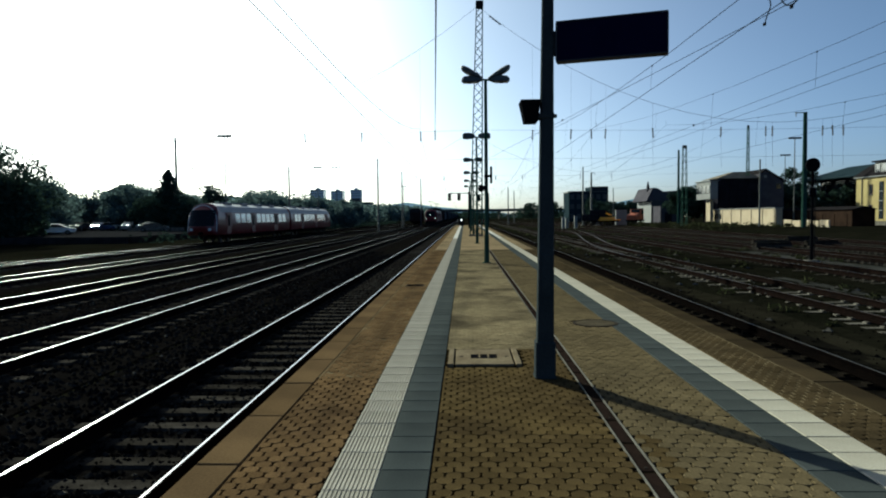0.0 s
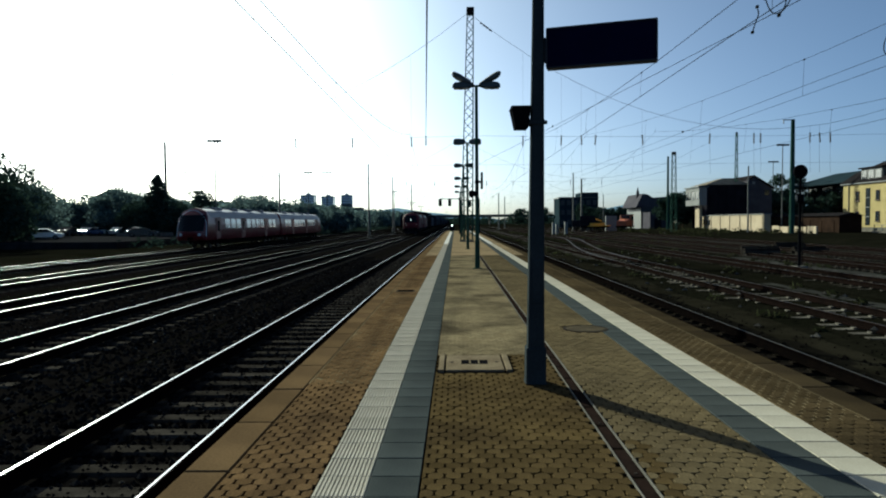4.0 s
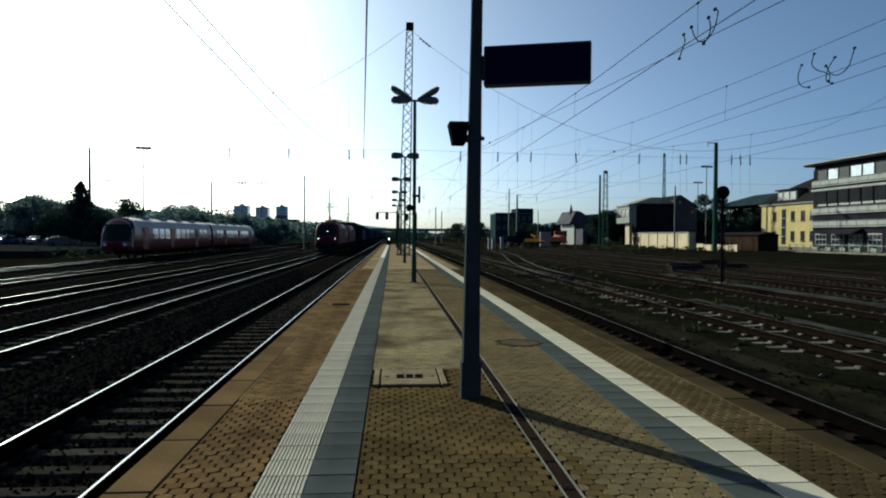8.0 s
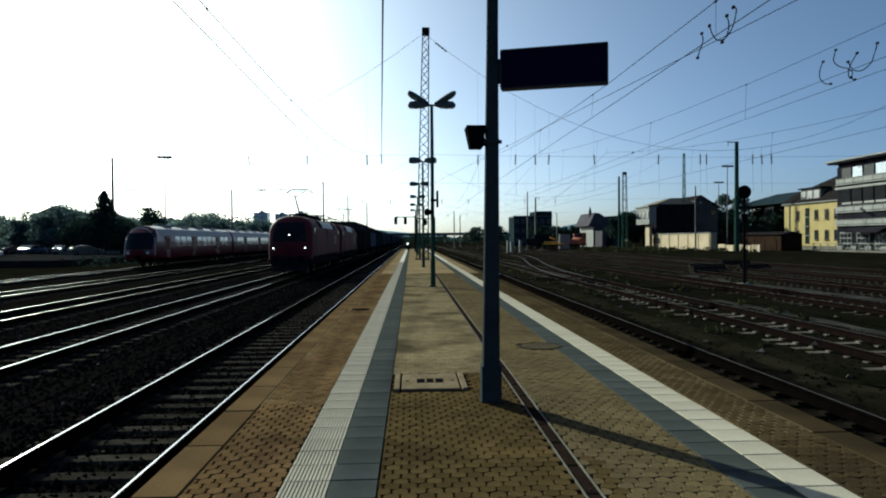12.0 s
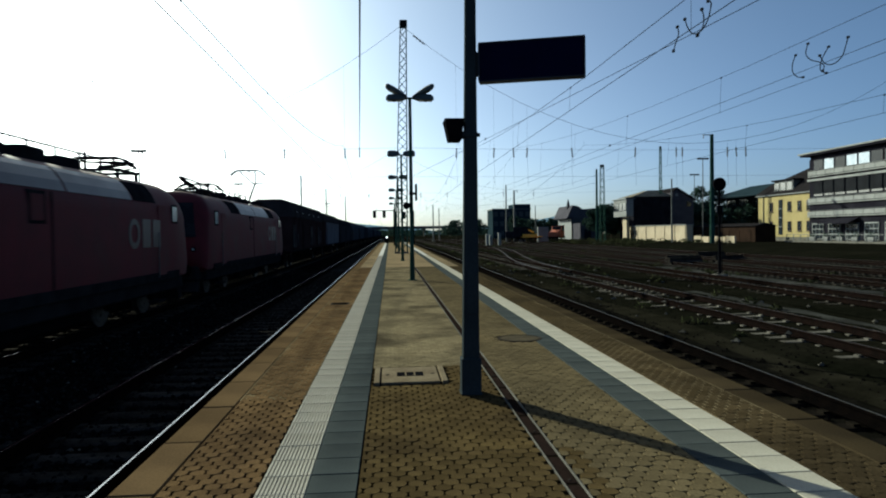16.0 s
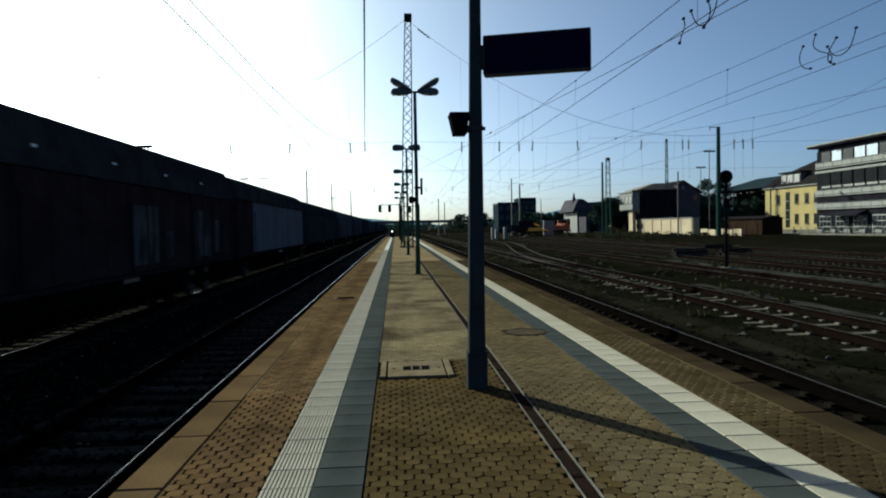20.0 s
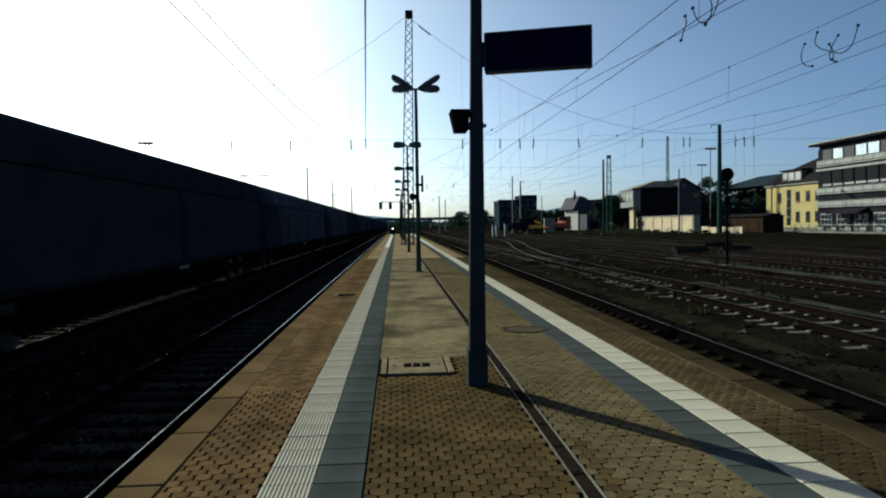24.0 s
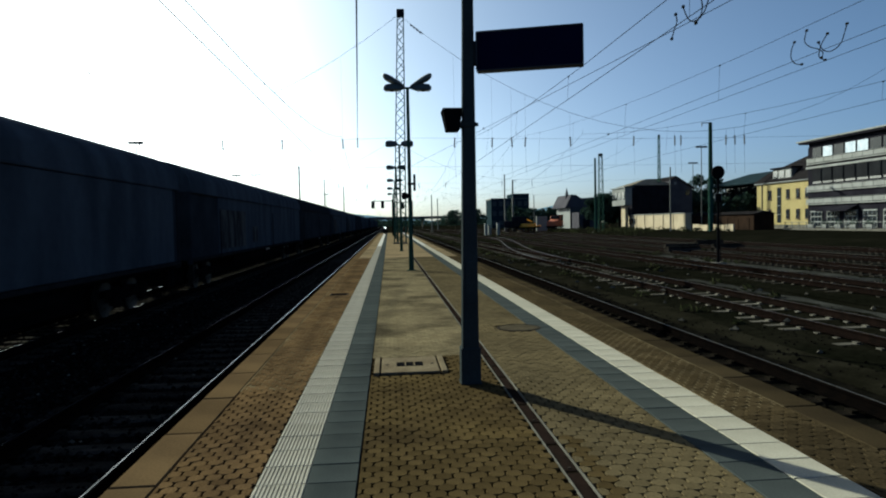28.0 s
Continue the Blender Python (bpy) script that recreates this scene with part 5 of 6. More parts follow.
# ---- trees ----


def leaf_cloud(mb, centre, rad, n, size, rnd, squash=.75):
    for _ in range(n):
        d = Vector((rnd.gauss(0, 1), rnd.gauss(0, 1), rnd.gauss(0, 1))).normalized() * rad * rnd.uniform(.35, 1.0) ** .6
        p = Vector(centre) + Vector((d.x, d.y, d.z * squash))
        u = Vector((rnd.gauss(0, 1), rnd.gauss(0, 1), rnd.gauss(0, .7))).normalized()
        w = u.orthogonal().normalized()
        s = size * rnd.uniform(.6, 1.4)
        mb.add([p - u * s, p + w * s * .45, p + u * s, p - w * s * .45], [(0, 1, 2, 3)])


def tree(x, y, h, spread, seed, label="leafy green tree at the edge of the yard", leaves=1700, leaf=.32, cone=False, m_leaf=None, low=.36):
    rnd = random.Random(seed)
    t = thing("tree", label, "tree", m=pose(x, y, YARD - .05), group="trees round the yard")
    tr = MB()
    pts = [(0, 0, 0), (rnd.uniform(-.1, .1), 0, h * .25), (rnd.uniform(-.25, .25), rnd.uniform(-.2, .2), h * .5), (rnd.uniform(-.3, .3), 0, h * .85)]
    for i, (a, c) in enumerate(zip(pts, pts[1:])):
        tr.cyl(a, c, h * .022 * (1 - i * .28), h * .022 * (1 - (i + 1) * .28), 8)
    part("trunk", tr, M_TRUNK, t, smooth=40)
    cr = MB()
    if cone:
        for k in range(44):
            u = k / 44
            r = spread * (1 - u) ** .85
            for j in range(int(26 * (1 - u)) + 5):
                a, f0 = rnd.uniform(0, 6.28), rnd.uniform(.75, 1.1)
                for q in range(7):
                    f = r * f0 * (q + rnd.random()) / 7
                    leaf_cloud(cr, (f * math.cos(a), f * math.sin(a), h * (.06 + .94 * u) - f * .22), .22, 2, leaf, rnd, .6)
    else:
        clumps = 34 if low < .3 else 22
        for k in range(clumps):
            a, u = rnd.uniform(0, 6.28), rnd.random()
            zz = h * (low + (.94 - low) * u)
            rr = spread * (1 - (abs(u - .38) / .72) ** 2) ** .5 * rnd.uniform(.45, .95) if abs(u - .38) < .7 else spread * .2
            c = (rr * math.cos(a), rr * math.sin(a), zz)
            leaf_cloud(cr, c, spread * rnd.uniform(.28, .46), int(leaves / clumps), leaf, rnd)
            if k % 3 == 0:
                part("limb", MB().cyl((0, 0, h * rnd.uniform(.3, .5)), c, h * .010, h * .004, 5), M_TRUNK, t)
    if low < .3 and not cone:
        for k in range(16):
            a, u = rnd.uniform(0, 6.28), rnd.random()
            rr = spread * .62 * rnd.random()
            leaf_cloud(cr, (rr * math.cos(a), rr * math.sin(a), h * (.08 + .66 * u)), spread * .34, int(leaves / 40), leaf * 2.3, rnd)
    part("crown", cr, m_leaf or (M_CONIFER if cone else M_LEAF), t, fix=False)
    return t


TREES = ((-54, 75, 10.6, 6.5, 1), (-60, 80, 10.5, 5.5, 2), (-66, 100, 10.0, 5, 3), (-72, 112, 9.6, 5, 4), (-63, 122, 8.8, 5, 5), (-74, 128, 8.6, 5, 6), (-66, 134, 8.3, 4.5, 7), (-58, 128, 7.6, 4.5, 8), (-64, 146, 8.2, 4.5, 9))
for x, y, h, s, k in TREES:
    # all but the two nearest trees take the hazed leaf colour
    tree(x, y, h, s, k, leaves=11000 if k < 3 else 4200, leaf=.19 if k < 3 else .26, low=.14, m_leaf=M_LEAF if k < 3 else M_HAZEWOOD)
tree(-49, 109, 10.9, 6.2, 21, "dark pointed conifer behind the railcar", 9000, .25, True)
tree(-45.5, 108, 5.9, 3.4, 22, "dark green bushy tree beside the conifer", 4000, .24, low=.14)
tree(-53.5, 112, 6.2, 3.6, 23, "dark green bushy tree beside the conifer", 4000, .24, low=.14)
tree(-61.5, 160, 11.0, 3.6, 24, "round-crowned green tree above the treeline", 1500, .36)
for k, (x, y, h, s) in enumerate(((-40, 128, 7.2, 4.2), (-44, 150, 8.0, 4.6), (-50, 172, 9.6, 5), (-56, 178, 9.8, 5), (-38, 165, 7.4, 4.5), (-34, 140, 6.0, 3.8), (-47, 195, 9.6, 5), (-33, 190, 7.6, 4.8), (-30, 165, 5.4, 3.6))):
    tree(x, y, h, s, 40 + k, leaves=3000, leaf=.3, low=.14, m_leaf=M_HAZEWOOD)

# belt of woods behind, down to the far end of the yard
rnd = random.Random(5)
woods = MB()
for k in range(420):
    u = rnd.random()
    y = 130 + 420 * u ** 1.3
    x = -(74 - 46 * u) + rnd.uniform(-16, 6)
    h = rnd.uniform(5.0, 8.8) * (1 + u * .35)
    leaf_cloud(woods, (x, y, YARD + h * .5), h * .5, 46, .75 + u * .8, rnd, 1.0)
for k in range(120):
    x = rnd.uniform(-130, -70)
    y = rnd.uniform(95, 240)
    h = rnd.uniform(6, 9)
    leaf_cloud(woods, (x, y, YARD + h * .5), h * .55, 46, .9, rnd, 1.0)
for k in range(190):
    x = rnd.uniform(-100, -42)
    y = rnd.uniform(190, 225)
    leaf_cloud(woods, (x, y, YARD + rnd.uniform(2.5, 6.6)), rnd.uniform(3.0, 4.2), 60, .9, rnd, .9)
thing("far_woods", "dark green belt of trees behind the yard", "trees", kind="stuff", mb=woods, material=M_HAZEWOOD, fix=False)
scrub = MB()
for k in range(150):
    y = rnd.uniform(70, 260)
    leaf_cloud(scrub, (-29.5 - rnd.random() * 7 + (y - 70) * .02, y, YARD + .3), rnd.uniform(.5, 1.3), 26, .22, rnd, .8)
thing("bank_scrub", "low dark scrub along the far side tracks", "bushes", kind="stuff", mb=scrub, material=M_LEAF, fix=False)

# ---- distance ----
hill = MB()
prof = []
for k in range(61):
    a = radians(-75 + 150 * k / 60)
    hgt = 26 + 13 * math.sin(k * .35) + 9 * math.sin(k * .9 + 1) + 4 * math.sin(k * 2.3)
    prof.append((a, hgt * 1.75))
for i, (a, hgt) in enumerate(prof):
    hill.v += [(2600 * math.sin(a), 2600 * math.cos(a), -5), (2600 * math.sin(a), 2600 * math.cos(a), hgt), (3400 * math.sin(a), 3400 * math.cos(a), -5)]
hill.f += [(3 * i, 3 * i + 3, 3 * i + 4, 3 * i + 1) for i in range(60)] + [(3 * i + 1, 3 * i + 4, 3 * i + 5, 3 * i + 2) for i in range(60)]
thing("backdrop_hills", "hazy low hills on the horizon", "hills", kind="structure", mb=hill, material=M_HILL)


def far_block(x, y, w, d, h, floors, cols, label, name="apartment_tower", m_wall=None, rot=0):
    bl = thing(name, label, "building", m=pose(x, y, YARD, 0, 0, rot))
    part("wall", MB().box(-w / 2, w / 2, -d / 2, d / 2, 0, h), m_wall or M_HAZEBLUE, bl)
    part("roof", MB().box(-w / 2 - .2, w / 2 + .2, -d / 2 - .2, d / 2 + .2, h, h + .5), M_GREYCLAD, bl)
    if name != "far_office":
        part("lift_house", MB().box(-w * .15, w * .15, -d * .2, d * .2, h + .5, h + 2.8), m_wall or M_HAZEBLUE, bl)
    fh = h / floors
    win = MB().box(-w / cols * .3, w / cols * .3, -.12, .0, fh * .3, fh * .8).mesh("window", M_GREYCLAD if name == "far_office" else M_GLASS)
    for i in range(floors):
        for j in range(cols):
            part("window", win, None, bl, m=pose(-w / 2 + w * (j + .5) / cols, -d / 2, i * fh))
    return bl


for x, y, w, h in ((-198.5, 900, 18, 40), (-171.6, 900, 16, 38), (-146.5, 900, 13, 39.5)):
    far_block(x, y, w, 18, h, 12, 6, "pale concrete apartment tower far beyond the trees")
for k, (x, y, w, h) in enumerate(((-118, 420, 34, 12.5), (-92, 430, 26, 11.5), (-150, 410, 30, 13), (-72, 440, 22, 12))):
    far_block(x, y, w, 12, h, 4, 7, "long distant apartment block above the treeline", "apartment_block", M_GREYCLAD)

# ---- railcar at rest on the far track ----


def railcar(flip):
    L = 26.2
    rc = thing("railcar", "parked red and grey diesel railcar", "train car", group="parked two-car railcar")
    cs = [(-1.30, .75), (-1.42, 1.0), (-1.42, 2.2), (-1.34, 2.9), (-1.05, 3.45), (-.55, 3.70), (0, 3.76), (.55, 3.70), (1.05, 3.45), (1.34, 2.9), (1.42, 2.2), (1.42, 1.0), (1.30, .75), (0, .75)]

    def nose(a, z):
        return .55 * a ** 3 + .42 * max(0, z - 1.6) ** 1.1
    rings = []
    for a in (.05, .4, .7, .9, 1.0):
        rings.append([(x * a, nose(a, z), z) for x, z in ((x, 2.0 + (z - 2.0) * a) for x, z in cs)])
    for y in (1.8, 6, 12, 18, L - .05):
        rings.append([(x, y, z) for x, z in cs])
    part("body", MB().loft(rings), M_REDDMU, rc, "red lower body", smooth=35)
    roof = [(x * 1.006, z + .012) for x, z in cs if z > 2.85]
    part("roof", MB().prism(roof + [(x * .97, z - .05) for x, z in roof[::-1]], "y", 1.9, L - .06), M_CARROOF, rc, "grey roof", smooth=35)

    def fy(x, z):
        a = min(1, abs(x) / 1.42)
        return nose(a, z) - .03
    part("windscreen", MB().sheet(lambda u, v: ((u - .5) * 2.4, fy((u - .5) * 2.4, 1.62 + v * 1.5), 1.62 + v * 1.5), 8, 6), M_WINDSCREEN, rc, "large dark windscreen", smooth=60)
    rim = [(1.36 * math.cos(math.pi * k / 16) * (1 if abs(k - 8) > 5 else .96), 1.1 + 2.45 * math.sin(math.pi * k / 16) ** .55) for k in range(17)]
    part("front_rim", MB().tube([(x, nose(min(1, abs(x) / 1.42), z) + .02, z) for x, z in rim], .035, 6), M_LAMPGLASS, rc, "pale rim round the front", smooth=50)
    for x in (-.85, .85):
        part("headlight", MB().cyl((x, fy(x, 1.3) - .02, 1.3), (x, fy(x, 1.3) + .1, 1.3), .13, .13, 12), M_LAMPGLASS, rc)
    for s in (-1, 1):
        band = MB().prism([(s * 1.40, 1.80), (s * 1.436, 1.80), (s * 1.362, 2.82), (s * 1.326, 2.82)], "y", 3.0, L - 1.0)
        part("window_band", band, M_REDDMU, rc, "dark red band between the windows")
        for k in range(11):
            y = 5.6 + k * 1.72
            if k in (3, 8):
                continue
            part("window", MB().prism([(s * 1.430, 1.85), (s * 1.446, 1.85), (s * 1.375, 2.78), (s * 1.359, 2.78)], "y", y, y + 1.35), M_MIRRORGLASS, rc)
        for y in (3.6, 11.2, 19.8):
            dr = part("door", MB().box(min(s * 1.42, s * 1.44), max(s * 1.42, s * 1.44), y - .6, y + .6, .85, 2.9, .01), M_REDDMU, rc)
            part("door_window", MB().box(min(s * 1.435, s * 1.448), max(s * 1.435, s * 1.448), y - .25, y + .25, 1.6, 2.6, .006), M_GLASS, dr)
    part("underfloor_box", MB().box(-1.2, 1.2, 6.5, 19, .3, .8, .04), M_BOGIE, rc)
    for y in (4.0, L - 4.0):
        bogie(rc, y, 2.0, .46, False)
    for k in range(4):
        part("roof_unit", MB().box(-.6, .6, 5 + k * 5, 7 + k * 5, 3.7, 3.92, .05), M_CARROOF, rc)
    part("gangway", MB().box(-.7, .7, L - .05, L + .35, .9, 3.2, .03), M_BLACK, rc)
    part("coupler", MB().box(-.12, .12, -.25, .7, .8, 1.05, .03), M_BOGIE, rc)
    return rc


rc1 = railcar(False)
rc1.matrix_basis = pose(LEFT_TRACKS[4], 60.6, RAIL)
copy_thing(rc1, pose(LEFT_TRACKS[4], 60.6 + 2 * 26.2 + .75, RAIL, 0, 0, 180))

tank = wagon(13.5, "barrel", M_WAGBROWN, M_WAGROOF, "old dark wagon parked far up the line", 2, "two")
WHEELSETS[:] = [q for q in WHEELSETS if q[0].parent is not tank]
tank.matrix_basis = pose(LEFT_TRACKS[2], 172, RAIL)

# ---- parked cars ----


def car(m_body, label):
    ca = thing("car", label, "car", group="cars in the car park")
    side = [(-2.1, .35), (2.1, .35), (2.15, .62), (2.05, .82), (1.15, .95), (.45, 1.38), (-1.0, 1.42), (-1.75, 1.0), (-2.12, .92), (-2.18, .6)]
    b_ = MB()
    b_.loft([[(x, -.82, z) for x, z in side], [(x, -.88, z * .99) for x, z in side], [(x, .88, z * .99) for x, z in side], [(x, .82, z) for x, z in side]])
    part("body", b_, m_body, ca, smooth=30)
    for s in (-1, 1):
        part("side_window", MB().prism([(1.0, .97), (.42, 1.33), (-.95, 1.36), (-1.55, 1.0)], "y", s * .885, s * .892), M_GLASS, ca)
        for x in (-1.35, 1.3):
            wh = part("wheel", MB().cyl((x, s * .68, .31), (x, s * .90, .31), .31, .31, 16), M_TYRE, ca)
            part("rim", MB().cyl((x, s * .90, .31), (x, s * .91, .31), .19, .18, 12), M_GALV, wh)
        part("headlight", MB().box(2.0, 2.16, s * .65 - .16, s * .65 + .16, .62, .76, .03), M_LAMPGLASS, ca)
    part("windscreen", MB().prism([(1.17, .96), (.48, 1.38), (.46, 1.36), (1.12, .95)], "y", -.72, .72), M_GLASS, ca)
    part("rear_window", MB().prism([(-1.76, 1.03), (-1.05, 1.425), (-1.06, 1.40), (-1.72, 1.0)], "y", -.7, .7), M_GLASS, ca)
    return ca


CARPAINT = [mat("car_paint_%s" % n, c, tuple(x * .9 for x in c), .25, metal=me, scale=1, fine=20, bump=0, mix=.05, coat=.8) for n, c, me in (("silver", (.55, .56, .58), .5), ("white", (.8, .8, .8), 0), ("blue", (.05, .08, .2), .2), ("black", (.02, .02, .022), 0))]
lot = MB().box(-84, -36, 70, 124, YARD - .1, YARD + .70)
thing("car_park", "dark asphalt car park beyond the tracks", "car park", kind="structure", mb=lot, material=M_ASPHALT)
cars = [car(CARPAINT[0], "silver parked car shining in the sun"), car(CARPAINT[1], "white parked car shining in the sun"), car(CARPAINT[2], "dark blue parked car in the car park"), car(CARPAINT[3], "black parked car in the car park")]
spots = ((-55.6, 110, 0, 80), (-53.2, 110.4, 1, 82), (-51.0, 110, 0, 85), (-49, 110.5, 1, 80), (-62, 112, 2, 84), (-52.5, 84, 1, 25), (-56.5, 86, 2, 20), (-59, 117, 0, 75), (-66, 113, 3, 80), (-64.5, 119, 1, 78), (-70, 118, 0, 80), (-47, 99, 3, 20))
placed = set()
for x, y, k, a in spots:
    if k in placed:
        copy_thing(cars[k], pose(x, y, YARD + .70, 0, 0, a))
    else:
        placed.add(k)
        cars[k].matrix_basis = pose(x, y, YARD + .70, 0, 0, a)
wall = MB().box(-53.5, -44.5, 103.9, 104.2, YARD + .65, .25, .02)
thing("low_wall", "low pale concrete wall at the car park", "wall", mb=wall, material=M_CONC)

# ---- yard lights and poles on the left ----


def yard_light(x, y, h, w, label="tall yard light with a wide T-shaped head"):
    yl = thing("yard_light", label, "yard lamp", m=pose(x, y, YARD), group="yard lights")
    part("pole", MB().cyl((0, 0, 0), (0, 0, h), .13, .08, 8), M_GALV, yl)
    part("crossbar", MB().box(-w / 2, w / 2, -.06, .06, h, h + .1), M_GALV, yl)
    for k in range(3):
        u = -w / 2 + w * (k + .5) / 3
        part("lamp_head", MB().box(u - w * .14, u + w * .14, -.3, .2, h - .02, h + .3, .04), M_LOCOGREY, yl)
    return yl


for x, y, h, w in ((-32.5, 90, 13.6, 2.0), (-30.9, 140, 13.0, 1.9), (-61.8, 150, 14.0, 2.6), (-80.9, 170, 14.5, 2.8), (-21.0, 230, 13.0, 2.0), (-38.5, 200, 17.6, 3.2), (-58.0, 200, 16.6, 3.2)):
    yard_light(x, y, h, w)


def steel_pole(x, y, h, r, label="slim steel catenary pole", arm=0.0, name="catenary_pole", m_pole=None):
    sp = thing(name, label, "pole", m=pose(x, y, YARD), group="catenary poles")
    part("pole", MB().cyl((0, 0, 0), (0, 0, h), r, r * .7, 8), m_pole or M_GALV, sp)
    part("footing", MB().box(-r * 2.4, r * 2.4, -r * 2.4, r * 2.4, -.1, .25, .02), M_CONC, sp)
    if arm:
        part("arm", MB().box(min(0, arm), max(0, arm), -.05, .05, h - .12, h), M_GALV, sp)
        part("insulator", MB().cyl((arm * .9, 0, h - .6), (arm * .9, 0, h - .1), .08, .05, 6), M_INSUL, sp)
    return sp


for x, y, h, r, arm in ((-53.5, 122.5, 17.7, .32, -1.4), (-29.1, 110, 11.0, .20, 0), (-14.3, 110, 12.2, .16, 0), (-15.0, 160, 13.4, .18, 0), (-11.2, 171, 12.3, .18, 0)):
    steel_pole(x, y, h, r, arm=arm)
post = thing("trackside_post", "short dark post beside the tracks", "post", m=pose(-11.05, 15.1, BED - .05))
part("post", MB().box(-.07, .07, -.07, .07, 0, 1.05, .015), M_BLACK, post)
part("cap", MB().box(-.09, .09, -.09, .09, 1.05, 1.10, .01), M_BLACK, post)

# large hall behind the left-hand trees, with a small spire
hall = thing("goods_hall", "long grey goods hall with a small roof spire", "building", m=pose(-104, 206, YARD))
part("wall", MB().box(-10, 9.5, 0, 30, 0, 10.6), M_GABLE, hall)
part("roof", MB().prism([(-10.6, 10.6), (-3, 13.7), (10.1, 10.6)], "y", -.6, 30.6), M_GREYCLAD, hall)
part("spire", MB().cyl((8.4, 4, 10.6), (8.4, 4, 14.6), .55, .05, 8), M_GREYCLAD, hall)
for k in range(5):
    part("window", MB().box(-8 + k * 3.4, -6 + k * 3.4, -.06, .02, 6.5, 8.6), M_GLASS, hall)

# ---- buildings on the right ----


def win_set(parent, x, ys, z0, z1, w, frame=True, m_fr=None, nx=-1, m_gl=None):
    """Windows in a wall that faces -x, at x."""
    for y in ys:
        fr = part("window", MB().box(x - .10, x + .05, y - w / 2, y + w / 2, z0, z1, .02), m_fr or M_WHITEWALL, parent)
        part("pane", MB().box(x - .115, x - .09, y - w / 2 + .09, y + w / 2 - .09, z0 + .09, z1 - .09), m_gl or M_GLASS, fr)
        part("sill", MB().box(x - .22, x + .02, y - w / 2 - .08, y + w / 2 + .08, z0 - .10, z0, .01), M_CONC, fr)


yel = thing("yellow_house", "two-storey yellow rendered house with dark mansard roof", "house", kind="")
part("wall", MB().box(78, 90, 117.5, 135.6, YARD - .1, 8.1), M_YELLOW, yel)
part("plinth", MB().box(77.9, 90.1, 117.4, 135.7, YARD - .1, -.2), M_CONC, yel)
part("cornice", MB().box(77.6, 90.4, 117.1, 136.0, 8.1, 8.4, .05), M_WHITEWALL, yel)
part("roof", MB().loft([[(77.5, 117.0, 8.4), (90.5, 117.0, 8.4), (90.5, 136.1, 8.4), (77.5, 136.1, 8.4)], [(78.9, 117.0, 10.3), (89.1, 117.0, 10.3), (89.1, 133.2, 10.3), (78.9, 133.2, 10.3)], [(83, 117.0, 13.8), (85, 117.0, 13.8), (85, 123.5, 13.8), (83, 123.5, 13.8)]]), M_ROOFTILE, yel)
win_set(yel, 78, (130.8, 124.6, 121.4, 118.6), 4.85, 6.75, 1.15, m_fr=M_BRICKRED)
win_set(yel, 78, (130.8, 124.6, 121.4, 118.6), .95, 2.85, 1.15, m_fr=M_BRICKRED)
part("stair_glazing", MB().box(77.92, 78.02, 126.9, 128.2, .2, 7.2, .01), M_GLASS, yel)
for z in (1.8, 3.6, 5.4):
    part("glazing_bar", MB().box(77.88, 77.94, 126.85, 128.25, z - .06, z + .06), M_WHITEWALL, yel)
for y in (131.6, 125.0):
    part("cellar_window", MB().box(77.85, 77.92, y - .5, y + .5, -.75, -.3), M_GLASS, yel)
dm = part("dormer", MB().box(77.9, 80.8, 123.2, 129.6, 8.6, 10.9, .05), M_WHITEWALL, yel)
for y in (124.2, 126.4, 128.6):
    part("pane", MB().box(77.82, 77.9, y - .75, y + .75, 9.0, 10.5), M_GLASS, dm)
part("dormer_roof", MB().box(77.5, 81.2, 122.8, 130.0, 10.9, 11.15), M_ROOFTILE, dm)
part("drainpipe", MB().cyl((77.9, 133.6, -.9), (77.9, 133.6, 8.1), .08, .08, 8), M_GALV, yel)

off = thing("office_building", "grey and white office building with long balconies", "office building")
# dark wall colour carries the shade between the balcony bands
part("wall", MB().box(77.2, 96, 88, 117.15, YARD - .1, 13.9), M_DARKCLAD, off)
part("roof", MB().prism([(76.2, 14.95), (98, 15.5), (98, 15.85), (76.2, 15.2)], "y", 86, 119.2), M_BALCONY, off)
part("roof_soffit", MB().box(76.4, 79, 86.4, 118.8, 14.60, 14.93), M_DARKCLAD, off)
part("top_storey", MB().box(77.3, 95.5, 88.4, 117.0, 13.9, 14.75), M_DARKCLAD, off)
for z, x0 in ((10.9, 76.9), (5.95, 76.9), (3.6, 76.8)):
    part("balcony_slab", MB().box(x0, 77.2, 88, 117.2, z - .2, z, .02), M_BALCONY, off)
    for k in range(12):
        y0 = 88 + k * 2.433
        part("balcony_panel", MB().box(x0, x0 + .07, y0 + .05, y0 + 2.38, z + .1, z + .85, .01), M_BALCONY, off)
    part("balcony_rail", MB().box(x0 - .02, x0 + .1, 88, 117.2, z + .95, z + 1.0), M_GALV, off)
for k in range(9):
    y0 = 90 + k * 2.9
    part("window", MB().box(77.10, 77.22, y0, y0 + 2.5, 11.9, 13.7, .02), M_COATGLASS if k in (4, 5, 7) else M_WINDSCREEN, off)
    part("window", MB().box(77.10, 77.22, y0, y0 + 2.5, 7.2, 9.9, .02), M_GLASS, off)
    sh = part("shutter", MB().box(76.98, 77.10, y0 + .02, y0 + 2.48, 7.6, 10.1), M_DARKCLAD, off)
    for j in range(8):
        part("slat", MB().box(76.94, 76.99, y0 + .02, y0 + 2.48, 7.7 + j * .3, 7.86 + j * .3), M_SHUTTER, sh)
part("fascia", MB().box(76.8, 76.92, 88, 117.2, 9.95, 10.35, .02), M_BALCONY, off)
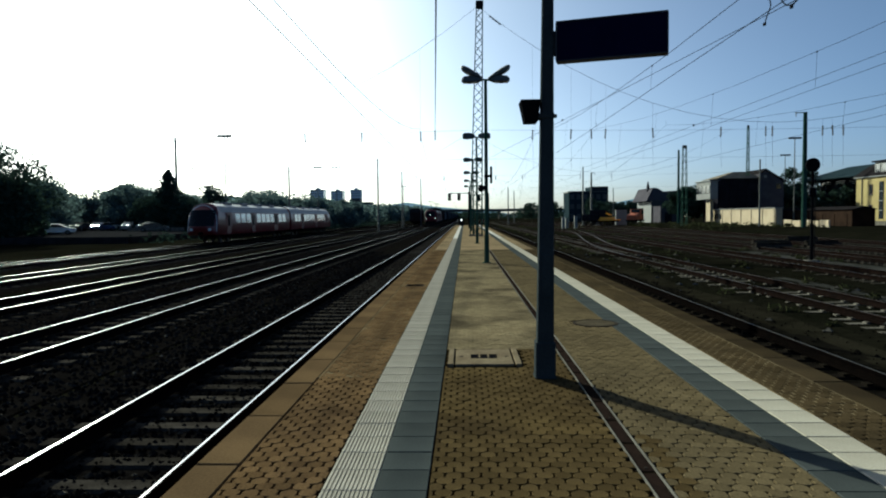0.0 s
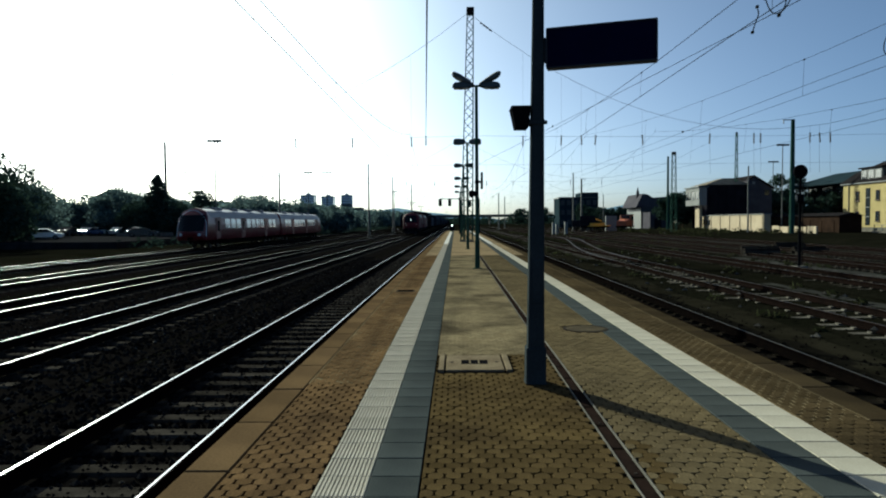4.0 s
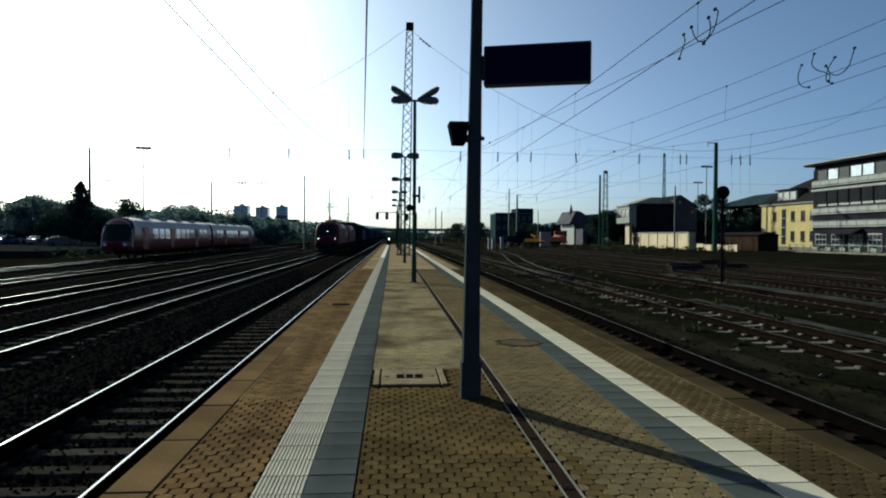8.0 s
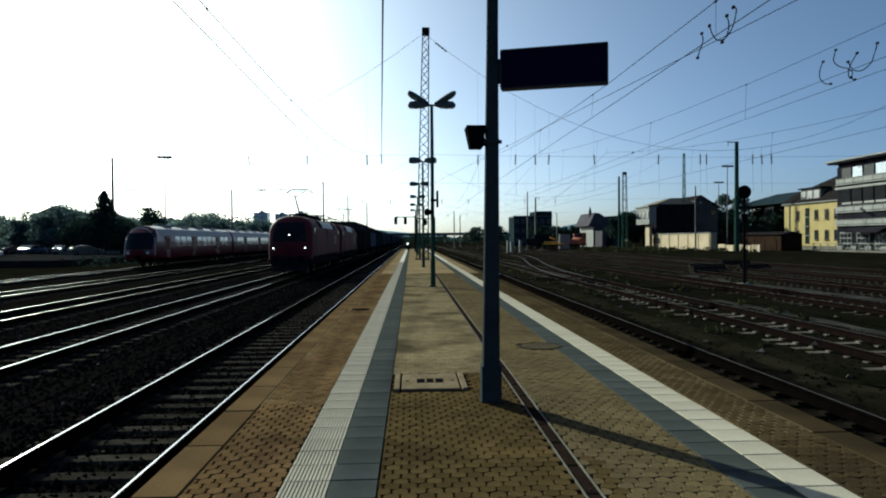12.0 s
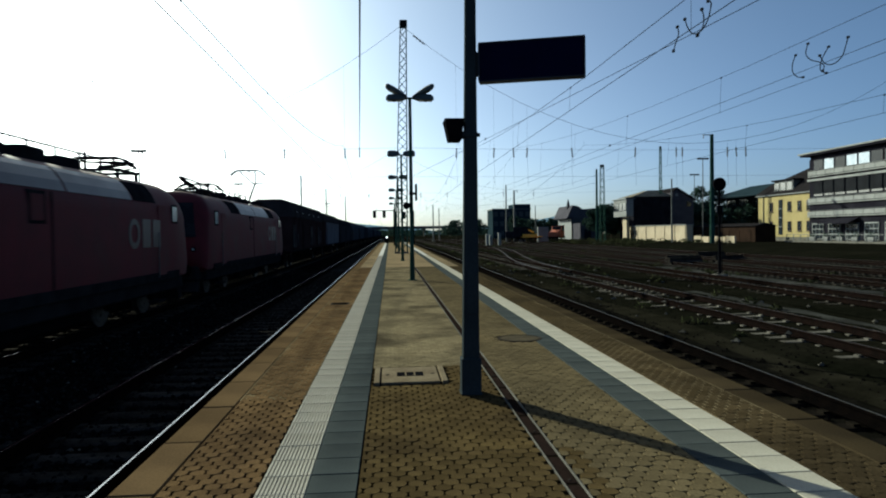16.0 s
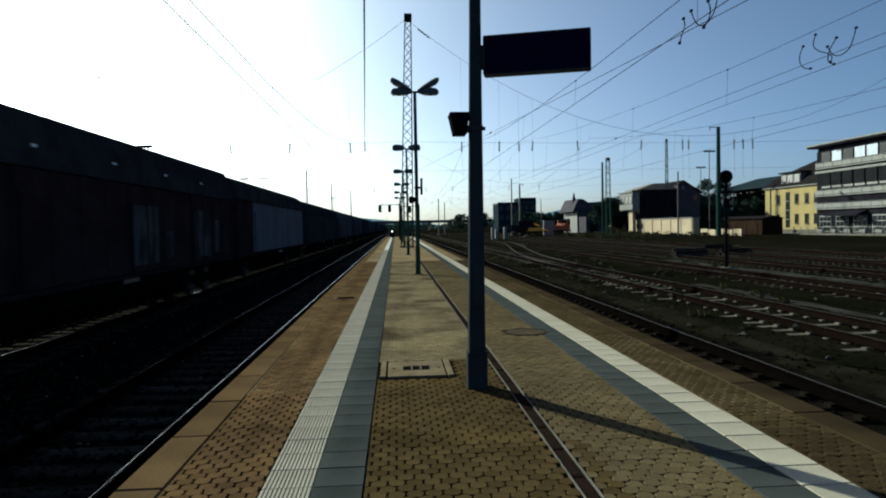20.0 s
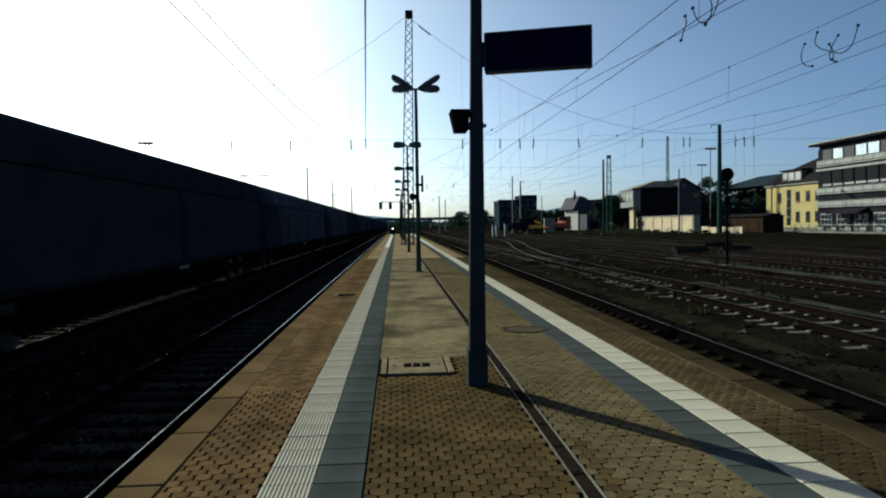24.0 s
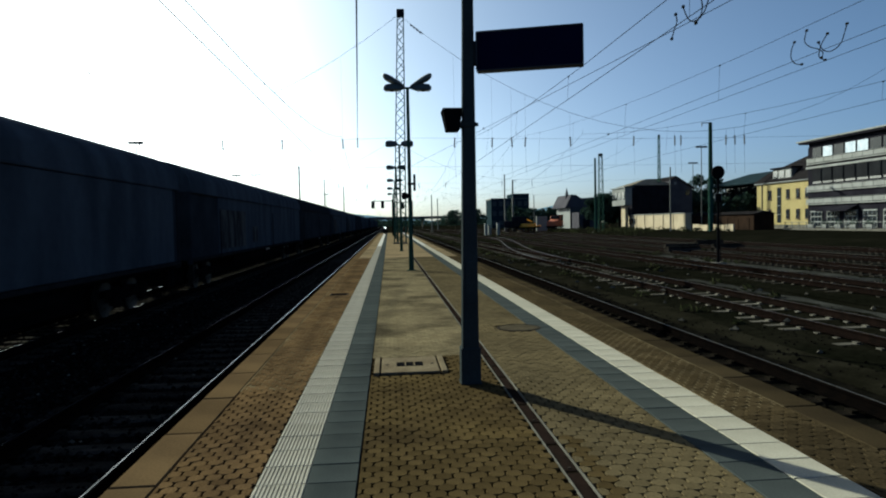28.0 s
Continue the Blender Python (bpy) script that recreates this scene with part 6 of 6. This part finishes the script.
for k in range(6):
    y0 = 90.5 + k * 4.5
    gd = part("terrace_door", MB().box(77.06, 77.20, y0, y0 + 3.2, -.6, 2.3, .02), M_BALCONY, off)
    for j in range(3):
        for i in range(3):
            part("pane", MB().box(77.02, 77.07, y0 + .15 + j * 1.0, y0 + 1.0 + j * 1.0, -.45 + i * .9, .3 + i * .9), M_GLASS, gd)
part("awning", MB().prism([(75.2, 2.3), (77.2, 3.2), (77.2, 3.1), (75.2, 2.15)], "y", 104, 112), M_DARKCLAD, off)
part("terrace", MB().box(72.5, 78, 86, 117.4, YARD - .1, -.75, .03), M_CONC, off)
for k in range(16):
    part("terrace_post", MB().box(72.6, 72.7, 86.1 + k * 2.05, 86.2 + k * 2.05, -.75, .35), M_GALV, off)
part("terrace_rail", MB().box(72.6, 72.7, 86, 117.2, .3, .38), M_GALV, off)
for k in range(7):
    y0 = 90 + k * 3.6
    tab = thing("terrace_planter", "pale planter box on the office terrace", "planter", m=pose(74.2, y0, -.75), group="planters on the terrace")
    part("box", MB().box(-.3, .3, -.7, .7, 0, .7, .03), M_WHITEWALL, tab)
    pl = MB()
    leaf_cloud(pl, (0, 0, 1.0), .55, 60, .16, random.Random(k))
    part("plant", pl, M_LEAF, tab, fix=False)

# signal box: a dark upper storey on a cream base, with a pale look-out bay
sb = thing("signal_box", "dark-clad signal box on a cream rendered base", "signal box")
part("base_wall", MB().box(55, 56.2, 119.9, 149.4, YARD - .1, 2.35), M_CREAM, sb)
part("base_coping", MB().box(54.8, 56.4, 119.7, 149.7, 2.35, 2.5, .03), M_WHITEWALL, sb)
part("upper_wall", MB().box(56.9, 66.1, 152, 161, YARD, 9.35), M_DARKCLAD, sb)
part("roof", MB().loft([[(56.4, 151.4, 9.35), (66.6, 151.4, 9.35), (66.6, 161.6, 9.35), (56.4, 161.6, 9.35)], [(61.6, 155, 11.0), (64.2, 155, 11.0), (64.2, 158, 11.0), (61.6, 158, 11.0)]]), M_BOXROOF, sb)
part("lookout_bay", MB().box(52.6, 54.2, 144.8, 153.3, 4.6, 8.5, .04), M_WHITEWALL, sb)
for y in (145.8, 148.2, 150.6, 152.4):
    part("bay_window", MB().box(52.52, 52.62, y - .8, y + .7, 5.9, 7.6), M_GLASS, sb)
part("bay_support", MB().box(53.6, 54.2, 147.5, 150, YARD - .1, 4.6), M_CREAM, sb)
part("bay_roof", MB().box(52.3, 54.6, 144.4, 153.7, 8.5, 8.75, .04), M_ROOFMETAL, sb)
for y in (146.8, 145.2, 148.2):
    part("window", MB().box(54.86, 54.94, y - .4, y + .4, .4, 1.5, .01), M_GLASS, sb)
for k in range(5):
    part("cladding_rib", MB().box(57.6 + k * 1.9, 57.75 + k * 1.9, 151.92, 152.01, 2.95, 9.3), M_DARKCLAD, sb)
for k in range(6):
    part("pilaster", MB().box(54.9, 55.05, 120.2 + k * 4.8, 120.5 + k * 4.8, YARD, 2.35), M_CREAM, sb)
gable = thing("gabled_shed", "dark grey gabled building behind the signal box", "building")
part("wall", MB().prism([(66.2, YARD), (71.3, YARD), (71.3, 8.5), (67.2, 11.1), (66.2, 10.3)], "y", 151.6, 164), M_GABLE, gable)
part("roof", MB().prism([(66.15, 10.35), (67.2, 11.2), (71.7, 8.35), (71.7, 8.6), (67.2, 11.45), (66.15, 10.6)], "y", 151.2, 164.4), M_ROOFTILE, gable)
part("window", MB().box(69.6, 70.6, 151.5, 151.62, 7.0, 8.1), M_GLASS, gable)
part("gable_vent", MB().box(66.9, 67.5, 151.5, 151.62, 9.4, 10.0), M_WHITEWALL, gable)
ww = thing("white_wall", "low white boundary wall in broken sections", "wall")
for k in range(5):
    part("wall_panel", MB().box(55, 55.25, 102.6 + k * 2.9, 105.2 + k * 2.9, YARD - .1, .35 - .12 * (k % 2), .02), M_CREAM, ww)
brown = thing("low_shed", "long low red-brown timber shed behind the yard", "shed")
part("wall", MB().box(69, 73, 121, 147, YARD - .1, 2.0), M_SHEDBROWN, brown)
part("roof", MB().prism([(68.6, 2.0), (71, 2.6), (73.4, 2.0)], "y", 120.6, 147.4), M_ROOFTILE, brown)
for k in range(6):
    part("door", MB().box(68.93, 69.02, 122.6 + k * 4.1, 124.8 + k * 4.1, YARD, 1.2, .01), M_SHEDBROWN, brown)
slope = thing("hall_with_flat_roof", "hall with a wide sloping metal roof behind trees", "building")
part("wall", MB().box(90, 108, 140, 172, YARD, 9.4), M_DARKCLAD, slope)
part("roof", MB().prism([(86, 9.7), (98, 13.0), (110, 9.7), (110, 9.4), (86, 9.4)], "y", 138, 174), M_FARBLUE, slope)
for k in range(5):
    part("window", MB().box(89.85, 90.02, 143 + k * 6, 147 + k * 6, 6.4, 9.0), M_GLASS, slope)

db = far_block(47.6, 265, 15, 14, 11.2, 3, 6, "dark far building with a raised corner", "far_office", M_FARBLUE)
part("raised_corner", MB().box(1.2, 7.5, -7, 7, 11.2, 13.4), M_FARBLUE, db)
gb = thing("grey_hall", "pale grey hall with stepped gable roof", "building", m=pose(60, 200, YARD))
part("wall", MB().box(-4.6, 4.6, 0, 16, 0, 6.4), M_GREYCLAD, gb)
part("roof", MB().prism([(-6.2, 6.4), (-4.2, 10.4), (-2.8, 10.2), (-1.2, 9.2), (5, 9.6), (5.6, 6.4)], "y", -.4, 16.4), M_GABLE, gb)
part("turret", MB().loft([[(-4.5 + a * w, 4 + b_ * w, z) for a, b_ in ((-1, -1), (1, -1), (1, 1), (-1, 1))] for z, w in ((9.2, .4), (10.9, .36), (12.6, .03))]), M_GABLE, gb)
part("annex", MB().box(-4.2, .5, -8, 0, 0, 4.8), M_GABLE, gb)
part("door", MB().box(-3, -1, -8.08, -7.98, 0, 3), M_DARKCLAD, gb)
for k in range(3):
    part("window", MB().box(1.0 + k * 1.2, 1.8 + k * 1.2, -.1, .02, 3, 4.6), M_GLASS, gb)

# trees and scrub on the right
for k, (x, y, h, s, lv) in enumerate(((82, 174, 14.2, 4.6, 1500), (88, 176, 13.4, 4.6, 1500), (78, 178, 12.0, 4, 1300), (90, 158, 8.6, 3.6, 1200), (86, 158, 8.0, 3.4, 1200), (94, 160, 9.4, 4.6, 1400), (98, 152, 9.0, 4, 1300), (51.8, 160, 8.6, 3.4, 1700), (57, 168, 9.6, 4.4, 1700), (60.5, 170, 10.0, 4.2, 1700), (53.5, 166, 8.6, 3.6, 1500), (64, 172, 9.8, 3.6, 1500), (58, 164, 6.6, 3.6, 1500), (39, 200, 7.5, 3.2, 900), (37.5, 190, 5.0, 2.6, 900), (50, 232, 6.8, 3.6, 1000), (54.5, 228, 7.2, 3.8, 1000), (59, 236, 6.6, 3.8, 1000), (30, 240, 7.2, 4.4, 900), (26, 260, 7.0, 4.4, 900))):
    tree(x, y, h, s, 80 + k, "dark green tree beside the yard buildings", int(lv * 1.8), .40)
for k, (x, y, h, s) in enumerate(((74.5, 156, 7.0, 3.6), (78.5, 158, 6.6, 3.6), (82.0, 160, 7.2, 3.6), (76.5, 166, 9.5, 3.6), (80.5, 168, 9.0, 3.8))):
    tree(x, y, h, s, 140 + k, "dense dark bushy tree behind the low shed", 2600, .42)
rnd = random.Random(9)
weeds = MB()
for k in range(240):
    y = rnd.uniform(9, 150)
    x = rnd.choice((rnd.uniform(7.4, 8.3), rnd.uniform(11.6, 13.6), rnd.uniform(17, 19), rnd.uniform(22, 24), rnd.uniform(27, 60)))
    leaf_cloud(weeds, (x, y, YARD + .05), rnd.uniform(.12, .4), 14, .09 + y * .0012, rnd, .5)
for k in range(110):
    y = rnd.uniform(100, 150)
    leaf_cloud(weeds, (rnd.uniform(36, 56), y, YARD + .3), rnd.uniform(.4, 1.2), 26, .26, rnd, .7)
thing("yard_weeds", "low weeds and scrub between the rusty tracks", "weeds", kind="stuff", mb=weeds, material=M_WEED, fix=False)

# embankment strip along the right side of the yard
emb = MB()
emb.prism([(38, YARD - .05), (41, YARD + .35), (52, YARD + .35), (54, YARD - .05)], "y", 40, 145)
thing("earth_bank", "low dark earth bank along the yard", "bank", kind="structure", mb=emb, material=M_YARD)

# works train on the far track
wk = thing("works_wagon", "yellow flat works wagon with crane cab", "works wagon", m=pose(27.6, 144, RAIL, 0, 0, -38))
part("deck", MB().box(-1.4, 1.4, 0, 10.5, 1.0, 1.25, .03), M_ORANGE, wk)
for s in (-1, 1):
    part("side_board", MB().box(min(s * 1.38, s * 1.45), max(s * 1.38, s * 1.45), .1, 7.4, 1.25, 1.75, .02), M_ORANGE, wk)
part("underframe", MB().box(-1.1, 1.1, .2, 10.3, .7, 1.0), M_BOGIE, wk)
part("cab", MB().box(-1.2, 1.2, .6, 3.4, 1.25, 3.3, .1), M_DARKCLAD, wk)
part("cab_window", MB().box(-1.25, -1.19, 1.0, 3.0, 2.2, 3.0), M_GLASS, wk)
part("engine_cover", MB().box(-1.0, 1.0, -3.4, .5, 1.0, 2.4, .12), M_DARKCLAD, wk)
part("jib", MB().bar((0, 2.5, 3.2), (0, 8.5, 2.2), .16), M_ORANGE, wk)
for y in (-2, 2, 8):
    part("wheelset", WHEEL_SMALL, None, wk, m=pose(0, y, .46))
mc = thing("works_machine", "orange-red track machine with a dark cab", "works machine", m=pose(36.4, 147, RAIL, 0, 0, -30))
part("frame", MB().box(-1.2, 1.2, 0, 6.2, .75, 1.1, .03), M_BOGIE, mc)
part("engine_hood", MB().loft([[(-1.1, .2, 1.1), (1.1, .2, 1.1), (1.1, 3.2, 1.1), (-1.1, 3.2, 1.1)], [(-1.1, .2, 2.0), (1.1, .2, 2.0), (1.1, 3.2, 2.35), (-1.1, 3.2, 2.35)], [(-.9, .4, 2.2), (.9, .4, 2.2), (.9, 3.1, 2.6), (-.9, 3.1, 2.6)]]), M_MACHRED, mc)
part("cab", MB().box(-1.2, 1.2, 3.3, 5.6, 1.1, 3.5, .1), M_MACHRED, mc)
part("cab_roof", MB().box(-1.3, 1.3, 3.2, 5.7, 3.5, 3.62, .04), M_DARKCLAD, mc)
for s in (-1, 1):
    part("cab_window", MB().box(min(s * 1.18, s * 1.22), max(s * 1.18, s * 1.22), 3.6, 5.3, 2.3, 3.3, .01), M_GLASS, mc)
part("front_window", MB().box(-.95, .95, 3.24, 3.31, 2.7, 3.35, .01), M_GLASS, mc)
part("exhaust", MB().cyl((.6, 1.0, 2.1), (.6, 1.0, 3.2), .07, .06, 8), M_BLACK, mc)
for y in (1.1, 5.0):
    part("wheelset", WHEEL_SMALL, None, mc, m=pose(0, y, .46))
for k, (x, y, h) in enumerate(((17.6, 120, 2.2), (18.4, 121, 1.9), (19.85, 120, 2.3), (37.2, 160, 3.6), (30.4, 152, 3.3))):
    cb = thing("relay_cabinet", "pale grey relay cabinet beside the tracks", "cabinet", m=pose(x, y, YARD), group="relay cabinets")
    w = .24 if k < 3 else 1.3 if k == 3 else .8
    part("body", MB().box(-w, w, -.4, .4, .1, h, .03), M_WHITEWALL, cb)
    part("plinth", MB().box(-w - .05, w + .05, -.45, .45, 0, .1), M_CONC, cb)
    part("door", MB().box(-w + .06, w - .06, -.43, -.39, .2, h - .12, .01), M_WHITEWALL, cb)
    part("roof_cap", MB().box(-w - .04, w + .04, -.45, .45, h, h + .07, .02), M_GALV, cb)

# signals and masts on the right
sg = thing("disc_signal", "dark post with a round signal board on top", "signal", m=pose(17.2, 33.6, YARD))
part("post", MB().cyl((0, 0, 0), (0, 0, 4.6), .075, .06, 10), M_BLACK, sg)
part("board", MB().cyl((0, -.06, 4.86), (0, .06, 4.86), .34, .34, 24), M_BLACK, sg, "round dark board, back view")
part("lamp_box", MB().box(-.14, .14, -.12, .14, 3.3, 3.75, .03), M_BLACK, sg)
part("number_plate", MB().box(-.2, .2, -.03, -.01, 3.4, 3.65, .005), M_WHITEWALL, sg)
part("footing", MB().box(-.3, .3, -.3, .3, -.1, .15, .03), M_CONC, sg)
part("ladder", MB().box(.12, .15, -.02, .02, .2, 4.3), M_BLACK, sg)
steel_pole(39.6, 125, 14.3, .26, "slim dark green steel mast beside a lattice mast", m_pole=M_GREEN)
steel_pole(50, 100, 17.2, .40, "stout tapered dark green steel mast with a short arm", -1.5, m_pole=M_GREEN)
lattice_mast(63.9, 153, 22.0, .7, .35, 0, 0)
lattice_mast(41.0, 126, 15.0, .95, .6, 0, 0)
yard_light(63.1, 130, 16.6, 2.4)
yard_light(80.2, 170, 16.8, 2.6)
for x, y, h, r, arm in ((47.9, 110, 11.2, .16, 0), (28.2, 160, 14, .2, 0), (33, 175, 13.5, .3, 1.0), (42, 190, 10, .15, 0), (24, 185, 11.5, .2, 0), (13.0, 200, 11, .2, 0), (17, 230, 11, .2, 0)):
    steel_pole(x, y, h, r, arm=arm)

# platform end: starting signals on a bracket, dwarf signal
gan = thing("signal_bracket", "dark bracket with hanging starting signals", "signal", m=pose(-.45, 84, 0))
part("post", MB().box(.9, 1.1, -.1, .1, 0, 4.6, .02), M_BLACK, gan)
part("arm", MB().box(-1.6, 1.1, -.06, .06, 4.36, 4.46, .02), M_BLACK, gan)
for x in (-1.45, -.25):
    hd = part("signal_head", MB().box(x - .2, x + .2, -.15, .12, 3.5, 4.36, .04), M_BLACK, gan)
    part("hood", MB().cyl((x, -.15, 3.95), (x, -.36, 3.95), .12, .12, 10), M_BLACK, hd)
gan2 = copy_thing(gan, pose(2.2, 90, 0))
dw = thing("dwarf_signal", "small black dwarf signal showing a white light", "signal", m=pose(-.52, 104, 0))
part("box", MB().box(-.35, .35, -.2, .2, .15, 1.2, .05), M_BLACK, dw)
part("foot", MB().box(-.2, .2, -.15, .15, 0, .16), M_BLACK, dw)
part("light", MB().cyl((-.02, -.2, .95), (-.02, -.24, .95), .10, .095, 14), M_DWARFLIGHT, dw, "lit white lamp")

# road bridge across the far end
br = thing("road_bridge", "distant dark road bridge across the tracks", "bridge", kind="structure")
part("deck", MB().box(-120, 240, 560, 574, 5.3, 6.7), M_GREYCLAD, br)
for s in (560, 573.6):
    part("parapet", MB().box(-120, 240, s, s + .4, 6.7, 7.5), M_GREYCLAD, br)
for k in range(14):
    x = -106 + k * 22.5 + (4 if k == 4 else 0)
    if -11 < x < -5:
        x = -15.5
    part("pier", MB().box(x - .5, x + .5, 563, 571, YARD - .2, 5.3, .1), M_CONC, br)

# a dark belt of woods beyond the bridge
belt = MB()
rnd = random.Random(71)
for k in range(620):
    x = rnd.uniform(-140, 290)
    y = rnd.uniform(620, 740)
    leaf_cloud(belt, (x, y, YARD + rnd.uniform(1.0, 5.4)), rnd.uniform(2.2, 4.2), 34, 1.1, rnd, .9)
thing("woods_beyond_bridge", "dark distant belt of woods beyond the bridge", "woods", kind="stuff", mb=belt, material=M_LEAF, fix=False)


def motions():
    for ob, off in TRAIN:
        walk(ob, [(t, pose(TRAIN_X, y + off, RAIL)) for t, y in FRONT])
    steps = [k / 15 for k in range(421)]
    for ws, y, r in WHEELSETS:
        walk(ws, [(t, pose(0, y, r, -math.degrees((front_at(t) - FRONT[0][1]) / r), 0, 0)) for t in steps])


motions()
